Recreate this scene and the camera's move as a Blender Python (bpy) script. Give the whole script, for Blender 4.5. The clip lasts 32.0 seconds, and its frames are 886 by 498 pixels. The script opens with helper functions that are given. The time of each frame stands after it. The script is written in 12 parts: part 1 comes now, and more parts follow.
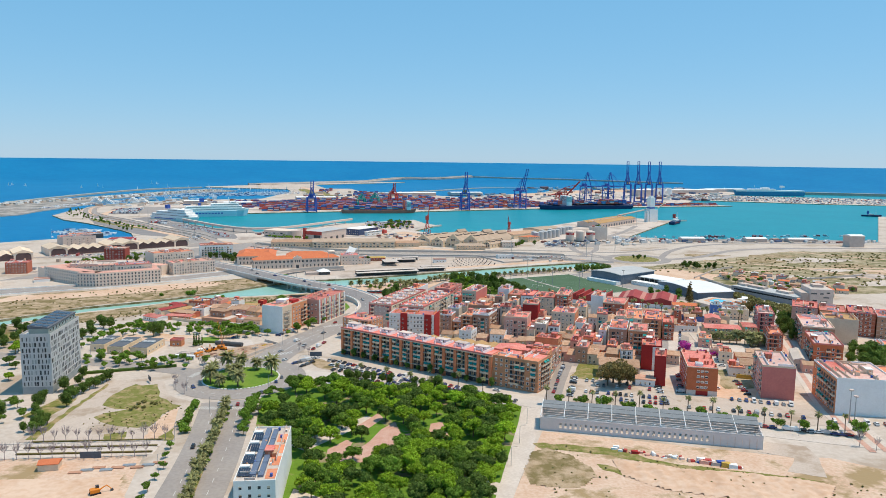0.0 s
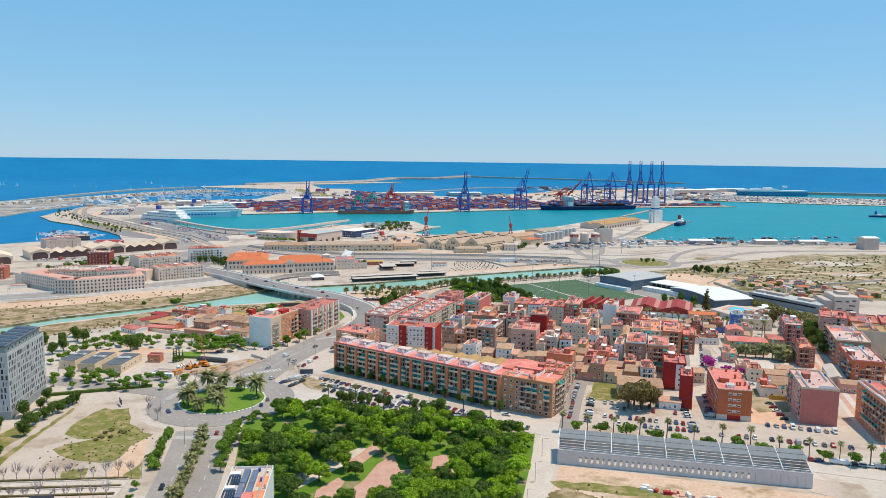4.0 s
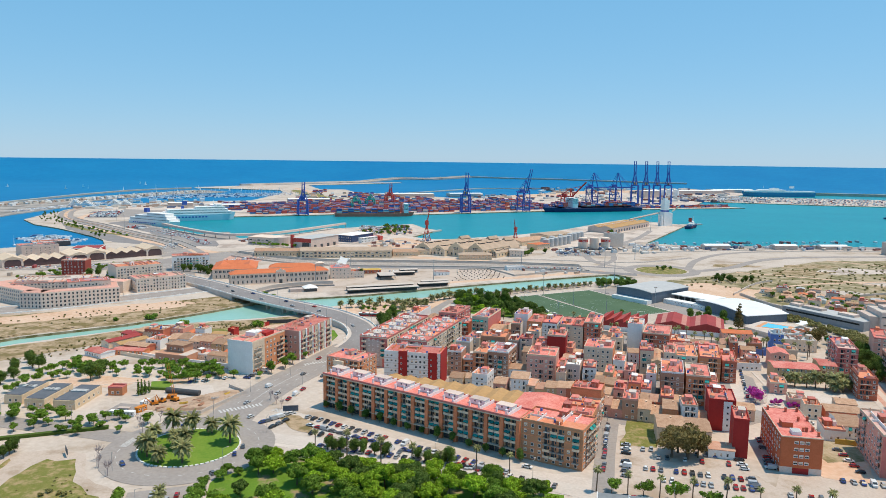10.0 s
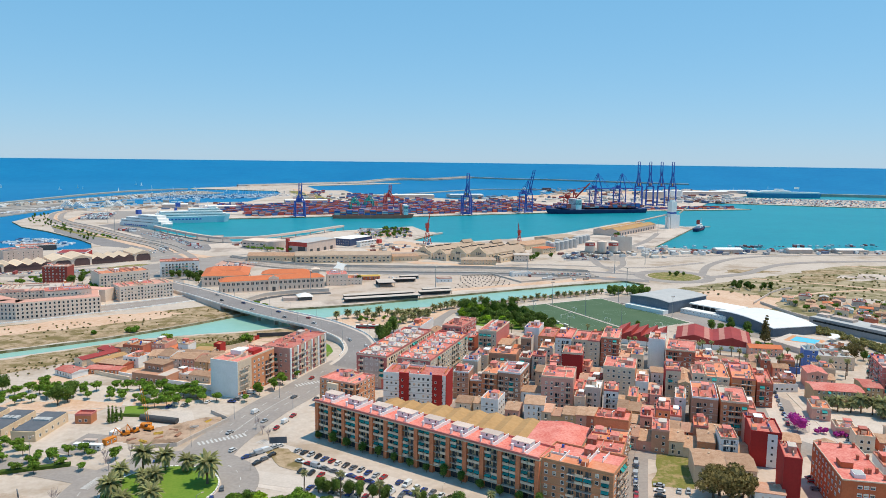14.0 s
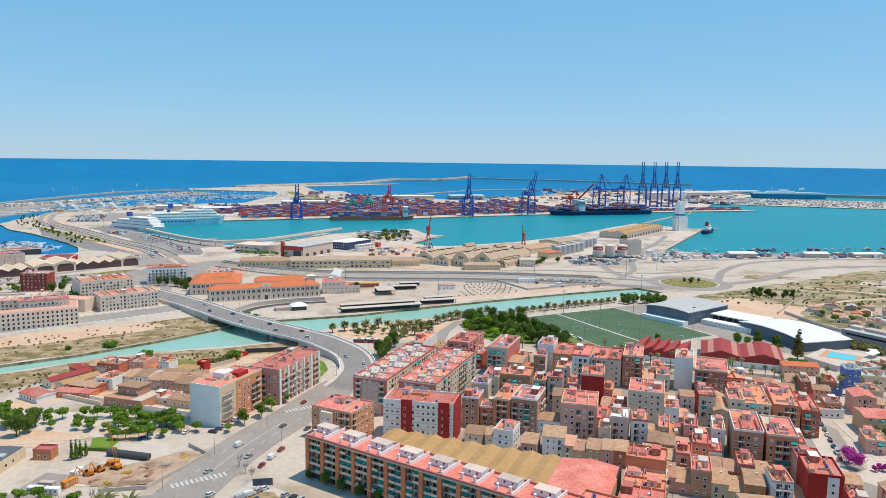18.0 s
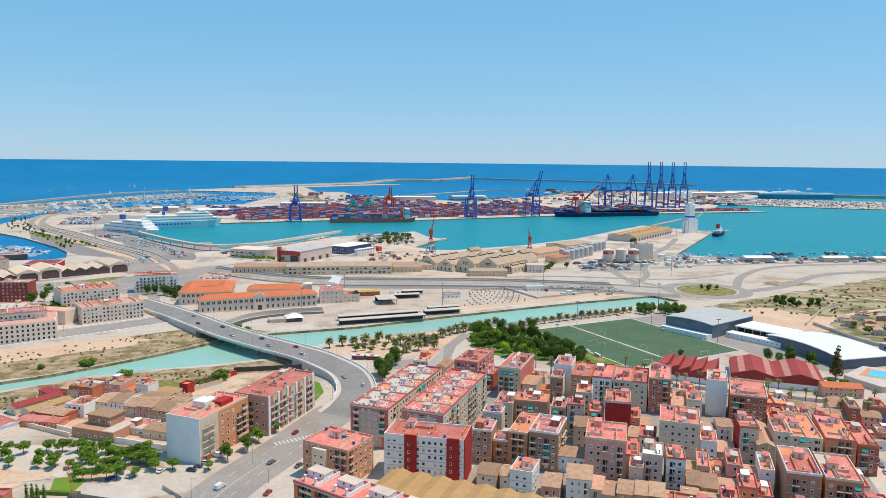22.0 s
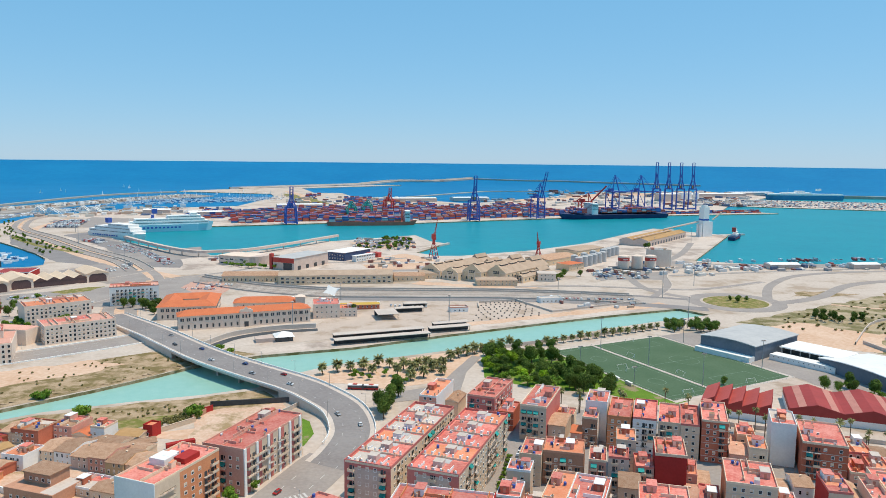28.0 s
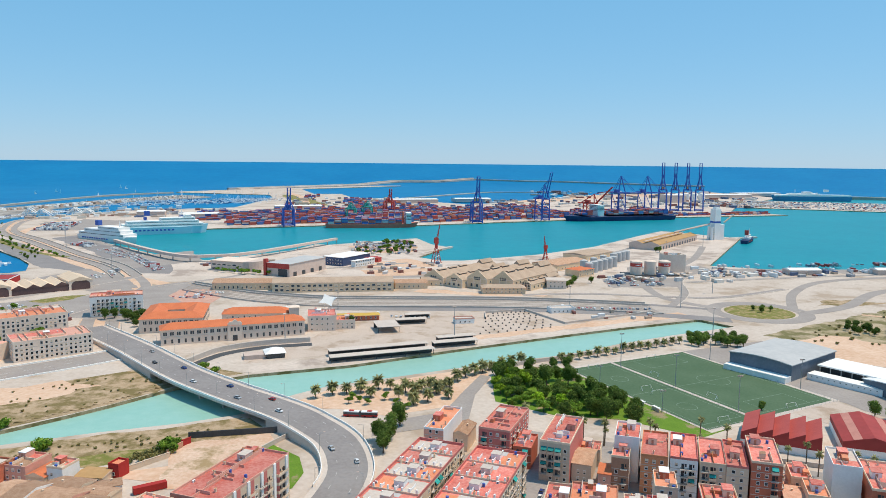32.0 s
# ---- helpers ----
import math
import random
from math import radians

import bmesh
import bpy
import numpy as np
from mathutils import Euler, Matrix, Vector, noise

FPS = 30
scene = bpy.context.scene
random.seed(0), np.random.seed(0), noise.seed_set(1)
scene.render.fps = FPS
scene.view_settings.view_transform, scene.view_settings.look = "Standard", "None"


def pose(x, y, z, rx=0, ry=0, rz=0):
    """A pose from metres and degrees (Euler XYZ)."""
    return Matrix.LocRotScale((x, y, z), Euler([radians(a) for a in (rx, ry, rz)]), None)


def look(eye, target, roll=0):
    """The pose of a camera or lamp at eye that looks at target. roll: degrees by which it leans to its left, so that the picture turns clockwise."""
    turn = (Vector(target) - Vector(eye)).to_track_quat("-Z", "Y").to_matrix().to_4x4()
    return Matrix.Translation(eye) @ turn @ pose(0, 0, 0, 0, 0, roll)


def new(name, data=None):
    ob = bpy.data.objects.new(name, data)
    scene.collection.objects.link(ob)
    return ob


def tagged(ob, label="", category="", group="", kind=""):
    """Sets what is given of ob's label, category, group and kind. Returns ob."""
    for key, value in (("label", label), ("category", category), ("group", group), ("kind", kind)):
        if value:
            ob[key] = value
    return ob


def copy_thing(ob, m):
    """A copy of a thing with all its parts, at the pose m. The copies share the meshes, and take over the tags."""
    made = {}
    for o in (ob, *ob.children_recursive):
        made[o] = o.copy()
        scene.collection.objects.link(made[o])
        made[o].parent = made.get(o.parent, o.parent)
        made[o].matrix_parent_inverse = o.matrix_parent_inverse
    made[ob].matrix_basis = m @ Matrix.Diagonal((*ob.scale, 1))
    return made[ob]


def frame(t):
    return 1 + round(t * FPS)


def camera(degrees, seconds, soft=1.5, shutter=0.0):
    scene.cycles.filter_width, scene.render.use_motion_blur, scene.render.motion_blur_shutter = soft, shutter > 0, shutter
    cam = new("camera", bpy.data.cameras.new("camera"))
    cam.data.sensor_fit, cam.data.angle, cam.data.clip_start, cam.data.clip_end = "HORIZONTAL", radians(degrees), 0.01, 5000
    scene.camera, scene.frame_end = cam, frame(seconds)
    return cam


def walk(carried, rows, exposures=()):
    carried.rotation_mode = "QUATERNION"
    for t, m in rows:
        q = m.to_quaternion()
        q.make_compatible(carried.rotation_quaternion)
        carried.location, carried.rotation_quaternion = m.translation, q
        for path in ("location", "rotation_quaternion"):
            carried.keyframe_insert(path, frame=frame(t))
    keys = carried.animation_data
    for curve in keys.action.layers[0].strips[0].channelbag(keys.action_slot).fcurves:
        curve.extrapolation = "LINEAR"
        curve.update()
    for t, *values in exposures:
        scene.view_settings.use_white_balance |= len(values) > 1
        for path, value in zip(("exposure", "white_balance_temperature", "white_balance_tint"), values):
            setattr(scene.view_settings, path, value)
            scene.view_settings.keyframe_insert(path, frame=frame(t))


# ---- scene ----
cam = camera(62.67, 32.0, 0.8)
PATH = [
    (0, (0.766, -8.619, 133.859), (0.926, -6.64, 133.613), 0.7),
    (6, (1.539, 55.437, 133.346), (1.707, 57.415, 133.099), 0.7),
    (9, (2.062, 87.336, 134.043), (2.231, 89.314, 133.796), 0.7),
    (13, (2.321, 129.915, 134.16), (2.492, 131.893, 133.914), 0.7),
    (19, (1.99, 195.588, 134.222), (2.165, 197.565, 133.977), 0.7),
    (23, (2.584, 237.288, 135.241), (2.755, 239.266, 134.996), 0.6),
    (28, (1.955, 291.778, 134.787), (2.129, 293.756, 134.543), 0.6),
    (32, (2.457, 336.639, 134.754), (2.63, 338.617, 134.511), 0.6),
]
walk(cam, [(t, look(eye, target, roll)) for t, eye, target, roll in PATH])

# ---- light ----
SUN_AZ, SUN_EL = radians(88), radians(69)   # from +y towards +x; height
world = bpy.data.worlds.new("sky")
scene.world = world
world.use_nodes = True
nt = world.node_tree
sky = nt.nodes.new("ShaderNodeTexSky")
sky.sky_type, sky.sun_disc = "NISHITA", False
sky.sun_elevation, sky.sun_rotation = SUN_EL, SUN_AZ
sky.altitude, sky.air_density, sky.dust_density, sky.ozone_density = 0, 1.0, 0.0, 3.0
# clear maritime air: the sky's three channels are evened out towards the horizon
split, join = nt.nodes.new("ShaderNodeSeparateColor"), nt.nodes.new("ShaderNodeCombineColor")
nt.links.new(sky.outputs[0], split.inputs[0])
for k, (power, gain) in enumerate(((0.62, 0.455), (0.36, 0.655), (0.32, 0.885))):
    pw, ml = nt.nodes.new("ShaderNodeMath"), nt.nodes.new("ShaderNodeMath")
    pw.operation, ml.operation = "POWER", "MULTIPLY"
    pw.inputs[1].default_value, ml.inputs[1].default_value = power, gain * 0.12 ** power * 10
    nt.links.new(split.outputs[k], pw.inputs[0])
    nt.links.new(pw.outputs[0], ml.inputs[0])
    nt.links.new(ml.outputs[0], join.inputs[k])
nt.links.new(join.outputs[0], nt.nodes["Background"].inputs[0])
nt.nodes["Background"].inputs[1].default_value = 0.1
sun = new("sun", bpy.data.lights.new("sun", "SUN"))
sun.data.energy, sun.data.angle, sun.data.color = 3.8, radians(0.53), (1, 0.87, 0.68)
sun.matrix_world = look((0, 0, 0), (-math.sin(SUN_AZ) * math.cos(SUN_EL), -math.cos(SUN_AZ) * math.cos(SUN_EL), -math.sin(SUN_EL)))
scene.view_settings.exposure = 0.0

import itertools

from mathutils import noise
from mathutils.geometry import tessellate_polygon as tess

rng = random.Random(7)


# ---- materials ----
def mat(name, a, b=None, scale=0.5, rough=0.85, metal=0.0, bump=0.0, spec=0.3, jitter=0.0, fine=6.0, island=0.0):
    """Two colours mixed by coarse and fine noise in metres, with an optional spread of brightness per object or island."""
    m = bpy.data.materials.new(name)
    m.use_nodes = True
    t = m.node_tree
    p = t.nodes["Principled BSDF"]
    b = b or tuple(c * 0.78 for c in a)
    g = t.nodes.new("ShaderNodeNewGeometry")
    n1, n2 = t.nodes.new("ShaderNodeTexNoise"), t.nodes.new("ShaderNodeTexNoise")
    n1.inputs["Scale"].default_value, n1.inputs["Detail"].default_value = scale, 6
    n2.inputs["Scale"].default_value, n2.inputs["Detail"].default_value = scale * fine, 4
    for n in (n1, n2):
        t.links.new(g.outputs["Position"], n.inputs["Vector"])
    add = t.nodes.new("ShaderNodeMath")
    add.operation = "ADD"
    t.links.new(n1.outputs["Fac"], add.inputs[0])
    t.links.new(n2.outputs["Fac"], add.inputs[1])
    ramp = t.nodes.new("ShaderNodeMapRange")
    ramp.inputs["From Min"].default_value, ramp.inputs["From Max"].default_value = 0.75, 1.25
    t.links.new(add.outputs[0], ramp.inputs["Value"])
    mix = t.nodes.new("ShaderNodeMix")
    mix.data_type = "RGBA"
    mix.inputs["A"].default_value, mix.inputs["B"].default_value = (*a, 1), (*b, 1)
    t.links.new(ramp.outputs[0], mix.inputs["Factor"])
    out = mix.outputs["Result"]
    if jitter or island:
        hsv = t.nodes.new("ShaderNodeHueSaturation")
        both = t.nodes.new("ShaderNodeMath")
        both.operation = "MULTIPLY"
        for n, (src, k) in enumerate(((t.nodes.new("ShaderNodeObjectInfo").outputs["Random"], jitter), (g.outputs["Random Per Island"], island))):
            mr = t.nodes.new("ShaderNodeMapRange")
            mr.inputs["To Min"].default_value, mr.inputs["To Max"].default_value = 1 - k, 1 + k
            t.links.new(src, mr.inputs["Value"])
            t.links.new(mr.outputs[0], both.inputs[n])
        t.links.new(both.outputs[0], hsv.inputs["Value"])
        t.links.new(out, hsv.inputs["Color"])
        out = hsv.outputs["Color"]
    t.links.new(out, p.inputs["Base Color"])
    p.inputs["Roughness"].default_value, p.inputs["Metallic"].default_value = rough, metal
    p.inputs["Specular IOR Level"].default_value = spec
    if bump:
        bn = t.nodes.new("ShaderNodeBump")
        bn.inputs["Strength"].default_value, bn.inputs["Distance"].default_value = bump, 0.3
        t.links.new(n2.outputs["Fac"], bn.inputs["Height"])
        t.links.new(bn.outputs[0], p.inputs["Normal"])
    return m


def palette(name, colours, rough=0.7, metal=0.0):
    """A colour for each loose island out of a short list."""
    m = bpy.data.materials.new(name)
    m.use_nodes = True
    t = m.node_tree
    p = t.nodes["Principled BSDF"]
    g = t.nodes.new("ShaderNodeNewGeometry")
    r = t.nodes.new("ShaderNodeValToRGB")
    r.color_ramp.interpolation = "CONSTANT"
    while len(r.color_ramp.elements) < len(colours):
        r.color_ramp.elements.new(0.5)
    for i, c in enumerate(colours):
        r.color_ramp.elements[i].position = i / len(colours)
        r.color_ramp.elements[i].color = (*c, 1)
    t.links.new(g.outputs["Random Per Island"], r.inputs["Fac"])
    t.links.new(r.outputs["Color"], p.inputs["Base Color"])
    p.inputs["Roughness"].default_value, p.inputs["Metallic"].default_value = rough, metal
    return m


def water_mat(name, a, b, scale, wave, rough, near=None):
    m = mat(name, a, b, scale, rough, 0, 0, 0.12, fine=9)
    t = m.node_tree
    p = t.nodes["Principled BSDF"]
    g = t.nodes.new("ShaderNodeNewGeometry")
    n = t.nodes.new("ShaderNodeTexNoise")
    n.inputs["Scale"].default_value, n.inputs["Detail"].default_value = wave, 5
    bn = t.nodes.new("ShaderNodeBump")
    bn.inputs["Strength"].default_value, bn.inputs["Distance"].default_value = 0.25, 0.4
    t.links.new(g.outputs["Position"], n.inputs["Vector"])
    t.links.new(n.outputs["Fac"], bn.inputs["Height"])
    t.links.new(bn.outputs[0], p.inputs["Normal"])
    return m


M_SEA = water_mat("sea_water", (0.0, 0.155, 0.36), (0.004, 0.19, 0.40), 0.004, 0.15, 0.5)
M_HARBOUR = water_mat("harbour_water", (0.002, 0.22, 0.285), (0.004, 0.27, 0.325), 0.006, 0.3, 0.35)
M_CANAL = water_mat("canal_water", (0.275, 0.49, 0.42), (0.31, 0.52, 0.45), 0.02, 0.8, 0.25)
M_SAND = mat("bare_earth", (0.58, 0.36, 0.235), (0.70, 0.50, 0.37), 0.03, 0.95, bump=0.3, fine=11)
M_GRASS = mat("lawn", (0.121, 0.223, 0.020), (0.182, 0.270, 0.035), 0.1, 0.95, fine=9)
M_TURF = mat("pitch_turf", (0.07, 0.125, 0.065), (0.095, 0.15, 0.085), 0.05, 0.95, fine=12)
M_ASPHALT = mat("asphalt", (0.295, 0.255, 0.235), (0.37, 0.325, 0.295), 0.05, 0.9, fine=12)
M_DARKASPH = mat("fresh_asphalt", (0.23, 0.205, 0.20), (0.29, 0.265, 0.255), 0.05, 0.9, fine=12)
M_PAVE = mat("pale_paving", (0.54, 0.445, 0.38), (0.655, 0.56, 0.49), 0.08, 0.9, fine=10)
M_PINKPAVE = mat("pink_paving", (0.52, 0.27, 0.20), (0.60, 0.38, 0.30), 0.2, 0.9)
M_CONC = mat("concrete", (0.53, 0.45, 0.39), (0.63, 0.54, 0.475), 0.1, 0.9, fine=9)
M_WHITE = mat("white_paint", (0.88, 0.86, 0.83), (0.80, 0.78, 0.75), 0.2, 0.7)
M_MARK = mat("road_marking", (0.64, 0.62, 0.60), (0.5, 0.48, 0.46), 0.6, 0.8)
M_GLASS = mat("window_glass", (0.03, 0.035, 0.04), (0.08, 0.085, 0.09), 0.3, 0.25, spec=0.3, jitter=0.6)
M_STEEL = mat("galvanised_steel", (0.45, 0.46, 0.47), (0.36, 0.37, 0.38), 0.3, 0.5, 0.6)
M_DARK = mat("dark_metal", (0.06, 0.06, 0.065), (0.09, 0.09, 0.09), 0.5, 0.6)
M_BRICK = mat("red_brick", (0.54, 0.165, 0.095), (0.45, 0.135, 0.08), 0.25, 0.9, jitter=0.18)
M_OBRICK = mat("orange_brick", (0.70, 0.29, 0.14), (0.6, 0.23, 0.11), 0.25, 0.9, jitter=0.15)
M_BROWN = mat("brown_brick", (0.55, 0.29, 0.19), (0.45, 0.235, 0.15), 0.25, 0.9, jitter=0.15)
M_CREAM = mat("cream_render", (0.79, 0.62, 0.46), (0.70, 0.53, 0.385), 0.2, 0.9, jitter=0.14)
M_PINK = mat("pink_render", (0.72, 0.385, 0.30), (0.63, 0.325, 0.25), 0.2, 0.9, jitter=0.14)
M_GREYW = mat("grey_render", (0.69, 0.545, 0.47), (0.58, 0.45, 0.385), 0.2, 0.9, jitter=0.14)
M_OCHREW = mat("ochre_render", (0.62, 0.43, 0.25), (0.54, 0.37, 0.21), 0.2, 0.9, jitter=0.08)
M_CORNER = mat("warm_brown_brick", (0.61, 0.295, 0.16), (0.52, 0.245, 0.13), 0.25, 0.9)
M_REDP = mat("dark_red_paint", (0.44, 0.035, 0.03), (0.37, 0.03, 0.025), 0.2, 0.85)
M_ROSE = mat("rose_render", (0.64, 0.21, 0.175), (0.57, 0.175, 0.15), 0.15, 0.9)
M_TERR = mat("red_terrace_tiles", (0.56, 0.13, 0.10), (0.68, 0.275, 0.225), 0.12, 0.9, jitter=0.22, fine=8)
M_ORTERR = mat("orange_terrace_tiles", (0.68, 0.225, 0.105), (0.73, 0.32, 0.2), 0.15, 0.9, jitter=0.1, fine=8)
M_TILE = mat("weathered_roof_tiles", (0.38, 0.21, 0.125), (0.53, 0.34, 0.23), 0.5, 0.95, jitter=0.25, bump=0.5, fine=7)
M_NEWTILE = mat("orange_roof_tiles", (0.66, 0.2, 0.085), (0.58, 0.16, 0.07), 0.2, 0.9, bump=0.3, fine=8)
M_TILE2 = mat("pinkish_roof_tiles", (0.5, 0.25, 0.165), (0.6, 0.36, 0.26), 0.4, 0.95, jitter=0.2, bump=0.4, fine=8)
M_OCHRE = mat("ochre_sheet_roof", (0.50, 0.30, 0.135), (0.42, 0.245, 0.105), 0.06, 0.9, fine=8)
M_REDSHEET = mat("red_sheet_roof", (0.38, 0.055, 0.05), (0.31, 0.045, 0.04), 0.05, 0.7)
M_AWN = mat("green_awning", (0.02, 0.26, 0.24), (0.04, 0.34, 0.3), 0.5, 0.85, jitter=0.3)
M_DROOF = mat("dark_roof", (0.10, 0.11, 0.13), (0.14, 0.15, 0.17), 0.2, 0.8)
M_GREYROOF = mat("grey_sheet_roof", (0.44, 0.44, 0.44), (0.52, 0.51, 0.50), 0.05, 0.85)
M_TRUNK = mat("bark", (0.20, 0.14, 0.09), (0.14, 0.10, 0.07), 2.0, 0.95)
M_LEAF = mat("broad_leaves", (0.22, 0.36, 0.022), (0.34, 0.48, 0.038), 0.35, 0.8, jitter=0.25, fine=4, spec=0.15, island=0.5)
M_LEAF2 = mat("dark_leaves", (0.095, 0.16, 0.03), (0.155, 0.225, 0.045), 0.35, 0.8, jitter=0.25, fine=4, spec=0.15, island=0.5)
M_LEAF3 = mat("street_tree_leaves", (0.125, 0.225, 0.026), (0.205, 0.315, 0.044), 0.35, 0.8, jitter=0.25, fine=4, spec=0.15, island=0.5)
M_BUSH = mat("olive_scrub_leaves", (0.235, 0.215, 0.075), (0.34, 0.30, 0.125), 0.35, 0.85, fine=4, spec=0.1, island=0.5)
M_DRYLEAF = mat("olive_leaves", (0.185, 0.15, 0.05), (0.28, 0.215, 0.09), 0.4, 0.85, jitter=0.25, fine=4, spec=0.1, island=0.5)
M_PALM = mat("palm_fronds", (0.24, 0.25, 0.09), (0.40, 0.375, 0.18), 0.5, 0.8, jitter=0.2, fine=4, spec=0.15, island=0.4)
M_BLOOM = mat("magenta_blossom", (0.45, 0.03, 0.28), (0.55, 0.07, 0.38), 0.5, 0.9)
M_STONE = mat("pale_sandstone", (0.70, 0.51, 0.325), (0.78, 0.61, 0.43), 0.08, 0.9, fine=10)
M_STONEW = mat("pale_stone", (0.74, 0.575, 0.465), (0.82, 0.675, 0.56), 0.1, 0.9, fine=10)
M_BLUE = mat("crane_blue", (0.05, 0.10, 0.36), (0.06, 0.12, 0.42), 0.1, 0.6)
M_CRRED = mat("crane_red", (0.45, 0.05, 0.04), (0.52, 0.08, 0.06), 0.2, 0.6)
M_YELLOW = mat("yellow_paint", (0.65, 0.42, 0.08), (0.55, 0.33, 0.06), 0.3, 0.7)
M_ORANGE = mat("orange_paint", (0.75, 0.25, 0.02), (0.65, 0.20, 0.02), 0.4, 0.6)
M_ROCK = mat("breakwater_rock", (0.36, 0.32, 0.27), (0.48, 0.44, 0.38), 0.05, 0.95, fine=10)
M_TYRE = mat("tyre_rubber", (0.02, 0.02, 0.02), (0.03, 0.03, 0.03), 3, 0.9)
M_HULLB = mat("dark_blue_hull", (0.02, 0.035, 0.10), (0.03, 0.05, 0.13), 0.02, 0.6)
M_HULLR = mat("rust_red_hull", (0.72, 0.19, 0.13), (0.62, 0.15, 0.10), 0.02, 0.7)
M_PALEBLUE = mat("pale_blue_hull", (0.55, 0.72, 0.78), (0.50, 0.68, 0.75), 0.02, 0.5)
M_CONTAIN = palette("container_colours", [(0.48, 0.08, 0.065), (0.42, 0.09, 0.07), (0.05, 0.11, 0.34), (0.07, 0.16, 0.42), (0.48, 0.15, 0.08), (0.55, 0.50, 0.48), (0.36, 0.07, 0.065), (0.10, 0.23, 0.38), (0.50, 0.12, 0.09), (0.04, 0.09, 0.28)])
M_CARMIX = palette("vehicle_colours", [(0.78, 0.78, 0.78), (0.70, 0.70, 0.70), (0.75, 0.74, 0.72), (0.30, 0.31, 0.33), (0.55, 0.55, 0.56), (0.16, 0.18, 0.24), (0.40, 0.06, 0.05), (0.66, 0.66, 0.66)], 0.35)
M_BOATS = palette("boat_colours", [(0.80, 0.80, 0.80), (0.74, 0.75, 0.76), (0.66, 0.67, 0.68), (0.10, 0.14, 0.25)], 0.4)


def leafy(m, share=0.3):
    """Lets part of the light through, as thin leaves do."""
    t = m.node_tree
    p, out = t.nodes["Principled BSDF"], t.nodes["Material Output"]
    tr, mx = t.nodes.new("ShaderNodeBsdfTranslucent"), t.nodes.new("ShaderNodeMixShader")
    mx.inputs[0].default_value = share
    t.links.new(p.inputs["Base Color"].links[0].from_socket, tr.inputs["Color"])
    t.links.new(p.outputs[0], mx.inputs[1])
    t.links.new(tr.outputs[0], mx.inputs[2])
    t.links.new(mx.outputs[0], out.inputs["Surface"])


for leaf in (M_LEAF, M_LEAF2, M_LEAF3, M_BUSH, M_DRYLEAF, M_PALM, M_BLOOM):
    leafy(leaf)


def blotched(name, base, spot, scale, low, high, rough=0.95):
    """A ground of one kind with ragged patches of another."""
    m = mat(name, *base, scale * 2, rough, bump=0.4, fine=9)
    t = m.node_tree
    p = t.nodes["Principled BSDF"]
    src = p.inputs["Base Color"].links[0].from_socket
    g, n, r, x = t.nodes.new("ShaderNodeNewGeometry"), t.nodes.new("ShaderNodeTexNoise"), t.nodes.new("ShaderNodeMapRange"), t.nodes.new("ShaderNodeMix")
    n.inputs["Scale"].default_value, n.inputs["Detail"].default_value, n.inputs["Roughness"].default_value = scale, 9, 0.65
    r.inputs["From Min"].default_value, r.inputs["From Max"].default_value = low, high
    x.data_type = "RGBA"
    x.inputs["B"].default_value = (*spot, 1)
    t.links.new(g.outputs["Position"], n.inputs["Vector"])
    t.links.new(n.outputs["Fac"], r.inputs["Value"])
    t.links.new(r.outputs[0], x.inputs["Factor"])
    t.links.new(src, x.inputs["A"])
    t.links.new(x.outputs["Result"], p.inputs["Base Color"])
    return m


M_LOT = blotched("weedy_bare_earth", ((0.58, 0.37, 0.255), (0.70, 0.52, 0.40)), (0.36, 0.25, 0.13), 0.035, 0.52, 0.60)
M_SCRUB = blotched("scrub", ((0.48, 0.35, 0.235), (0.37, 0.255, 0.145)), (0.20, 0.15, 0.06), 0.09, 0.44, 0.58)
M_WEED = blotched("weedy_grass", ((0.15, 0.165, 0.03), (0.235, 0.205, 0.06)), (0.40, 0.285, 0.15), 0.16, 0.48, 0.64)
M_QUAY = blotched("quay_concrete", ((0.55, 0.45, 0.38), (0.67, 0.565, 0.49)), (0.39, 0.31, 0.26), 0.02, 0.5, 0.6)
M_DUST = blotched("dusty_ground", ((0.51, 0.415, 0.345), (0.61, 0.52, 0.45)), (0.41, 0.315, 0.24), 0.02, 0.5, 0.62)
M_FIELD = blotched("dry_field", ((0.47, 0.37, 0.26), (0.33, 0.26, 0.14)), (0.17, 0.15, 0.06), 0.045, 0.45, 0.58)
M_DIRT = blotched("trodden_grey_earth", ((0.50, 0.395, 0.325), (0.58, 0.475, 0.40)), (0.40, 0.30, 0.225), 0.05, 0.5, 0.62)
M_DUG = blotched("dug_earth", ((0.44, 0.29, 0.20), (0.54, 0.385, 0.28)), (0.27, 0.175, 0.115), 0.12, 0.48, 0.6)
M_MOLE = blotched("mole_concrete", ((0.38, 0.335, 0.30), (0.50, 0.45, 0.41)), (0.20, 0.185, 0.17), 0.03, 0.42, 0.58)
M_LAWN = blotched("park_lawn", ((0.10, 0.19, 0.015), (0.145, 0.25, 0.022)), (0.30, 0.23, 0.13), 0.07, 0.55, 0.62)


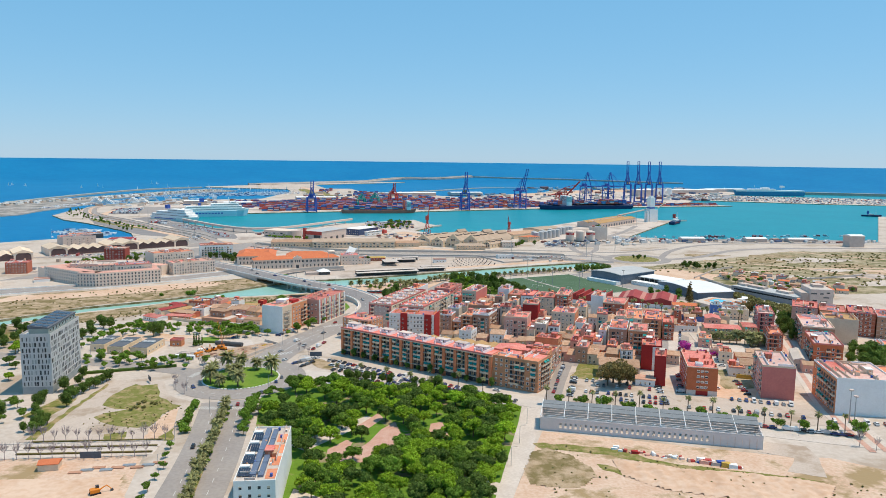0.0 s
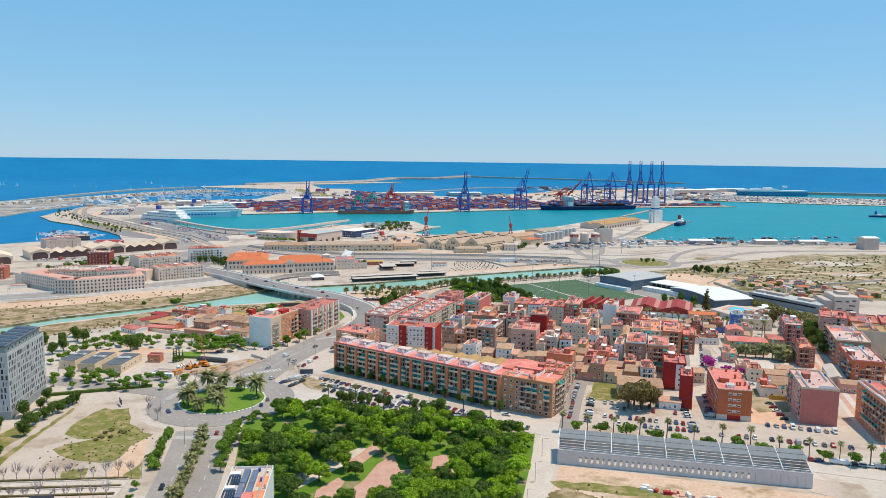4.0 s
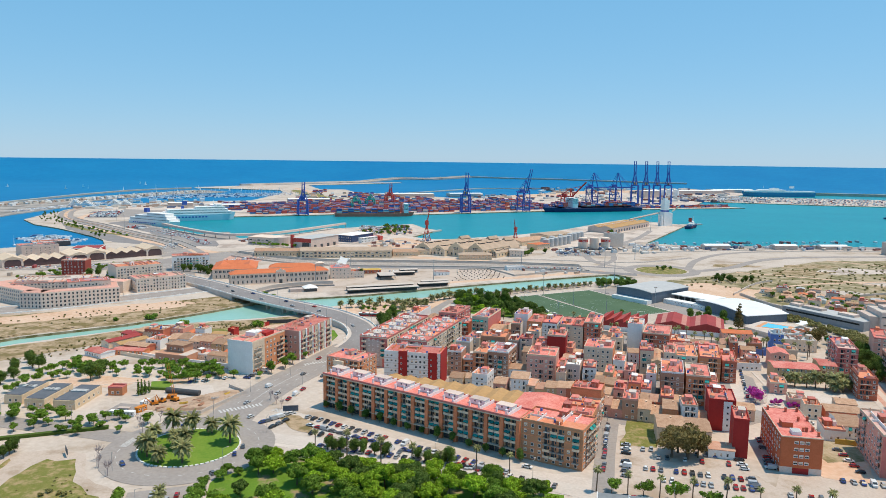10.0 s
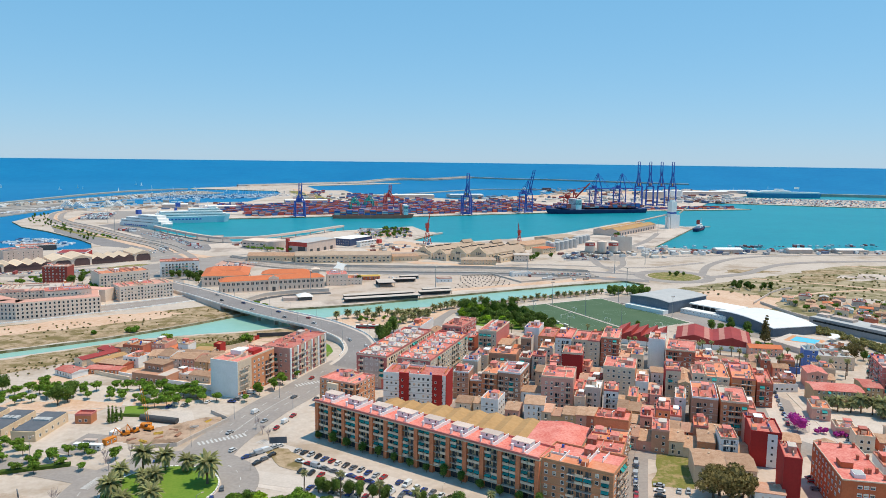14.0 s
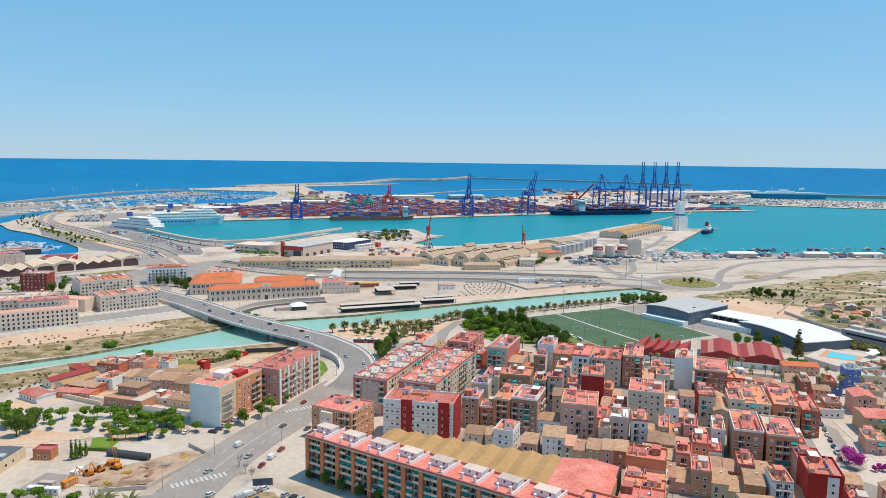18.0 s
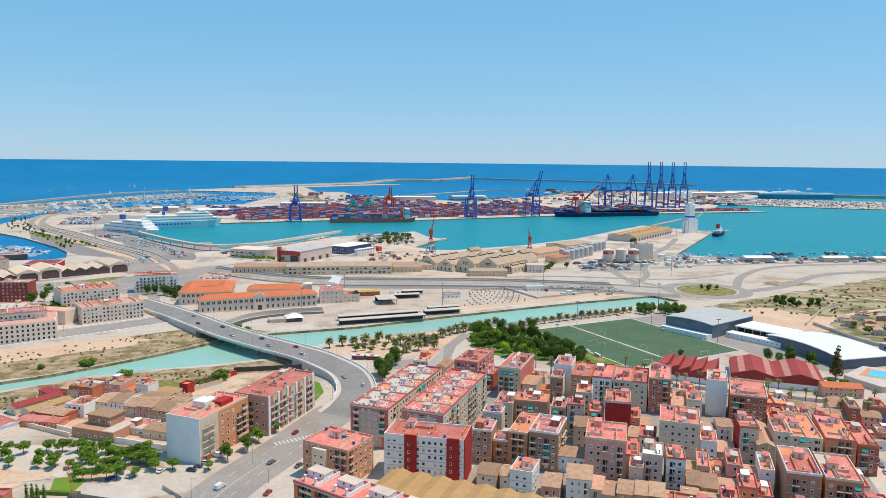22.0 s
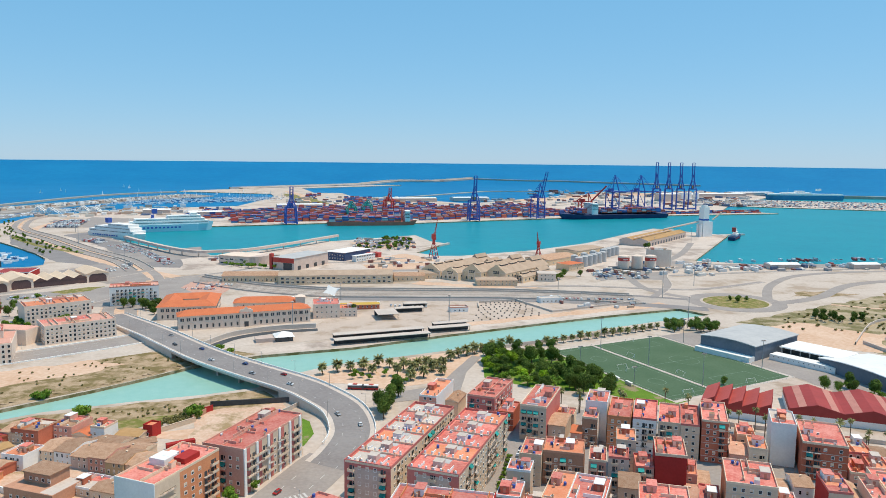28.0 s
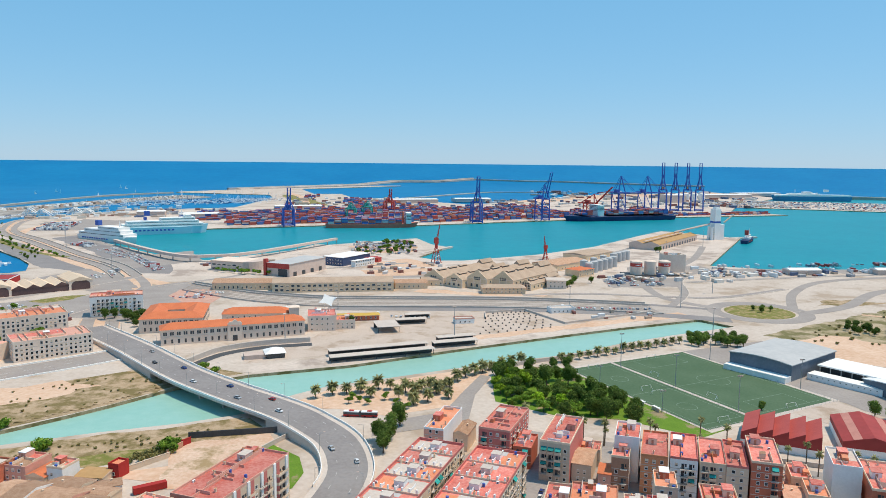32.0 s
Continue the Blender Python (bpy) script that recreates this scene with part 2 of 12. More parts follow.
# ---- building blocks ----
class Mesh:
    """Collects boxes, prisms and tubes, each with the number of its material."""

    def __init__(self):
        self.v, self.f, self.m = [], [], []

    def face(self, pts, m=0):
        n = len(self.v)
        self.v += [tuple(p) for p in pts]
        self.f.append(tuple(range(n, n + len(pts))))
        self.m.append(m)

    def raw(self, vs, fs, m=0):
        n = len(self.v)
        self.v += [tuple(p) for p in vs]
        for k, f in enumerate(fs):
            self.f.append(tuple(n + i for i in f))
            self.m.append(m[k] if isinstance(m, (list, tuple)) else m)

    def box(self, x0, y0, z0, x1, y1, z1, m=0):
        self.raw([(x0, y0, z0), (x1, y0, z0), (x1, y1, z0), (x0, y1, z0), (x0, y0, z1), (x1, y0, z1), (x1, y1, z1), (x0, y1, z1)],
                 [(0, 3, 2, 1), (4, 5, 6, 7), (0, 1, 5, 4), (1, 2, 6, 5), (2, 3, 7, 6), (3, 0, 4, 7)], m)

    def cbox(self, x, y, z0, w, d, h, m=0, rot=0.0):
        c, s = math.cos(rot), math.sin(rot)
        q = [(x + a * c - b * s, y + a * s + b * c) for a, b in ((-w / 2, -d / 2), (w / 2, -d / 2), (w / 2, d / 2), (-w / 2, d / 2))]
        self.prism(q, z0, z0 + h, m)

    def prism(self, poly, z0, z1, m=0, top=None):
        n = len(poly)
        vs = [(x, y, z0) for x, y in poly] + [(x, y, z1) for x, y in poly]
        fs = [(i, (i + 1) % n, n + (i + 1) % n, n + i) for i in range(n)] + [tuple(range(n, 2 * n)), tuple(range(n - 1, -1, -1))]
        self.raw(vs, fs, [m] * n + [m if top is None else top, m])

    def tube(self, a, b, r0, r1=None, n=6, m=0, cap=True):
        a, b = Vector(a), Vector(b)
        r1 = r0 if r1 is None else r1
        q = (b - a).to_track_quat("Z", "Y")
        ring = [Vector((math.cos(2 * math.pi * i / n), math.sin(2 * math.pi * i / n), 0)) for i in range(n)]
        vs = [a + q @ (p * r0) for p in ring] + [b + q @ (p * r1) for p in ring]
        fs = [(i, (i + 1) % n, n + (i + 1) % n, n + i) for i in range(n)]
        if cap:
            fs += [tuple(range(n, 2 * n)), tuple(range(n - 1, -1, -1))]
        self.raw(vs, fs, m)

    def gable(self, x0, y0, x1, y1, z0, z1, m=0, over=0.3, along="x", end=None):
        """A pitched roof over a rectangle with its ridge along x or y, with thickness."""
        x0, y0, x1, y1 = x0 - over, y0 - over, x1 + over, y1 + over
        t = 0.25
        if along == "x":
            ym = (y0 + y1) / 2
            prof = [(y0, z0), (y1, z0), (y1, z0 + t), (ym, z1 + t), (y0, z0 + t)]
            vs = [(x0, y, z) for y, z in prof] + [(x1, y, z) for y, z in prof]
        else:
            xm = (x0 + x1) / 2
            prof = [(x1, z0), (x0, z0), (x0, z0 + t), (xm, z1 + t), (x1, z0 + t)]
            vs = [(x, y0, z) for x, z in prof] + [(x, y1, z) for x, z in prof]
        e = m if end is None else end
        self.raw(vs, [(i, 5 + i, 5 + (i + 1) % 5, (i + 1) % 5) for i in range(5)] + [(0, 1, 2, 3, 4), (9, 8, 7, 6, 5)], [m] * 5 + [e, e])

    def hip(self, x0, y0, x1, y1, z0, z1, m=0, over=0.5):
        x0, y0, x1, y1 = x0 - over, y0 - over, x1 + over, y1 + over
        d = min(x1 - x0, y1 - y0) / 2
        if x1 - x0 > y1 - y0:
            r = [(x0 + d, (y0 + y1) / 2, z1), (x1 - d, (y0 + y1) / 2, z1)]
            fs = [(0, 1, 5, 4), (1, 2, 5), (2, 3, 4, 5), (3, 0, 4), (3, 2, 1, 0)]
        else:
            r = [((x0 + x1) / 2, y0 + d, z1), ((x0 + x1) / 2, y1 - d, z1)]
            fs = [(0, 1, 4), (1, 2, 5, 4), (2, 3, 5), (3, 0, 4, 5), (3, 2, 1, 0)]
        self.raw([(x0, y0, z0), (x1, y0, z0), (x1, y1, z0), (x0, y1, z0)] + r, fs, m)

    def put(self, other, m):
        """Another mesh at a pose."""
        n = len(self.v)
        self.v += [tuple(m @ Vector(p)) for p in other.v]
        self.f += [tuple(n + i for i in f) for f in other.f]
        self.m += other.m

    def data(self, name, mats, smooth=False):
        me = bpy.data.meshes.new(name)
        me.from_pydata(self.v, [], self.f)
        for k in mats:
            me.materials.append(k)
        if len(mats) > 1:
            me.polygons.foreach_set("material_index", self.m)
        if smooth:
            me.polygons.foreach_set("use_smooth", [True] * len(self.f))
        me.update()
        return me


def part(name, mesh, mats, parent=None, label="", m=None, smooth=False):
    """One mesh object, under a thing or a part if parent is given. mesh: a Mesh or finished mesh data."""
    data = mesh.data(name, mats if isinstance(mats, (list, tuple)) else [mats], smooth) if isinstance(mesh, Mesh) else mesh
    ob = new(name, data)
    if parent is not None:
        ob.parent = parent
    if m is not None:
        ob.matrix_basis = m
    if label:
        ob["label"] = label
    return ob


def thing(name, m, label, category, group=""):
    ob = new(name)
    ob.matrix_basis = m
    return tagged(ob, label, category, group)


LAID = itertools.count()


def lift():
    """A hair's difference in height, so that no two sheets of ground share a plane."""
    return 0.0009 * (next(LAID) % 11)


def poly_sheet(name, pts, z0, z1, material, label, category, side=None):
    """A slab of ground of any outline: top face, and sides down to z0."""
    z1 += lift()
    me = Mesh()
    n = len(pts)
    from_tess = tess([[Vector((x, y, 0)) for x, y in pts]])
    area = sum(pts[i][0] * pts[(i + 1) % n][1] - pts[(i + 1) % n][0] * pts[i][1] for i in range(n))
    if area < 0:
        pts = pts[::-1]
        from_tess = tess([[Vector((x, y, 0)) for x, y in pts]])
    vs = [(x, y, z1) for x, y in pts]
    tris = []
    for a, b, c in from_tess:
        ar = (pts[b][0] - pts[a][0]) * (pts[c][1] - pts[a][1]) - (pts[c][0] - pts[a][0]) * (pts[b][1] - pts[a][1])
        tris.append((a, b, c) if ar > 0 else (a, c, b))
    sides = [(n + i, n + (i + 1) % n, (i + 1) % n, i) for i in range(n)] if z0 < z1 else []
    me.raw(vs + ([(x, y, z0) for x, y in pts] if sides else []), tris + sides, [0] * len(tris) + [1] * len(sides))
    ob = part(name, me, [material, side or material])
    return tagged(ob, label, category, kind="structure")




# The plan is drawn foreshortened along the line of the avenue; DEPTH brings it to true depth when all stands.
AXIS, DEPTH = Vector((0.08045, 0.99676)), 1.23498
SET_OUT = set()


def true_depth(x, y):
    return Vector((x, y)) + AXIS * (DEPTH - 1) * AXIS.dot((x, y))


def ribbon(line, half, z=0.0, zs=None, closed=False):
    """Left and right edges of a strip along a line."""
    out = []
    n = len(line)
    for i, (x, y) in enumerate(line):
        a = line[max(i - 1, 0)] if not closed else line[i - 1]
        b = line[min(i + 1, n - 1)] if not closed else line[(i + 1) % n]
        dx, dy = b[0] - a[0], b[1] - a[1]
        k = math.hypot(dx, dy)
        zz = zs[i] if zs else z
        out.append(((x - dy / k * half, y + dx / k * half, zz), (x + dy / k * half, y - dx / k * half, zz)))
    return out


def smooth_line(pts, step=6.0):
    """A Catmull-Rom line through points of two or three numbers."""
    out = []
    n = len(pts)
    for i in range(n - 1):
        p0, p1, p2, p3 = (np.array(pts[min(max(j, 0), n - 1)], float) for j in (i - 1, i, i + 1, i + 2))
        k = max(1, int(np.linalg.norm(p2 - p1) / step))
        for j in range(k):
            t = j / k
            out.append(tuple(0.5 * (2 * p1 + (p2 - p0) * t + (2 * p0 - 5 * p1 + 4 * p2 - p3) * t * t + (3 * p1 - p0 - 3 * p2 + p3) * t ** 3)))
    return out + [tuple(float(c) for c in pts[-1])]


def strip(name, line, width, z, material, label, category, thick=0.05, zs=None):
    z += lift()
    me = Mesh()
    e = ribbon(line, width / 2, z, zs)
    vs, fs = [], []
    for i, (a, b) in enumerate(e):
        vs += [a, b, (*b[:2], b[2] - thick), (*a[:2], a[2] - thick)]
        if i:
            k = 4 * i
            fs += [(k - 3, k + 1, k, k - 4), (k - 2, k + 2, k + 1, k - 3), (k - 4, k, k + 3, k - 1)]
    me.raw(vs, fs)
    return tagged(part(name, me, [material]), label, category, kind="structure")


def dashes(name, line, z, length, gap, width, parent=None):
    """Broken road marking along a line."""
    me = Mesh()
    run, on = 0.0, True
    pts = smooth_line(line, 1.0)
    seg = []
    for p, q in zip(pts, pts[1:]):
        run += math.dist(p[:2], q[:2])
        seg.append(p)
        if run > (length if on else gap):
            if on and len(seg) > 1:
                e = ribbon([s[:2] for s in seg], width / 2, z, [s[2] + z for s in seg] if len(p) > 2 else None)
                for (a, b), (c, d) in zip(e, e[1:]):
                    me.face([b, d, c, a])
            run, on, seg = 0.0, not on, [p] if not on else []
    return tagged(part(name, me, [M_MARK], parent), "white painted road lane markings on asphalt", "road marking", kind="structure")


# ---- land and water ----
def sea_sheet():
    """The sea: flat for four kilometres, then lifted to the line where it meets the sky."""
    me = Mesh()
    n = 96
    vs = [(0, 197, -2)]
    rings = [300, 900, 1700, 2600, 3400, 3950, 4100, 4250, 4400, 4550, 4660, 4760]
    for r in rings:
        z = -2 + SEA_TOP * max(0.0, (r - 3950) / 810) ** 1.15
        vs += [(r * math.sin(2 * math.pi * i / n), 197 + r * math.cos(2 * math.pi * i / n), z) for i in range(n)]
    fs = [(0, 1 + (i + 1) % n, 1 + i) for i in range(n)]
    for k in range(len(rings) - 1):
        a, b = 1 + k * n, 1 + (k + 1) * n
        fs += [(a + i, a + (i + 1) % n, b + (i + 1) % n, b + i) for i in range(n)]
    me.raw(vs, fs)
    ob = part("water", me, [M_SEA], smooth=True)
    SET_OUT.add(ob.name)
    return tagged(ob, "deep blue open sea with a light chop", "sea", kind="structure")


SEA_TOP = 112.5
sea_sheet()
BANK_NEAR = [(-900, 350), (-600, 370), (-420, 408), (-330, 452), (-265, 511), (-226, 532), (-186, 554), (-146, 565), (-108, 573), (-78, 583), (-59, 606), (-41, 618), (0, 631), (48, 647), (123, 668), (169, 690), (217, 708), (281, 729)]
BANK_FAR = [(263, 752), (184, 730), (132, 713), (40, 681), (-30, 654), (-92, 640), (-129, 622), (-156, 598), (-174, 584), (-211, 558), (-273, 528), (-335, 475), (-425, 432), (-605, 395), (-900, 375)]
COAST = [(-1700, 760), (-720, 885), (-600, 925), (-540, 970), (-442, 985), (-432, 1000), (-455, 1046), (-492, 1090), (-560, 1158), (-606, 1202), (-683, 1264), (-721, 1312), (-752, 1350), (-758, 1382), (-774, 1461), (-772, 1580), (-740, 1700), (-650, 1830), (-540, 1880), (-430, 1925), (-405, 2260), (-412, 2362), (-450, 2500), (-690, 2588), (-829, 2630), (-835, 2690), (-659, 2868), (-200, 3240), (-66, 3330), (42, 3350), (52, 3320), (-401, 2945), (-298, 2577), (-195, 2585), (-136, 2359), (20, 2325), (125, 2182), (236, 2063), (340, 2140), (470, 2291), (630, 2391), (800, 2600), (1464, 2860), (1520, 2480), (1330, 2290), (1700, 2170), (2500, 1900), (2500, 1560), (1409, 1842), (1050, 1995), (940, 1836), (1039, 1738), (679, 1673), (401, 1603), (50, 1490), (-139, 1485), (-355, 1425), (-480, 1375), (-530, 1300), (-428, 1215), (-280, 1069), (-244, 1068), (-150, 1150), (-122, 1215), (-99, 1209), (42, 1286), (62, 1212), (86, 1181), (51, 1116), (35, 1087), (63, 1058), (96, 1057), (211, 1106), (320, 1181), (447, 1311), (530, 1390), (624, 1278), (416, 1009), (500, 970), (619, 958), (837, 947), (1234, 1407), (1400, 1420), (1700, 1300), (2500, 900), (2500, -900), (-1700, -900), (-1700, 300)]
poly_sheet("ground", BANK_NEAR + BANK_FAR + COAST[0:] , -6, 0, M_DUST, "pale dusty ground of town and port", "ground", M_SCRUB)
poly_sheet("mole_ground", [(-1700, 1150), (-1300, 1400), (-1065, 1676), (-1040, 1783), (-944, 2052), (-870, 2273), (-736, 2463), (-620, 2370), (-640, 2310), (-760, 2190), (-850, 1950), (-870, 1850), (-790, 1765), (-828, 1650), (-834, 1548), (-840, 1458), (-831, 1367), (-900, 1250), (-1100, 1130), (-1700, 1040)], -6, 0.3, M_MOLE, "pale rock mole that shelters the marina", "breakwater", M_ROCK)
poly_sheet("harbour_water", [(-300, 900), (-470, 1220), (-570, 1330), (-560, 1700), (-200, 1800), (900, 1900), (1250, 2050), (1300, 2300), (1500, 2520), (2480, 2260), (2480, 860), (600, 900)], -1.94, -1.94, M_HARBOUR, "turquoise sheltered harbour water", "water")
poly_sheet("canal_water", [(-920, 330), (-400, 390), (-260, 490), (-100, 560), (300, 720), (300, 760), (250, 770), (-100, 660), (-300, 560), (-920, 400)], -1.9, -1.9, M_CANAL, "milky turquoise water of the old river canal", "water")


# ---- roads, lots and lawns ----
def patch(name, pts, z, material, label, category="ground"):
    return poly_sheet(name, pts, z - 0.03, z, material, label, category)


def ragged(pts, amp=3.0, step=9.0):
    """The same outline with an uneven, natural edge."""
    r = random.Random(int(abs(pts[0][0]) * 7 + abs(pts[0][1])))
    out = []
    for (x0, y0), (x1, y1) in zip(pts, pts[1:] + pts[:1]):
        n = max(1, min(24, int(math.hypot(x1 - x0, y1 - y0) / step)))
        for i in range(n):
            k = amp if i else amp * 0.3
            out.append((x0 + (x1 - x0) * i / n + r.uniform(-k, k), y0 + (y1 - y0) * i / n + r.uniform(-k, k)))
    return out


def rough_ground(name, poly, amp, step, material, label, z=0.1):
    """A sheet with soft mounds and hollows that dies out at its edge."""
    xs, ys = [p[0] for p in poly], [p[1] for p in poly]
    nx, ny = int((max(xs) - min(xs)) / step) + 1, int((max(ys) - min(ys)) / step) + 1
    me, grid = Mesh(), {}
    for i in range(nx + 1):
        for j in range(ny + 1):
            x, y = min(xs) + i * step, min(ys) + j * step
            if not inside(x, y, poly):
                continue
            rim = min(math.hypot(x - p[0] - (q[0] - p[0]) * t, y - p[1] - (q[1] - p[1]) * t) for p, q in zip(poly, poly[1:] + poly[:1])
                      for t in (min(1, max(0, ((x - p[0]) * (q[0] - p[0]) + (y - p[1]) * (q[1] - p[1])) / ((q[0] - p[0]) ** 2 + (q[1] - p[1]) ** 2))),))
            h = noise.fractal(Vector((x * 0.22, y * 0.22, 3.1)), 0.8, 2.1, 4) * 0.5 + 0.35
            grid[i, j] = len(me.v)
            me.v.append((x, y, z - 0.06 + min(1, rim / 3) * (0.06 + amp * max(0.0, h))))
    for i, j in list(grid):
        q = [(i, j), (i + 1, j), (i + 1, j + 1), (i, j + 1)]
        if all(c in grid for c in q):
            me.f.append(tuple(grid[c] for c in q))
            me.m.append(0)
    return tagged(part(name, me, [material], smooth=True), label, "ground", kind="structure")


def inside(x, y, poly):
    c = False
    for i in range(len(poly)):
        (x0, y0), (x1, y1) = poly[i - 1], poly[i]
        if (y0 > y) != (y1 > y) and x < (x1 - x0) * (y - y0) / (y1 - y0) + x0:
            c = not c
    return c


def disc(x, y, r, n=40, sx=1.0):
    return [(x + sx * r * math.cos(2 * math.pi * i / n), y + r * math.sin(2 * math.pi * i / n)) for i in range(n)]


rough_ground("scrub_brush", [(-330, 486), (-262, 540), (-209, 565), (-170, 590), (-152, 604), (-128, 628), (-150, 632), (-164, 606), (-205, 588), (-262, 566), (-340, 520)], 1.1, 2.2, M_SCRUB, "tufted dry brown brush on the canal bank", 0.12)
patch("scrub_bank_far", [(-900, 380), (-600, 400), (-420, 437), (-330, 482), (-270, 533), (-209, 563), (-170, 588), (-152, 602), (-127, 627), (-95, 643), (-120, 655), (-150, 660), (-190, 640), (-250, 612), (-330, 585), (-500, 520), (-900, 450)], 0.05, M_SCRUB, "dry brown scrub bank along the canal")
patch("scrub_bank_near", [(-900, 340), (-600, 360), (-420, 398), (-330, 440), (-265, 502), (-226, 524), (-186, 547), (-146, 558), (-108, 566), (-76, 577), (-62, 560), (-100, 545), (-150, 535), (-210, 505), (-260, 470), (-330, 410), (-900, 300)], 0.05, M_SCRUB, "dry grass bank beside the canal")
patch("weedy_bank", ragged([(-900, 250), (-330, 380), (-262, 440), (-240, 455), (-262, 475), (-330, 412), (-900, 300)]), 0.06, M_WEED, "weedy grass verge by the canal")
patch("weedy_field", ragged([(-152, 540), (-120, 545), (-106, 547), (-112, 536), (-150, 528)]), 0.09, M_WEED, "patchy weeds on a vacant plot")
patch("sand_lot", [(44, 205), (74, 270), (176, 240), (200, 236), (245, 205), (260, 120), (40, 120)], 0.06, M_LOT, "bare orange earth of a vacant building lot")
patch("sand_lot_left", [(-240, 120), (-240, 255), (-170, 262), (-112, 258), (-104, 215), (-98, 120)], 0.06, M_LOT, "bare orange earth of a cleared lot")
patch("weed_lot", ragged([(-156, 313), (-157, 327), (-151, 342), (-139, 341), (-133, 330), (-125, 318), (-114, 310), (-120, 299), (-121, 285), (-131, 285), (-147, 292), (-153, 298), (-150, 303), (-140, 307), (-150, 309)], 1.8, 5), 0.13, M_WEED, "weeds over a fenced vacant plot")
patch("weed_lot", ragged([(-139, 278), (-129, 280), (-127, 271), (-134, 270)], 1.0, 4), 0.13, M_WEED, "weeds at the edge of a vacant plot")
patch("weed_lot", ragged([(-112, 274), (-108, 284), (-104, 270), (-110, 270)], 1.0, 4), 0.13, M_WEED, "weeds at the edge of a vacant plot")
patch("weed_lot", ragged([(-168, 344), (-166, 342), (-168, 301), (-168, 288), (-168, 274), (-173, 274), (-172, 291)], 0.7, 4), 0.13, M_WEED, "weeds along a plot fence")
patch("earth_strip", ragged([(-119, 298), (-114, 308), (-109, 287), (-112, 270), (-118, 270), (-120, 283)], 1.0, 4), 0.12, M_SAND, "pinkish bare earth beside the weeds")
patch("trodden_lot", ragged([(-176, 272), (-174, 320), (-170, 348), (-153, 351), (-136, 346), (-126, 325), (-106, 310), (-104, 270)], 1.2, 6), 0.105, M_DIRT, "trodden grey earth of a vacant plot")
for y in (259.6, 265.4, 271.2):
    strip("dry_hedge", [(-168, y), (-109, y - 0.6)], 0.9, 0.7, M_DRYLEAF, "low dry brown hedge along a path", "hedge", 0.6)
patch("park_lawn", [(-74, 318), (-64, 344), (70, 300), (64, 280), (38, 205), (30, 150), (-44, 150), (-60, 230)], 0.08, M_LAWN, "green lawn of the town park")
for q in ([(-11, 264), (-6, 276), (1, 284), (4, 270), (0, 259), (-5, 249), (-13, 244), (-19, 252)], [(-30, 257), (-22, 266), (-19, 263), (-23, 248), (-30, 246)], [(19, 281), (25, 283), (27, 267), (16, 262)], [(-19, 279), (-8, 295), (-5, 289), (-15, 273)], [(-24, 252), (-12, 248), (-12, 244), (-24, 246)], [(1, 270), (18, 272), (18, 266), (1, 263)]):
    patch("park_path", q, 0.12, M_PINKPAVE, "pink paved clearing in the park")
for q in ([(-48, 262), (-14, 292), (-8, 288), (-40, 256)], [(10, 228), (16, 236), (50, 222), (46, 214)], [(-42, 205), (-40, 225), (-24, 215), (-26, 200)]):
    patch("park_path", q, 0.11, M_PAVE, "pale paved path through the park")
patch("promenade", [(-62, 352), (-58, 358), (90, 310), (78, 285), (48, 213), (34, 213), (66, 288), (74, 300)], 0.07, M_PAVE, "pale paved promenade round the park")
strip("road_avenue", smooth_line([(-76, 120), (-80, 221), (-84, 270), (-91, 315)], 10), 27, 0.10, M_ASPHALT, "grey asphalt dual carriageway avenue", "road")
RING = [(x, 349.5 + (y - 349.5) / DEPTH) for x, y in disc(-92.5, 349.5, 31)]
strip("road_ring", RING, 15, 0.13, M_ASPHALT, "grey asphalt ring of a roundabout", "road")
strip("road_ring_close", [RING[i] for i in (-2, -1, 0, 1)], 15, 0.125, M_ASPHALT, "grey asphalt ring of a roundabout", "road")
strip("road_to_bridge", smooth_line([(-84, 372), (-80, 391), (-67, 424), (-51, 452), (-33, 488), (-29, 494)], 6), 25, 0.11, M_ASPHALT, "grey asphalt road leading to the bridge", "road")
strip("road_west", smooth_line([(-118, 358), (-160, 372), (-260, 398), (-420, 420)], 10), 11, 0.10, M_ASPHALT, "grey asphalt side street", "road")
strip("road_block_front", smooth_line([(-66, 360), (-40, 352), (20, 334), (84, 299), (180, 264), (270, 235), (400, 200)], 8), 9, 0.12, M_CONC, "pale worn asphalt street in front of the long block", "road")
strip("road_block_parking", smooth_line([(-60, 385), (-43, 374), (20, 334), (52, 313)], 8), 12, 0.10, M_CONC, "pale worn parking lane before the long block", "road")
patch("car_park", [(84, 302), (100, 345), (122, 352), (126, 340), (152, 335), (160, 300), (170, 312), (205, 300), (232, 292), (228, 268), (180, 270)], 0.08, M_DIRT, "pale trodden earth car park", "pavement")
patch("town_street", [(20, 400), (100, 370), (150, 345), (200, 362), (226, 420), (200, 500), (60, 556), (20, 520), (40, 440)], 0.06, M_ASPHALT, "grey asphalt of the narrow town streets", "road")
strip("road_block_end", smooth_line([(86, 300), (100, 335), (118, 375), (130, 400)], 8), 9, 0.13, M_ASPHALT, "grey asphalt town street", "road")
patch("weed_plot", ragged([(108.5, 338.5), (125, 336), (138, 364), (122, 365.5)], 1.2, 5), 0.14, M_WEED, "yellowed grass on an empty plot")
patch("dirt_plot", ragged([(186, 306), (206, 300), (222, 345), (200, 352)]), 0.12, M_SAND, "bare dirt of an empty plot")
strip("road_tram", smooth_line([(230, 246), (240, 285), (262, 335), (300, 420), (322, 470)], 8), 16, 0.14, M_PAVE, "pale paved tram street", "road")
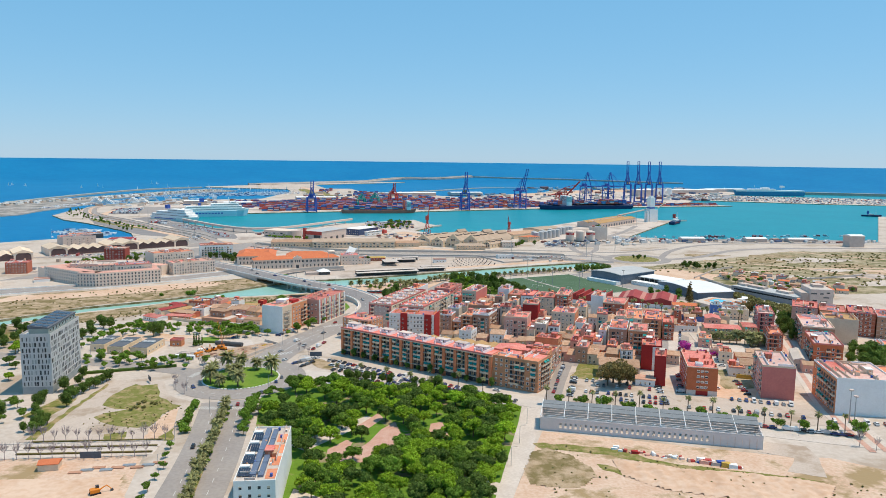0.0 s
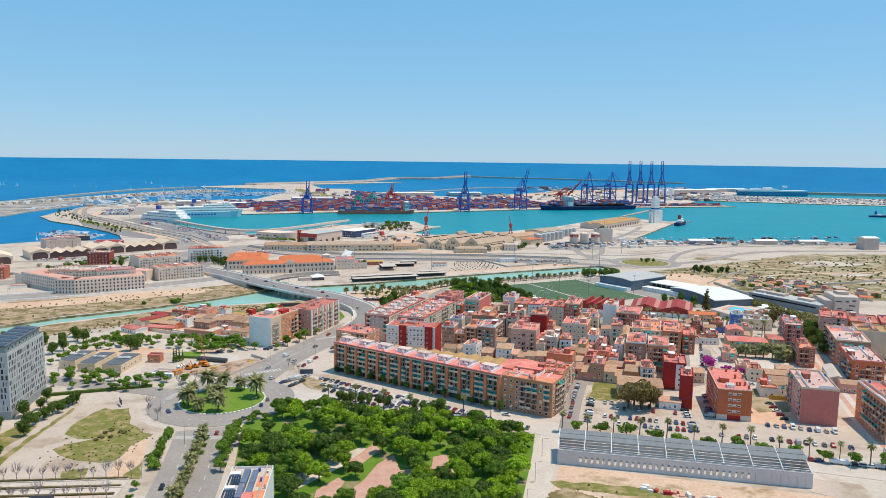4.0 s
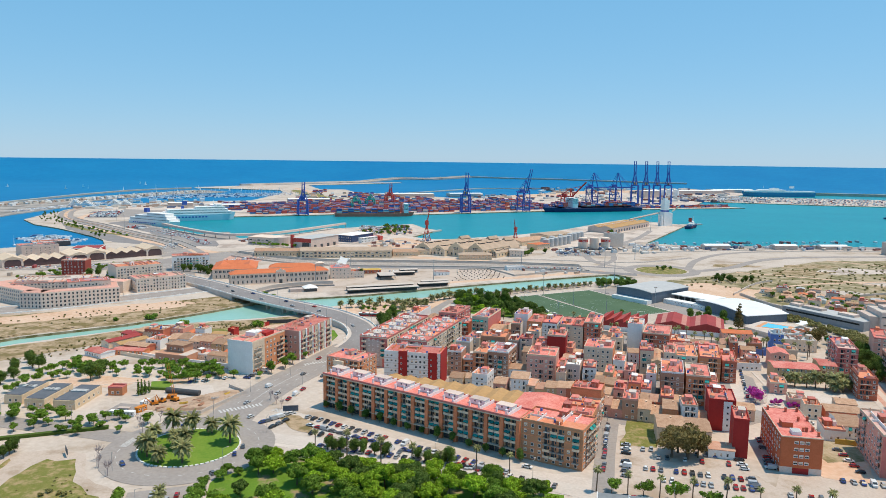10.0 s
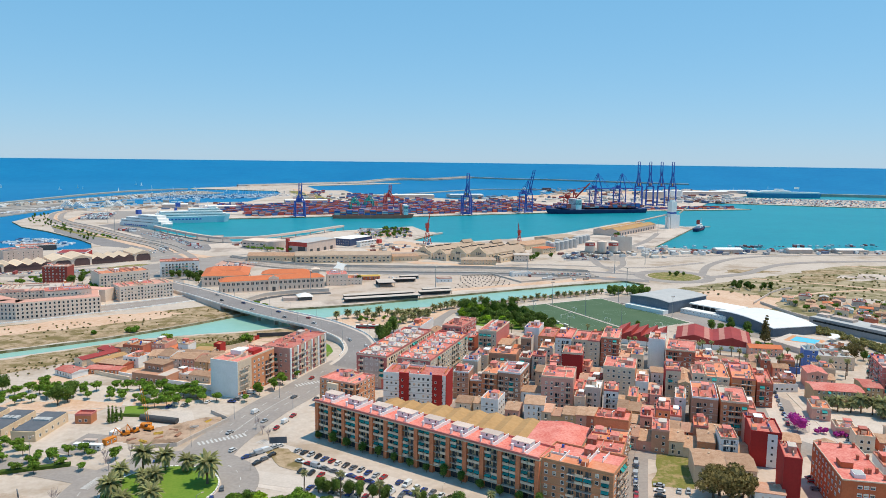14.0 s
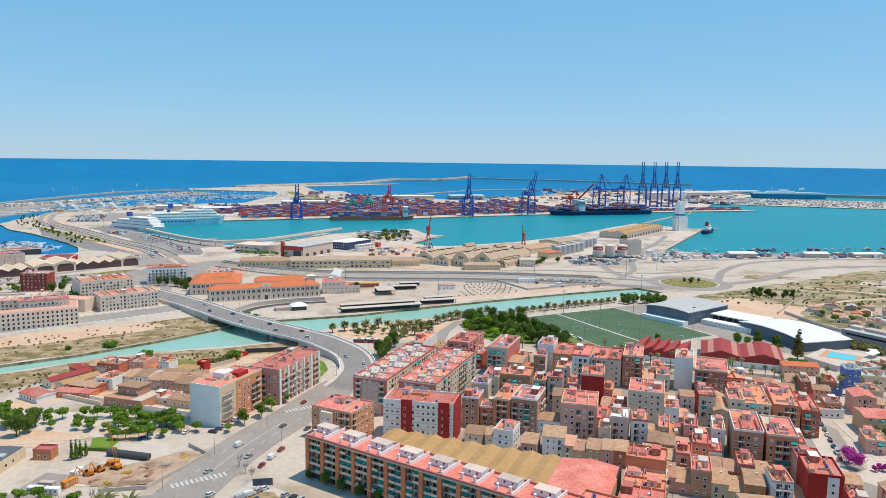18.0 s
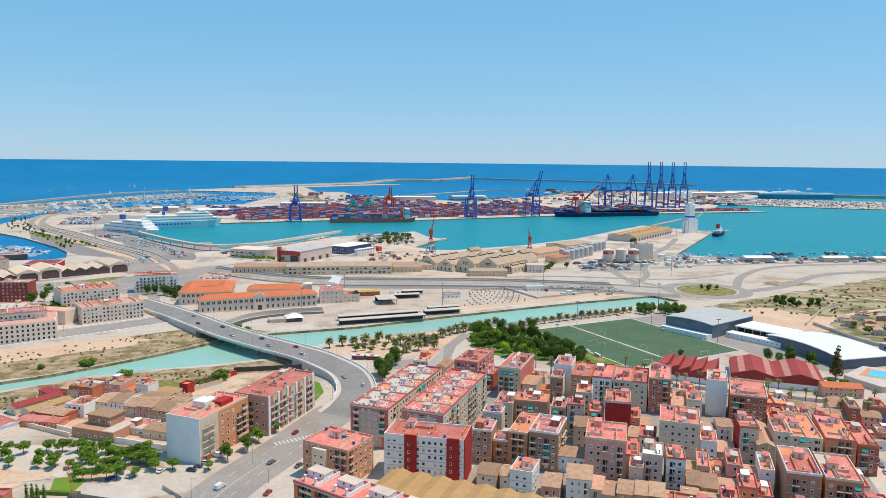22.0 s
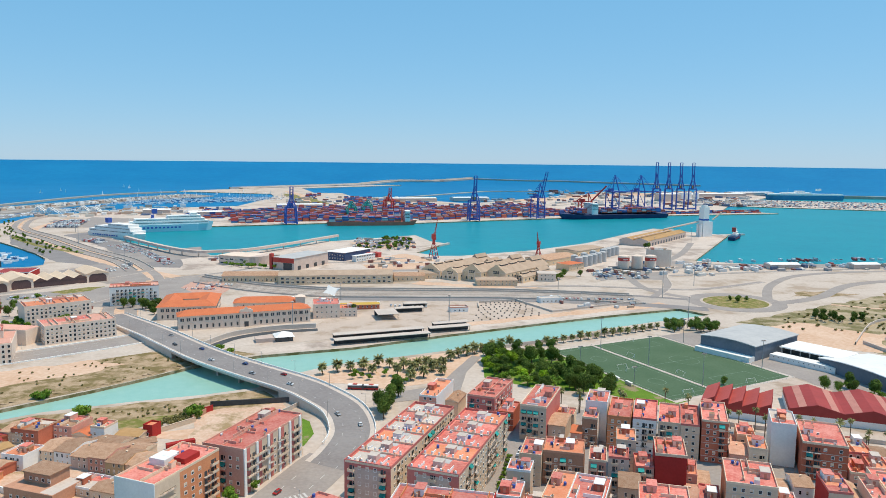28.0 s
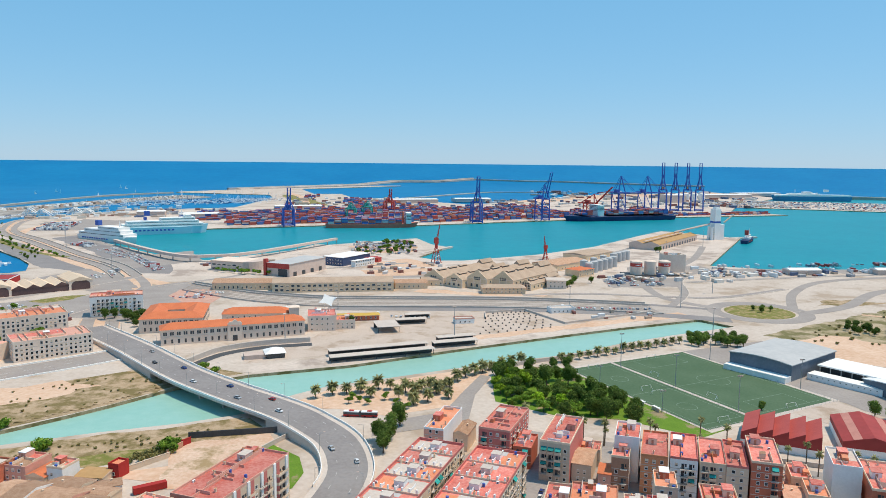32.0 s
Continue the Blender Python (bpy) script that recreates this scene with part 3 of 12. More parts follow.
for dx in (-4.0, 3.0):
    strip("tram_track", smooth_line([(228 + dx, 240), (240 + dx, 285), (262 + dx, 335), (300 + dx, 420)], 8), 3, 0.17, M_PINKPAVE, "reddish tram track bed", "tram track")
patch("school_yard", [(-135, 392), (-120, 424), (-105, 420), (-112, 388)], 0.08, M_PAVE, "pale yard of the school", "pavement")
patch("square", [(-230, 400), (-205, 470), (-110, 455), (-100, 440), (-112, 425), (-160, 440)], 0.07, M_PAVE, "pale paved tree square", "pavement")
patch("concrete_pad", [(-126, 426), (-105, 426), (-97, 408), (-115, 405)], 0.1, M_CONC, "pale concrete pad of a building site", "pavement")
SITE = [(-137, 395), (-132, 411), (-118, 406), (-107, 411), (-96, 417), (-86, 418), (-85, 407), (-97.5, 389), (-116, 387)]
rough_ground("building_site", SITE, 1.5, 1.3, M_DUG, "dug-up brown earth of a building site", 0.13)
for q in ([(-190, 428), (-182, 446), (-150, 438), (-156, 424)], [(-140, 432), (-138, 442), (-118, 438), (-122, 428)]):
    patch("square_bed", q, 0.1, M_SAND, "sandy planting bed in the square")
for q in ([(-138.5, 423), (-142, 433), (-134, 434), (-128, 430), (-129, 422)],):
    patch("school_lawn", q, 0.12, M_GRASS, "green lawn behind a hedge", "lawn")
patch("dirt_track", ragged([(-215, 470), (-150, 522), (-95, 530), (-95, 522), (-148, 512), (-205, 462)]), 0.08, M_SAND, "bare earth track behind the houses")
patch("dirt_plot", ragged([(-105, 515), (-70, 548), (-56, 545), (-50, 520), (-66, 508)]), 0.1, M_SAND, "bare earth behind the apartment blocks")
patch("ramp_lawn", [(-47, 506), (-43, 508), (-40, 520), (-44, 534), (-60, 548), (-62, 538), (-55, 520)], 0.13, M_LAWN, "green lawn inside the curved ramp", "lawn")
patch("palm_garden", [(-62, 590), (-40, 612), (0, 626), (44, 641), (60, 646), (58, 620), (40, 600), (30, 585), (-5, 575), (-30, 585)], 0.07, M_SAND, "bare earth garden under the palms")
patch("green_park", [(56, 590), (60, 628), (90, 645), (112, 640), (118, 625), (168, 548), (150, 540), (120, 562), (85, 570)], 0.08, M_LAWN, "bright green lawn beside the football pitch", "lawn")
patch("lane", [(-12, 552), (18, 560), (38, 568), (46, 600), (60, 628), (54, 632), (38, 602), (26, 578), (-12, 566)], 0.11, M_ASPHALT, "grey asphalt lane behind the blocks", "road")
FIELD = [(113, 638), (205, 668), (250, 580), (158, 548)]
patch("sports_surround", [(110, 640), (206, 671), (254, 579), (158, 545)], 0.09, M_CONC, "concrete path round the football pitch", "pavement")
patch("pitch_turf", FIELD, 0.14, M_TURF, "dark green artificial football turf", "sports field")
patch("sports_court", [(216, 566), (250, 578), (262, 556), (228, 545)], 0.1, M_DIRT, "worn grey court beside the pitch", "sports field")
patch("sports_yard", [(200, 668), (280, 690), (345, 600), (300, 530), (262, 545), (255, 575)], 0.08, M_ASPHALT, "pale paved yard of the sports halls", "pavement")
# far side of the canal
patch("canal_quay", [(-92, 644), (-30, 658), (40, 685), (132, 717), (184, 734), (262, 756), (262, 764), (130, 728), (30, 695), (-95, 655)], 0.06, M_QUAY, "pale stone embankment", "pavement")
patch("station_yard", [(-100, 660), (40, 700), (135, 735), (255, 772), (250, 790), (40, 800), (-40, 790), (-60, 720)], 0.05, M_DIRT, "pale trodden yard", "pavement")
strip("road_riverside", smooth_line([(-900, 500), (-500, 560), (-330, 606), (-260, 640), (-205, 672), (-180, 690)], 12), 24, 0.10, M_ASPHALT, "grey asphalt riverside road", "road")
PORT = [(-231, 745), (-250, 800), (-262, 890), (-300, 960), (-350, 1029), (-437, 1115), (-560, 1250), (-655, 1345), (-712, 1430), (-765, 1560), (-752, 1670)]
strip("road_port", smooth_line(PORT, 12), 30, 0.07, M_SAND, "sandy central strip of the port road", "road")
for k in (-9, 9):
    e_ = ribbon(smooth_line(PORT, 14), abs(k))
    strip("road_port", [p[0 if k < 0 else 1][:2] for p in e_], 10, 0.10, M_ASPHALT, "grey asphalt carriageway of the port road", "road")
for k in (-15, -3, 3, 15):
    e_ = ribbon(smooth_line(PORT[3:], 14), abs(k))
    strip("road_wall", [p[0 if k < 0 else 1][:2] for p in e_], 0.7, 1.2, M_CONC, "low pale concrete wall along the port road", "wall", 1.3)
strip("road_port_inner", smooth_line([(-243, 917), (-330, 985), (-420, 1070), (-500, 1160), (-590, 1270), (-660, 1390), (-690, 1560)], 14), 14, 0.09, M_SAND, "brown earth service track inside the port fence", "road")
strip("road_port_side", smooth_line([(-250, 880), (-215, 905), (-150, 935), (-60, 945), (40, 950)], 10), 12, 0.1, M_ASPHALT, "grey asphalt dock street", "road")
patch("port_square", ragged([(-262, 800), (-262, 900), (-232, 925), (-190, 905), (-160, 868), (-178, 838), (-214, 800)], 2.0), 0.09, M_ASPHALT, "broad asphalt junction before the port", "road")
patch("dock_asphalt", ragged([(-560, 1290), (-421, 1140), (-304, 978), (-259, 975), (-278, 1034), (-372, 1148), (-426, 1208), (-536, 1330)], 2.5, 14), 0.085, M_DARKASPH, "grey asphalt standing ground beside the ferry dock", "pavement")
patch("dock_asphalt", ragged([(-660, 1390), (-590, 1390), (-600, 1540), (-706, 1535)], 3, 14), 0.085, M_DARKASPH, "grey asphalt trailer park of the port", "pavement")
patch("marina_road", ragged([(-581, 1184), (-496, 1094), (-427, 1019), (-399, 1008), (-371, 992), (-336, 946), (-319, 946), (-395, 1042), (-466, 1122), (-546, 1208), (-617, 1270), (-649, 1295)], 1.5, 12), 0.08, M_DARKASPH, "grey asphalt quay road beside the marina", "road")
patch("dock_lawn", ragged([(-340, 844), (-321, 834), (-303, 850), (-298, 870), (-320, 862)], 1.2, 6), 0.13, M_WEED, "small planted lawn before the dock sheds", "lawn")
patch("port_island", ragged([(-219, 860), (-218, 888), (-186, 890), (-167, 856), (-170, 830), (-197, 834)], 0.8, 8), 0.14, M_PINKPAVE, "red paved traffic island", "pavement")
RAILS = [(-215, 905), (-150, 862), (-100, 841), (-60, 830), (22, 824), (95, 819), (165, 808), (240, 790), (290, 772)]
strip("railway", smooth_line(RAILS, 12), 38, 0.08, mat("railway_ballast", (0.40, 0.335, 0.29), (0.52, 0.45, 0.40), 0.05, 0.95, fine=12), "pale grey-brown railway ballast bed", "railway")
for k in (-15, -11, -5, -1, 5, 9):
    strip("rail_track", smooth_line([(x, y + k) for x, y in RAILS[:-1]], 12), 1.7, 0.14, mat("rail_sleepers", (0.27, 0.22, 0.185), (0.34, 0.28, 0.24), 0.3, 0.9) if k == -15 else bpy.data.materials["rail_sleepers"], "dark sleepers and steel rails of a railway track", "railway")
strip("road_dock", smooth_line([(x, y + 15) for x, y in RAILS], 12), 7, 0.15, M_DARKASPH, "pale grey dock road beside the railway", "road")
strip("yard_road", smooth_line([(x, y - 24) for x, y in RAILS[3:]], 12), 15, 0.11, M_DARKASPH, "grey asphalt yard road beside the railway", "road")
for k in (-19.5, 11.5, 20):
    strip("railway_wall", smooth_line([(x, y + k) for x, y in RAILS[:-1]], 12), 0.5, 1.5, M_CONC, "low pale concrete wall beside the railway", "wall", 1.6)
strip("road_ring_far", [(x, 774 + (y - 774) / DEPTH) for x, y in disc(332, 774, 40)], 13, 0.12, M_ASPHALT, "grey asphalt ring of a far roundabout", "road")
strip("road_far", smooth_line([(365, 765), (430, 790), (520, 850), (640, 870), (900, 860)], 12), 11, 0.13, M_ASPHALT, "pale grey port road", "road")
strip("road_far", smooth_line([(372, 785), (420, 850), (500, 905), (640, 925), (900, 915)], 12), 9, 0.13, M_ASPHALT, "pale grey port road", "road")
strip("road_far", smooth_line([(300, 790), (270, 830), (280, 900), (330, 960), (420, 1060), (500, 1180)], 12), 10, 0.13, M_ASPHALT, "pale grey pier road", "road")
patch("far_island", [(x, 774 + (y - 774) / DEPTH) for x, y in disc(332, 774, 30.5)], 0.2, M_WEED, "lawn in the middle of a far roundabout", "lawn")
patch("scrub_plain", ragged([(290, 705), (360, 735), (470, 780), (600, 840), (900, 830), (1300, 780), (1300, 500), (560, 560), (420, 560), (350, 610)]), 0.05, M_FIELD, "dry scrubland beside the port")
patch("white_plain", ragged([(520, 640), (640, 700), (720, 780), (900, 800), (1000, 700), (700, 620)]), 0.08, M_QUAY, "bleached bare ground in the scrubland")
patch("sand_yard", ragged([(270, 660), (300, 690), (345, 700), (390, 660), (350, 620), (310, 640)]), 0.1, M_SAND, "bare earth yard behind the sports halls")
patch("quay_apron", [(-370, 985), (-300, 960), (250, 960), (400, 1000), (620, 1275), (528, 1385), (447, 1308), (320, 1178), (211, 1103), (96, 1054), (63, 1055), (30, 1085), (50, 1116), (40, 1280), (-98, 1205), (-148, 1145), (-244, 1064), (-282, 1066), (-430, 1213), (-500, 1290), (-545, 1270)], 0.04, M_QUAY, "pale concrete dock apron", "pavement")
patch("terminal_apron", [(-700, 1600), (-525, 1305), (-478, 1380), (-355, 1430), (-139, 1490), (50, 1495), (401, 1608), (679, 1678), (1030, 1742), (930, 1836), (1050, 2000), (1405, 1850), (2490, 1570), (2480, 1890), (1700, 2160), (1320, 2280), (1510, 2480), (1460, 2850), (800, 2590), (630, 2380), (470, 2280), (340, 2130), (236, 2055), (0, 1900), (-200, 1960), (-420, 1915), (-540, 1870), (-690, 1800)], 0.04, M_QUAY, "pale concrete container terminal apron", "pavement")

# ---- marks ----
for off in (-6.5, 6.5):
    dashes("lane_marking", [(-76 + off, 150), (-80 + off, 221), (-84 + off, 270), (-90 + off, 308)], 0.13, 3, 5, 0.25)
for off in (-6, 0.3, 6):
    dashes("lane_marking", [(-80 + off, 391), (-67 + off, 424), (-51 + off, 452), (-35 + off, 484)], 0.14, 60 if off == 0.3 else 3, 0.5 if off == 0.3 else 5, 0.3)
dashes("lane_marking", RING, 0.16, 2, 4, 0.25)


def crossing(x, y, length, rot, n=12):
    me = Mesh()
    for i in range(n):
        me.cbox((i - n / 2 + 0.5) * length / n, 0, 0, length / n * 0.5, 3.6, 0.01)
    return tagged(part("road_marking", me, [M_MARK], m=pose(x, y, 0.155, 0, 0, rot)), "white zebra crossing painted on asphalt", "road marking", kind="structure")


crossing(-98, 306, 11, -4)
crossing(-83, 305, 11, -4)
crossing(-80, 392, 22, 28)
crossing(-46, 462, 22, 28)
crossing(-56, 386, 14, -30)
crossing(-122, 356, 9, 75)

patch("far_field", ragged([(-410, 2520), (-350, 2520), (-180, 2010), (-265, 1965)], 8), 0.07, M_WEED, "dry grass field between port roads")
patch("far_track", ragged([(-440, 2700), (-410, 2690), (-300, 2400), (-250, 2100), (-270, 2100), (-330, 2400)], 4), 0.09, M_SAND, "sandy track to the breakwater")
patch("brown_strip", ragged([(340, 2150), (470, 2285), (800, 2580), (1450, 2830), (1480, 2700), (900, 2480), (520, 2200)], 10), 0.09, M_SAND, "brown bare earth behind the container yard")
poly_sheet("far_quay", [(1560, 2520), (1720, 2440), (2500, 2160), (2500, 2300), (1760, 2560)], -6, 1, M_DUST, "far quay behind the car carrier", "quay", M_ROCK)
for q in ([(-40, 1010), (60, 1010), (40, 1045), (20, 1075), (-30, 1040)], [(-40, 1120), (30, 1130), (38, 1180), (0, 1220), (-70, 1190)], [(-20, 950), (60, 960), (50, 1000), (-40, 990)]):
    patch("quay_earth", ragged(q, 4), 0.09, M_SAND, "brown bare earth on the dockside")
patch("yard_earth", ragged([(180, 740), (262, 764), (256, 776), (130, 738), (40, 708), (46, 700)], 2), 0.1, M_SAND, "bare earth slope along the embankment")

# beds, kerbs and yards west of the roundabout, and tracks in the scrubland
for i in range(5):
    x, y = -205 + i * 22, 424 + i * 3.4
    patch("square_bed", ragged([(x, y), (x + 17, y + 2.5), (x + 15.5, y + 8), (x - 1.5, y + 5.5)], 0.5, 6), 0.11, M_LOT, "earth bed with street trees in the square")
    strip("kerb", [(x - 2, y - 0.8), (x + 18, y + 2.0)], 0.5, 0.25, M_CONC, "pale concrete kerb of a bed", "kerb", 0.25)
patch("school_yard", [(-152, 384), (-146, 402), (-128, 398), (-134, 378)], 0.1, M_ASPHALT, "grey asphalt school car park", "pavement")
patch("school_yard", [(-210, 432), (-206, 445), (-150, 434), (-155, 424)], 0.09, M_LOT, "bare earth playground of the school", "ground")
for q in ([(-232, 262), (-222, 285), (-196, 280), (-200, 262)], [(-190, 300), (-184, 326), (-172, 322), (-176, 298)]):
    patch("verge", ragged(q, 1.2, 6), 0.09, M_WEED, "weedy grass verge beside a path")
for a, b in (((-240, 264), (-108, 264)), ((-240, 270), (-108, 270)), ((-200, 256), (-110, 256))):
    strip("path_kerb", [a, b], 0.6, 0.35, M_CONC, "pale concrete kerb along a path", "kerb", 0.35)
patch("path_paving", [(-240, 257), (-240, 270), (-108, 270), (-108, 257)], 0.09, M_PAVE, "pale paved path between vacant lots", "pavement")
sr = random.Random(31)
for i in range(30):
    x, y = sr.uniform(420, 1050), sr.uniform(590, 815)
    k = sr.uniform(10, 40)
    patch("scrub_patch", ragged([(x - k * 1.6, y - k * 0.3), (x, y - k * 0.5), (x + k * 1.5, y), (x + k * 0.3, y + k * 0.5), (x - k, y + k * 0.3)], k * 0.2, k * 0.4), 0.1 + i * 0.004, sr.choice((M_SCRUB, M_LOT, M_QUAY, M_QUAY, M_DUST, M_SCRUB)), "patch of dry weeds and bare soil in the scrubland")
for pts in ([(360, 650), (470, 690), (640, 700), (900, 690)], [(420, 760), (520, 700), (560, 620), (540, 560)], [(600, 840), (700, 760), (860, 740)]):
    strip("dirt_track", smooth_line(pts, 12), 5, 0.2, M_SAND, "sandy track through the scrubland", "track")
strip("yard_wall", smooth_line([(345, 640), (400, 690), (430, 705)], 10), 0.6, 2.2, M_CONC, "long pale wall of an earth yard", "wall", 2.3)
strip("yard_wall", smooth_line([(380, 610), (450, 625), (560, 650)], 10), 0.6, 2.2, M_CONC, "long grey wall beside the hamlet", "wall", 2.3)

patch("lot_weeds", ragged([(66, 258), (81, 256), (101, 250.5), (126, 235), (142, 231), (167, 222.5), (184, 217), (165, 219.5), (138, 227), (118, 234), (99, 245), (86, 248), (68, 253)], 1.0, 5), 0.115, M_WEED, "strip of dry weeds along the edge of the bare lot")
patch("lot_weeds", ragged([(90, 237), (104, 231), (102, 225), (91, 232)], 1.2, 4), 0.12, M_WEED, "green weeds on the bare lot")
rough_ground("lot_soil", ragged([(57, 236), (63, 250), (72, 254), (84, 240), (88, 226), (74, 218), (56, 222)], 2.0, 5), 0.9, 1.2, M_SCRUB, "brown weedy soil on the bare lot", 0.115)
rough_ground("soil_mounds", ragged([(97, 241), (112, 239), (126, 232), (146, 228), (172, 222), (186, 214), (176, 204), (140, 206), (112, 214), (98, 226)], 1.5, 8), 1.7, 1.3, M_SAND, "dumped mounds of pinkish soil on the bare lot")
rough_ground("soil_mounds", ragged([(60, 214), (90, 220), (112, 210), (150, 200), (180, 190), (150, 160), (70, 170)], 2, 9), 0.7, 2.0, M_LOT, "uneven disturbed soil of the bare lot")
rough_ground("soil_mounds", ragged([(-170, 242), (-140, 238), (-112, 240), (-104, 222), (-112, 196), (-170, 200)], 2, 9), 0.8, 1.6, M_SAND, "dug-over earth of the cleared lot")
patch("lot_apron", ragged([(180, 253), (196, 247), (194, 236), (186, 220), (172, 226), (183, 237), (170, 244)], 0.8, 5), 0.11, M_DIRT, "pale trodden ground at the end of the hall", "pavement")

# more lanes and yards of the port, and yards in the town
for pts, w_ in (([(-500, 775), (-430, 808), (-370, 850), (-312, 925), (-290, 960)], 11), ([(-420, 690), (-335, 730), (-285, 790), (-262, 860)], 10), ([(-300, 690), (-262, 728), (-236, 748)], 9), ([(262, 800), (300, 850), (330, 920), (400, 985)], 8), ([(130, 850), (200, 853), (270, 838), (330, 832), (420, 866)], 7), ([(330, 905), (480, 928), (640, 942), (830, 936)], 7), ([(60, 955), (140, 1000), (230, 1040), (330, 1120), (440, 1240)], 8), ([(-250, 905), (-200, 940), (-150, 985), (-60, 1010), (20, 1040)], 8), ([(-560, 1420), (-480, 1480), (-300, 1540), (0, 1600), (400, 1720)], 12), ([(-300, 1080), (-420, 1195), (-520, 1290)], 7)):
    strip("port_lane", smooth_line(pts, 12), w_, 0.125, M_ASPHALT, "grey asphalt lane across port land", "road")
    strip("lane_kerb", smooth_line([(x + w_ * 0.55, y - w_ * 0.2) for x, y in pts], 12), 0.9, 0.3, M_CONC, "pale concrete kerb beside a port lane", "kerb", 0.3)
for q in ([(285, 962), (300, 1000), (400, 1010), (410, 965)], [(-330, 1000), (-390, 1075), (-290, 1150), (-250, 1060)], [(-640, 1430), (-560, 1400), (-540, 1560), (-660, 1600)], [(-452, 790), (-430, 800), (-330, 805), (-345, 790)], [(236, 880), (240, 925), (330, 930), (320, 885)], [(420, 985), (830, 960), (835, 938), (600, 945), (430, 965)], [(-60, 1180), (-20, 1240), (30, 1270), (34, 1200)], [(150, 785), (240, 782), (236, 800), (150, 804)]):
    patch("asphalt_yard", ragged(q, 2.5, 12), 0.11, M_ASPHALT, "worn grey asphalt yard in the port", "pavement")
for q in ([(-420, 640), (-400, 690), (-360, 720), (-385, 660)], [(-310, 705), (-280, 700), (-255, 730), (-300, 745)], [(-240, 770), (-262, 792), (-226, 800), (-205, 776)]):
    patch("town_yard", ragged(q, 2, 9), 0.1, M_ASPHALT, "grey asphalt yard between stone buildings", "pavement")
patch("villa_earth", ragged([(-178, 482), (-150, 470), (-100, 450), (-104, 470), (-112, 498), (-150, 498)], 1.5, 7), 0.09, M_LOT, "trodden earth yards round the old houses")
patch("convent_square", ragged([(196, 378), (210, 382), (222, 398), (232, 402), (262, 396), (272, 384), (250, 376), (228, 372), (206, 366)], 0.8, 8), 0.1, M_PAVE, "pale paved square before the convent", "pavement")
strip("convent_street", smooth_line([(188, 366), (204, 398), (216, 424), (236, 462)], 8), 8, 0.115, M_PAVE, "pale worn street past the convent", "road")
strip("street_kerb", smooth_line([(214, 360), (222, 392), (232, 430)], 8), 1.6, 0.2, M_CONC, "pale pavement along a town street", "pavement", 0.2)

for off in (-13, 13):
    e_ = ribbon(smooth_line([(-900, 500), (-500, 560), (-330, 606), (-260, 640), (-205, 672), (-180, 690)], 12), abs(off))
    strip("road_parapet", [p[0 if off < 0 else 1][:2] for p in e_], 0.7, 0.9, M_WHITE, "low white parapet along the riverside road", "wall", 0.9)
dashes("lane_marking", [(-600, 540), (-500, 560), (-330, 606), (-260, 640), (-205, 672)], 0.13, 4, 6, 0.3)
for off in (-6, 6):
    e_ = ribbon(smooth_line([(-600, 540), (-500, 560), (-330, 606), (-260, 640), (-205, 672)], 12), abs(off))
    dashes("lane_marking", [p[0 if off < 0 else 1][:2] for p in e_], 0.13, 4, 8, 0.2)

patch("earth_plot", ragged([(-103, 540), (-98, 551), (-62, 558), (-57, 545), (-66, 512), (-98, 514)], 1.5, 6), 0.125, M_LOT, "brown bare earth plot behind the hoarding")
patch("bank_sand", ragged([(-360, 545), (-262, 580), (-205, 604), (-172, 628), (-200, 636), (-290, 596), (-360, 570)], 4, 9), 0.08, M_SAND, "pale sandy clearing on the scrub bank")
patch("bank_reeds", ragged([(-335, 478), (-273, 531), (-211, 561), (-174, 587), (-156, 601), (-129, 625), (-140, 634), (-168, 612), (-190, 592), (-222, 572), (-284, 545), (-345, 495)], 2.5, 7), 0.09, M_SCRUB, "dry reeds and weeds along the canal edge")
patch("bank_reeds", ragged([(-330, 448), (-265, 507), (-226, 528), (-186, 550), (-146, 561), (-108, 569), (-80, 578), (-82, 571), (-110, 562), (-150, 553), (-190, 542), (-232, 520), (-272, 498), (-335, 440)], 1.5, 7), 0.09, M_SCRUB, "dry weeds along the near canal edge")

patch("weed_plot", ragged([(208, 349), (229, 352), (215, 318), (196, 318)], 2, 6), 0.16, M_FIELD, "yellowed grass on an empty plot")

patch("quay_square", ragged([(-391, 824), (-298, 864), (-264, 892), (-262, 800), (-219, 801), (-258, 780), (-334, 792), (-358, 771)], 1.5, 9), 0.115, M_ASPHALT, "grey asphalt square before the dock sheds", "road")
patch("quay_yard", ragged([(-396, 951), (-368, 1010), (-290, 940), (-264, 900), (-303, 883)], 1.5, 9), 0.115, M_ASPHALT, "grey asphalt yard behind the dock sheds", "road")
patch("quay_bed", ragged([(-339, 811), (-331, 826), (-322, 816), (-329, 799)], 0.8, 5), 0.16, M_WEED, "planted traffic island before the dock sheds", "lawn")
patch("quay_earth", ragged([(20, 870), (80, 850), (150, 842), (156, 850), (90, 860), (30, 884)], 2, 8), 0.115, M_SAND, "brown bare earth before the foundry")
strip("sea_wall_path", smooth_line([(-433, 1094), (-511, 1148), (-600, 1235), (-631, 1275)], 10), 9, 0.12, M_WEED, "planted strip along the marina road", "verge")


# ---- building kit ----
UNIT, RAW = {}, {}


def shared(key, make, mats, smooth=False):
    if key not in UNIT:
        me = Mesh()
        make(me)
        RAW[key] = me
        UNIT[key] = me.data(key[0] if isinstance(key, tuple) else key, mats, smooth)
    return UNIT[key]


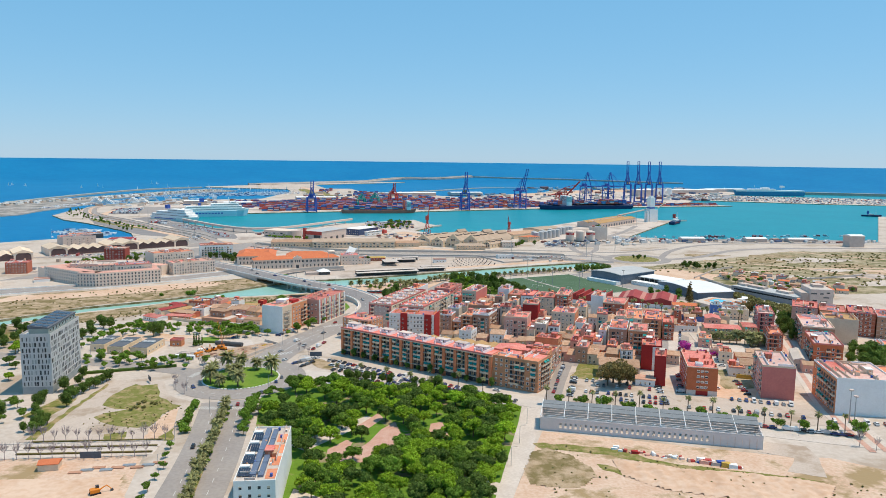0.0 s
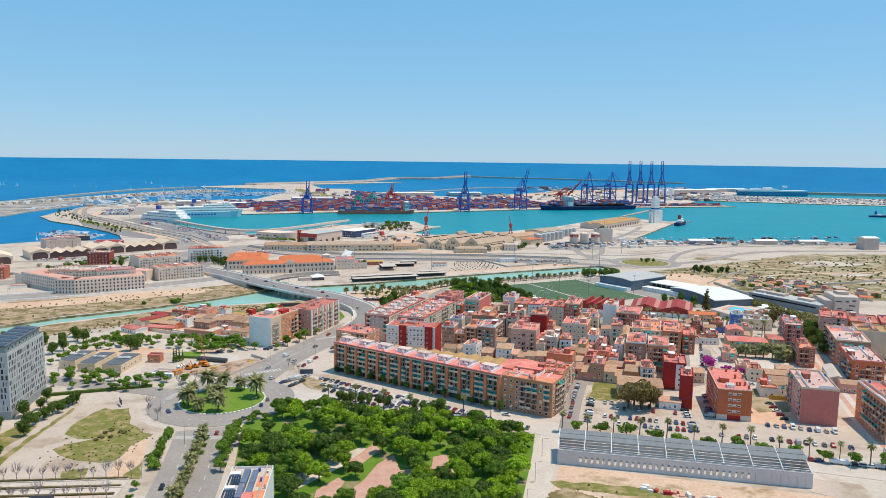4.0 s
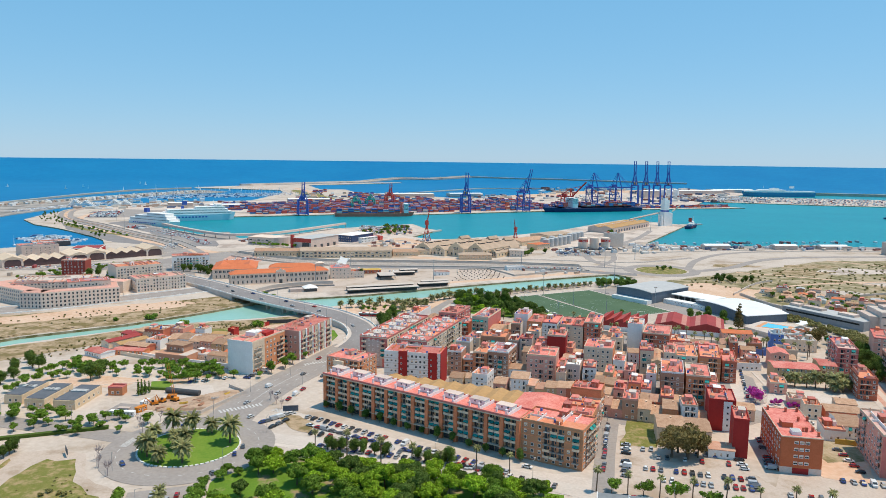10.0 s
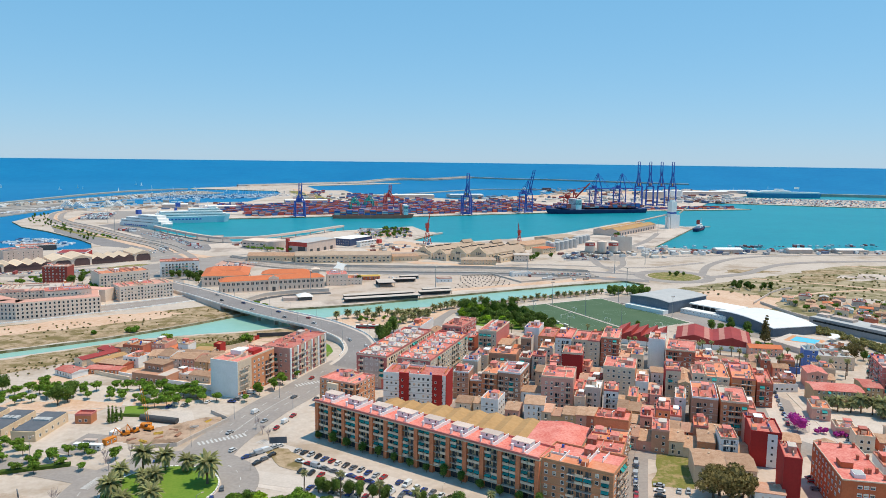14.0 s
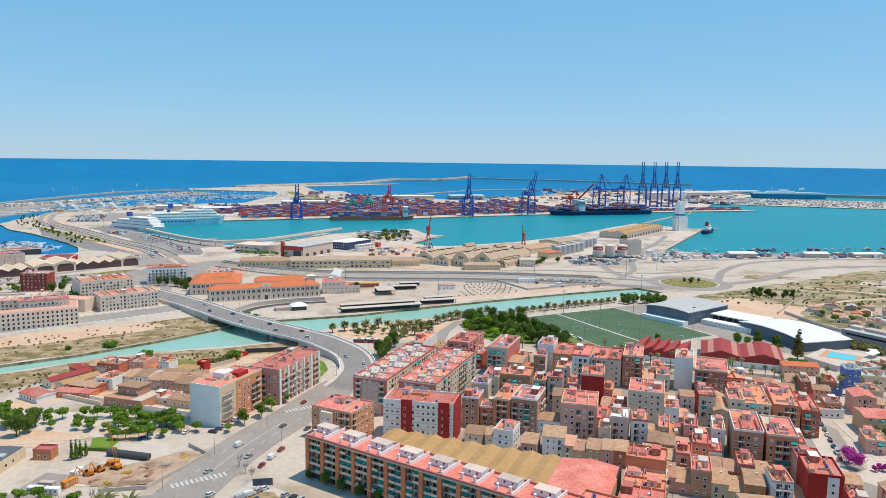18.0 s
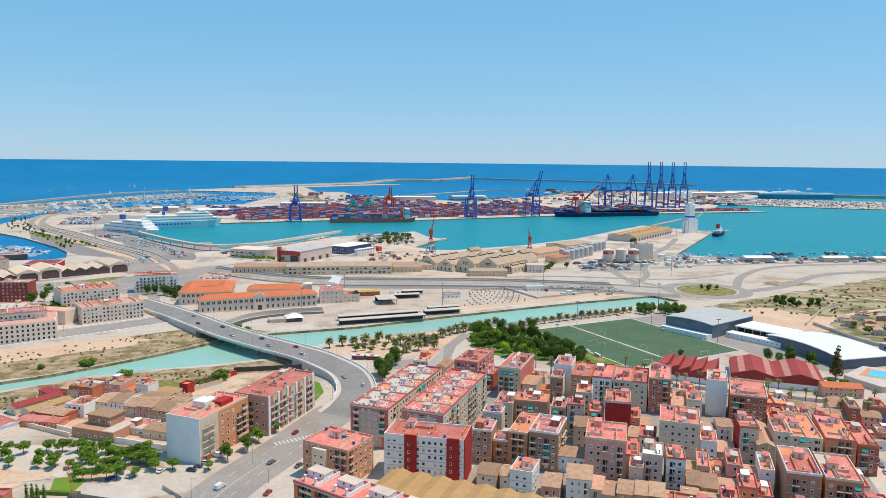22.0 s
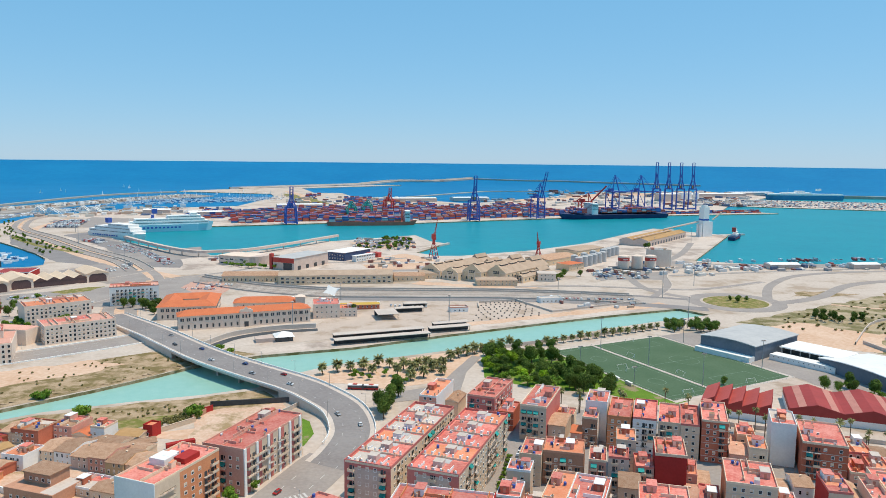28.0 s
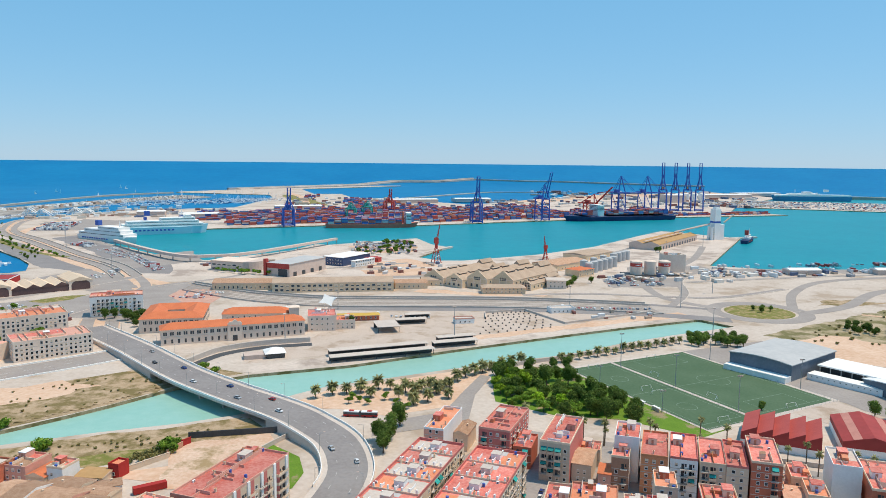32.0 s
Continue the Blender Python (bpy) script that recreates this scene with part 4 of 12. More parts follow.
def window_data(w, h, style):
    """A window in the plane y = 0 that looks to -y: frame, pane set back in it, sill, and a shutter let down part of the way."""
    def make(me):
        f = 0.11
        zs = h - f if style == 0 else (h * 0.55 if style == 1 else h * 0.28)
        o, i = w / 2, w / 2 - f
        vs = [(-o, 0.05, -0.06), (o, 0.05, -0.06), (o, 0.05, h), (-o, 0.05, h), (-o, -0.1, -0.06), (o, -0.1, -0.06), (o, -0.08, h), (-o, -0.08, h),
              (-i, -0.1, f), (i, -0.1, f), (i, -0.08, h - f), (-i, -0.08, h - f), (-i, -0.02, f), (i, -0.02, f), (i, -0.02, h - f), (-i, -0.02, h - f)]
        fs = [(0, 1, 5, 4), (1, 2, 6, 5), (2, 3, 7, 6), (3, 0, 4, 7), (4, 5, 9, 8), (5, 6, 10, 9), (6, 7, 11, 10), (7, 4, 8, 11), (8, 9, 13, 12), (9, 10, 14, 13), (10, 11, 15, 14), (11, 8, 12, 15)]
        ms = [1] * 12
        if style:
            vs += [(-i, -0.02, zs), (i, -0.02, zs)]
            fs += [(12, 13, 17, 16), (16, 17, 14, 15)]
            ms += [0, 2]
        else:
            fs.append((12, 13, 14, 15))
            ms.append(0)
        me.raw(vs, fs, ms)
    return shared(("window", w, h, style), make, [M_GLASS, M_WHITE, M_CREAM])


def balcony_data(w, style):
    """A slab with a parapet or railing; some have an awning."""
    def make(me):
        me.box(-w / 2, -1.1, -0.15, w / 2, 0, 0.05, 0)
        if style in (0, 2):
            me.box(-w / 2, -1.1, 0.05, w / 2, -1.0, 1.0, 1)
            me.box(-w / 2, -1.0, 0.05, -w / 2 + 0.08, 0, 1.0, 1)
            me.box(w / 2 - 0.08, -1.0, 0.05, w / 2, 0, 1.0, 1)
        else:
            me.box(-w / 2, -1.1, 0.95, w / 2, -1.04, 1.02, 2)
            k = int(w / 0.35)
            for i in range(k + 1):
                x = -w / 2 + i * (w - 0.05) / k
                me.box(x, -1.09, 0.05, x + 0.05, -1.05, 0.95, 2)
        me.box(-w * 0.36, -0.05, 0.05, w * 0.06, 0.03, 2.15, 3)
        me.box(w * 0.16, -0.05, 0.9, w * 0.38, 0.03, 2.1, 3)
        if style == 2:
            me.raw([(-w / 2 + 0.1, -0.02, 2.6), (w / 2 - 0.1, -0.02, 2.6), (w / 2 - 0.1, -1.25, 1.55), (-w / 2 + 0.1, -1.25, 1.55),
                    (-w / 2 + 0.1, -0.02, 2.52), (w / 2 - 0.1, -0.02, 2.52), (w / 2 - 0.1, -1.22, 1.48), (-w / 2 + 0.1, -1.22, 1.48)],
                   [(0, 3, 2, 1), (4, 5, 6, 7), (0, 1, 5, 4), (2, 3, 7, 6), (1, 2, 6, 5), (3, 0, 4, 7)], 4)
    return shared(("balcony", w, style), make, [M_CONC, M_CREAM, M_DARK, M_GLASS, M_AWN])




def on_side(w, d, side, s, z):
    """The pose of a thing on a side of a w x d block, s metres along it from its middle."""
    if side == "f":
        return pose(s, -d / 2, z)
    if side == "b":
        return pose(-s, d / 2, z, 0, 0, 180)
    if side == "l":
        return pose(-w / 2, -s, z, 0, 0, -90)
    return pose(w / 2, s, z, 0, 0, 90)


def openings(ob, w, d, side, floors, pitch, first=1.0, storey=3.1, ww=1.3, wh=1.5, balconies=0.0, ground=True, bw=2.6, skip=0.05, styles=(0, 1, 1, 1, 2)):
    span = w if side in "fb" else d
    n = max(1, int((span - 0.8) / pitch))
    kinds = [rng.random() for _ in range(n)]
    at = ob.matrix_basis.translation
    rows = Mesh() if at.y > 415 or at.x > 180 else None   # far off: the windows of a side are one part
    for k in range(floors):
        z = first + k * storey
        if k == 0 and not ground:
            continue
        for i in range(n):
            if rng.random() < skip:
                continue
            s = (i - (n - 1) / 2) * pitch
            if k > 0 and kinds[i] < balconies:
                part("balcony", balcony_data(bw, rng.choice(styles)), None, ob, m=on_side(w, d, side, s, z - 0.85))
            else:
                style = rng.choice((0, 0, 1, 2))
                data = window_data(ww, wh, style)
                if rows:
                    rows.put(RAW["window", ww, wh, style], on_side(w, d, side, s, z))
                else:
                    part("window", data, None, ob, m=on_side(w, d, side, s, z))
    if rows and rows.v:
        tagged(part("window_row", rows, [M_GLASS, M_WHITE, M_CREAM], ob), kind="stuff")


def roof_clutter(ob, w, d, h, n, stair=True):
    """Stair heads, chimneys, cooling units, tanks and aerials on a flat roof."""
    if stair and w > 5 and d > 7:
        sw, sd = min(3.4, w * 0.45), min(4.2, d * 0.35)
        x, y = rng.uniform(-w / 2 + sw / 2 + 0.5, w / 2 - sw / 2 - 0.5), rng.uniform(-d * 0.1, d / 2 - sd / 2 - 0.6)
        me = Mesh()
        me.box(x - sw / 2, y - sd / 2, h, x + sw / 2, y + sd / 2, h + 2.6, 0)
        me.box(x - sw / 2 - 0.15, y - sd / 2 - 0.15, h + 2.6, x + sw / 2 + 0.15, y + sd / 2 + 0.15, h + 2.8, 1)
        me.box(x - 0.45, y - sd / 2 - 0.05, h, x + 0.45, y - sd / 2 + 0.02, h + 2.05, 2)
        part("stair_head", me, [rng.choice((M_WHITE, M_PINK, M_GREYW, M_CREAM, M_BRICK)), rng.choice((M_TERR, M_TERR, M_CONC, M_WHITE)), M_BROWN], ob, "small rendered stair house on the roof")
    for _ in range(n):
        x, y = rng.uniform(-w / 2 + 0.7, w / 2 - 0.7), rng.uniform(-d / 2 + 0.7, d / 2 - 0.7)
        k = rng.random()
        if k < 0.45:
            part("chimney", shared("chimney", lambda q: (q.box(-0.3, -0.3, 0, 0.3, 0.3, 1.3, 0), q.box(-0.4, -0.4, 1.3, 0.4, 0.4, 1.45, 0), q.box(-0.22, -0.22, 1.45, 0.22, 0.22, 1.7, 1)), [M_CREAM, M_OBRICK]), None, ob, m=pose(x, y, h))
        elif k < 0.7:
            part("cooling_unit", shared("cooling_unit", lambda q: (q.box(-0.5, -0.25, 0.1, 0.5, 0.25, 0.85, 0), q.tube((0, -0.27, 0.48), (0, -0.24, 0.48), 0.28, n=10, m=1), q.box(-0.5, -0.3, 0, -0.4, 0.3, 0.1, 1), q.box(0.4, -0.3, 0, 0.5, 0.3, 0.1, 1)), [M_WHITE, M_DARK]), None, ob, m=pose(x, y, h, 0, 0, rng.choice((0, 90))))
        elif k < 0.74:
            part("roof_aerial", shared("roof_aerial", lambda q: (q.tube((0, 0, 0), (0, 0, 3), 0.04, n=4), q.box(-0.5, -0.02, 2.6, 0.5, 0.02, 2.66), q.box(-0.35, -0.02, 2.2, 0.35, 0.02, 2.26)), [M_STEEL]), None, ob, m=pose(x, y, h))
        else:
            part("water_tank", shared("water_tank", lambda q: (q.tube((0, 0, 0.2), (0, 0, 1.3), 0.55, n=10, m=0), q.tube((0, 0, 1.3), (0, 0, 1.45), 0.5, 0.2, n=10, m=0), q.box(-0.5, -0.5, 0, 0.5, 0.5, 0.2, 1)), [rng.choice((M_WHITE, M_BLUE)), M_CONC]), None, ob, m=pose(x, y, h))


def terrace_detail(ob, w, d, h):
    """Low walls that divide a roof terrace, small lean-to sheds and a patch of other tiles."""
    if rng.random() < 0.6:
        a = rng.uniform(0.25, 0.6) * d
        me = Mesh()
        me.box(-w / 2 + 0.3, d / 2 - 0.3 - a, h, w / 2 - 0.3 if rng.random() < 0.5 else rng.uniform(-0.1, 0.3) * w, d / 2 - 0.3, h + 0.04)
        part("terrace", me, [rng.choice((M_ORTERR, M_TERR, M_TERR, M_CONC))], ob)
    me = Mesh()
    for _ in range(max(1, int(w / 6))):
        x = rng.uniform(-w / 2 + 1, w / 2 - 1)
        y0, y1 = (-d / 2 + 0.3, rng.uniform(-0.1, 0.45) * d) if rng.random() < 0.5 else (rng.uniform(-0.45, 0.1) * d, d / 2 - 0.3)
        me.box(x - 0.1, y0, h, x + 0.1, y1, h + rng.uniform(0.8, 1.7))
    for _ in range(max(1, int(d / 9))):
        y = rng.uniform(-d / 2 + 1, d / 2 - 1)
        x0 = rng.uniform(-w / 2 + 0.3, 0)
        me.box(x0, y - 0.1, h, x0 + rng.uniform(0.25, 0.5) * w, y + 0.1, h + rng.uniform(0.8, 1.5))
    tagged(part("terrace_wall", me, [rng.choice((M_WHITE, M_PINK, M_CREAM, M_GREYW, M_OBRICK))], ob), kind="stuff")
    me = Mesh()
    for _ in range(1):
        sw, sd, sh = rng.uniform(1.2, 2.4), rng.uniform(1.2, 2.6), rng.uniform(1.6, 2.3)
        x, y = rng.uniform(-w / 2 + 1.5, w / 2 - 1.5), rng.uniform(-d / 2 + 1.6, d / 2 - 1.6)
        me.raw([(x - sw / 2, y - sd / 2, h), (x + sw / 2, y - sd / 2, h), (x + sw / 2, y + sd / 2, h), (x - sw / 2, y + sd / 2, h), (x - sw / 2, y - sd / 2, h + sh), (x + sw / 2, y - sd / 2, h + sh), (x + sw / 2, y + sd / 2, h + sh + 0.5), (x - sw / 2, y + sd / 2, h + sh + 0.5)], [(0, 1, 5, 4), (1, 2, 6, 5), (2, 3, 7, 6), (3, 0, 4, 7), (4, 5, 6, 7)], [0, 0, 0, 0, 1])
    part("roof_shed", me, [rng.choice((M_WHITE, M_CREAM, M_OBRICK)), rng.choice((M_TERR, M_ORTERR, M_CONC, M_TILE))], ob)


def flat_house(x, y, w, d, rot, h, wall, roof=None, label="", sides="f", balconies=0.35, pitch=2.9, ww=1.3, wh=1.5, parapet=0.9, side_wall=None, clutter=4, name="house", category="apartment house", group="town houses", band=True, stair=True, storey=3.1, bw=2.6):
    """A terraced house with a flat tiled roof behind a parapet."""
    roof = roof or M_TERR
    ob = thing(name, pose(x, y, 0, 0, 0, rot), label, category, group)
    me = Mesh()
    me.raw([(-w / 2, -d / 2, 0), (w / 2, -d / 2, 0), (w / 2, d / 2, 0), (-w / 2, d / 2, 0), (-w / 2, -d / 2, h), (w / 2, -d / 2, h), (w / 2, d / 2, h), (-w / 2, d / 2, h)],
           [(0, 1, 5, 4), (2, 3, 7, 6), (1, 2, 6, 5), (3, 0, 4, 7), (0, 3, 2, 1), (4, 5, 6, 7)], [0, 0, 1, 1, 1, 1])
    floors = max(1, int((h + 0.6) / storey))
    body = part("wall", me, [wall, side_wall or wall], ob)
    if band and "f" in sides:
        bm_ = Mesh()
        for k in range(1, floors):
            bm_.box(-w / 2, -d / 2 - 0.06, k * storey - 0.12, w / 2, -d / 2, k * storey + 0.12)
        if bm_.v:
            tagged(part("string_course", bm_, [M_CONC], ob), kind="stuff")
    p = 0.22
    rm = Mesh()
    rm.box(-w / 2 + p, -d / 2 + p, h, w / 2 - p, d / 2 - p, h + 0.06)
    part("roof", rm, [roof], ob)
    pm = Mesh()
    a_, b_, c_, e_ = w / 2 + 0.03, d / 2 + 0.03, w / 2 - p, d / 2 - p
    ring = [[(-x, -y, z), (x, -y, z), (x, y, z), (-x, y, z)] for x, y, z in ((a_, b_, h - 0.05), (a_, b_, h + parapet), (c_, e_, h + parapet), (c_, e_, h))]
    pm.raw(sum(ring, []), [(4 * r + i, 4 * r + (i + 1) % 4, 4 * r + 4 + (i + 1) % 4, 4 * r + 4 + i) for r in range(3) for i in range(4)])
    part("parapet", pm, [rng.choice((M_WHITE, wall, wall, M_ROSE, M_PINK, M_CREAM))], ob)
    for s in sides:
        openings(ob, w, d, s, floors, pitch, ww=ww, wh=wh, balconies=balconies, storey=storey, bw=bw)
    if clutter:
        terrace_detail(ob, w, d, h + 0.06)
        roof_clutter(ob, w, d, h + 0.06, clutter, stair)
    return ob


def tile_house(x, y, w, d, rot, h, wall, label="", roof=None, along=None, rise=1.6, sides="f", pitch=2.6, name="house", category="house", group="tiled houses"):
    """A low old house under a pitched tile roof."""
    ob = thing(name, pose(x, y, 0, 0, 0, rot), label, category, group)
    along = along or ("x" if w >= d else "y")
    me = Mesh()
    me.box(-w / 2, -d / 2, 0, w / 2, d / 2, h)
    part("wall", me, [wall], ob)
    rm = Mesh()
    rm.gable(-w / 2, -d / 2, w / 2, d / 2, h, h + rise, 0, 0.3, along, 1)
    part("roof", rm, [roof or M_TILE, wall], ob)
    fl = max(1, int((h + 0.5) / 3))
    for s in sides:
        openings(ob, w, d, s, fl, pitch, storey=3.0, ww=1.0, wh=1.7, balconies=0.15, bw=1.6)
    if rng.random() < 0.6:
        part("chimney", shared("chimney_low", lambda q: (q.box(-0.3, -0.3, -0.8, 0.3, 0.3, 1.0, 0), q.box(-0.38, -0.38, 1.0, 0.38, 0.38, 1.12, 0)), [M_CREAM]), None, ob, m=pose(rng.uniform(-w / 4, w / 4), 0.4, h + rise * 0.8))
    return ob


# ---- the long apartment block beside the park ----
def long_block():
    L, D, H = 110.6, 12.0, 18.3
    ob = thing("apartment_block", pose(15.2, 365, 0, 0, 0, -38.5),
               "long brick apartment block with red roof terraces and green awnings", "apartment block")
    me = Mesh()
    me.box(-L / 2, -D / 2 + 1.2, 0, L / 2, D / 2, H, 0)
    me.box(-L / 2, -D / 2 - 0.2, 3.35, L / 2, -D / 2 + 1.2, 3.65, 1)
    me.box(-L / 2, -D / 2 - 0.25, H - 0.6, L / 2, -D / 2 + 1.2, H, 1)
    part("wall", me, [M_OCHREW, M_CREAM], ob)
    bays = 14
    bl = (L - 1) / bays
    pier = shared("brick_pier", lambda q: q.box(-0.85, -1.35, 0, 0.85, 0, H - 0.6), [mat("block_brick", (0.78, 0.27, 0.125), (0.66, 0.20, 0.09), 0.25, 0.9)])
    for i in range(bays + 1):
        part("brick_pier", pier, None, ob, m=pose(-L / 2 + 1 + i * (L - 2) / bays, -D / 2 + 1.2, 0))
    half = (bl - 2) / 2
    for i in range(bays):
        for j in (0, 1):
            cx = -L / 2 + 1 + i * (L - 2) / bays + 1 + half * (j + 0.5)
            for k in range(5):
                st = rng.choice((0, 1, 1, 2, 2)) if 4 < i else rng.choice((0, 0, 1, 1, 2))
                part("balcony", balcony_data(round(half - 0.25, 2), st), None, ob, m=pose(cx, -D / 2 + 1.2, 3.75 + k * 2.85))
            part("shopfront", shared("shopfront", lambda q: (q.box(-half / 2 + 0.1, -0.08, 0.2, half / 2 - 0.1, 0.03, 3.2, 0), q.box(-half / 2 + 0.1, -0.5, 3.2, half / 2 - 0.1, 0.03, 3.45, 1)), [M_GLASS, M_AWN]), None, ob, m=pose(cx, -D / 2 + 1.2, 0))
    rm = Mesh()
    rm.box(-L / 2 + 0.3, -D / 2 + 0.3, H, L / 2 - 0.3, D / 2 - 0.3, H + 0.06)
    part("roof", rm, [M_TERR], ob)
    pm = Mesh()
    pm.box(-L / 2, -D / 2 - 0.3, H, L / 2, -D / 2 + 0.3, H + 0.9)
    pm.box(-L / 2, D / 2 - 0.3, H, L / 2, D / 2, H + 0.9)
    part("parapet", pm, [M_ROSE], ob)
    for i in range(8):
        x = -L / 2 + 5 + i * (L - 10) / 7.4
        hm = Mesh()
        hm.box(x - 4.4, -0.5, H + 0.06, x + 3.4, 3.6, H + 2.5, 0)
        hm.box(x - 4.55, -0.65, H + 2.5, x + 3.55, 3.75, H + 2.65, 1)
        head = part("stair_head", hm, [M_WHITE, M_GREYW], ob, "white rendered stair house with pale top")
        for s in (-1.5, 1.5):
            part("window", window_data(0.9, 1.1, 0), None, head, m=pose(x + s, -0.5, H + 1.2))
        wm = Mesh()
        wm.box(x + 4.2, -D / 2 + 0.3, H + 0.06, x + 4.5, D / 2 - 0.3, H + 1.6)
        part("party_wall", wm, [M_WHITE], ob)
        for s in (-2.2, 2.6):
            part("chimney", shared("chimney_tall", lambda q: (q.box(-0.35, -0.35, 0, 0.35, 0.35, 2.2, 0), q.box(-0.45, -0.45, 2.2, 0.45, 0.45, 2.35, 0)), [M_WHITE]), None, ob, m=pose(x + s, -3.6, H + 0.06))
    return ob


long_block()


def corner_block():
    """The brown brick end of the long block, turned to the side street."""
    ob = flat_house(75.8, 330.6, 28, 16, -34, 17.8, M_CORNER, M_ORTERR, "brown brick corner apartment block with recessed balconies", "", clutter=10, name="apartment_block", category="apartment block")
    bm_ = Mesh()
    for k in range(1, 7):
        bm_.box(-14.08, -8.08, 2.9 * k - 0.2, 14.08, 8.08, 2.9 * k + 0.1)
    tagged(part("floor_band", bm_, [M_OBRICK], ob), kind="stuff")
    openings(ob, 28, 16, "f", 6, 3.2, balconies=0.5, storey=2.9, bw=2.9)
    openings(ob, 28, 16, "r", 6, 3.0, balconies=0.5, storey=2.9, bw=2.6)
    return ob


corner_block()
for i, (u, w) in enumerate(((24, 11), (35, 11), (46, 11), (57, 11))):
    flat_house(77.2 + 0.45 * u, 319.2 + 0.89 * u, 15, w, -25, 17 - (i % 3) * 2.2, (M_OBRICK, M_BROWN, M_PINK)[i % 3], M_TERR if i != 2 else M_ORTERR, "brick side-street apartment house with balconies", "r", 0.6, 3.0)
def workshop(x, y, w, d, rot, h, rise, n, roof, label):
    """A low hall filling the yard of the block, under a row of shallow ridges."""
    hall = thing("workshop_hall", pose(x, y, 0, 0, 0, rot), label, "hall")
    me = Mesh()
    me.box(-w / 2, -d / 2, 0, w / 2, d / 2, h)
    part("wall", me, [M_CREAM], hall)
    for i in range(n):
        a, b = -w / 2 + i * w / n, -w / 2 + (i + 1) * w / n
        me = Mesh()
        me.gable(a, -d / 2, b, d / 2, h, h + rise, 0, 0.0, "y", 0)
        part("roof", me, [roof], hall)


workshop(27, 387, 80, 36, -27, 7, 1.4, 9, M_OCHRE, "long workshop hall with rippled ochre sheet roofs")
workshop(76, 368, 24, 30, -27, 8, 1.5, 1, M_TERR, "workshop hall under a faded red sheet roof")


# ---- apartment blocks near the bridge ----
def white_block():
    ob = flat_house(-85.5, 457, 17.5, 29, -26, 20, M_OBRICK, M_TERR, "apartment block with blank white gable and brick balcony front", "", clutter=6, side_wall=M_OBRICK, name="apartment_block", category="apartment block", band=False)
    gm = Mesh()
    gm.box(-8.9, -14.75, 0, 8.9, -14.5, 20.9)
    part("gable_wall", gm, [M_WHITE], ob, "blank white painted gable wall")
    pm = Mesh()
    pm.box(8.75, -14.5, 3.2, 8.95, -4.2, 20.4)
    part("render_panel", pm, [M_CREAM], ob, "cream rendered corner bay")
    openings(ob, 17.5, 29, "r", 6, 3.3, balconies=0.8, bw=3.2, styles=(1, 0, 0))
    hm = Mesh()
    hm.box(-6, -3, 20, 1, 3, 22.8, 0)
    hm.box(1, 1, 20, 6, 8, 22.2, 1)
    part("stair_head", hm, [M_WHITE, M_REDP], ob)


def pink_block():
    ob = flat_house(-60.5, 486.5, 19, 37, -24.5, 19, M_PINK, M_TERR, "apartment block in pale red render with white balcony bands", "", clutter=12, name="apartment_block", category="apartment block", side_wall=M_CREAM)
    for k in range(5):
        pm = Mesh()
        pm.box(9.5, -16.6 + k * 6.9, 0.3, 9.62, -14.9 + k * 6.9, 19)
        part("red_pier", pm, [M_ROSE], ob)
    openings(ob, 19, 37, "r", 5, 3.1, balconies=0.8, bw=3.0, storey=3.4, styles=(1, 0, 0))
    openings(ob, 19, 37, "f", 5, 3.4, balconies=0.3, storey=3.4)
    for k in range(6):
        pm = Mesh()
        pm.box(9.5, -18.5 + k * 6.9, 0, 10.0, -17.3 + k * 6.9, 19.6)
        part("white_pier", pm, [M_WHITE], ob)


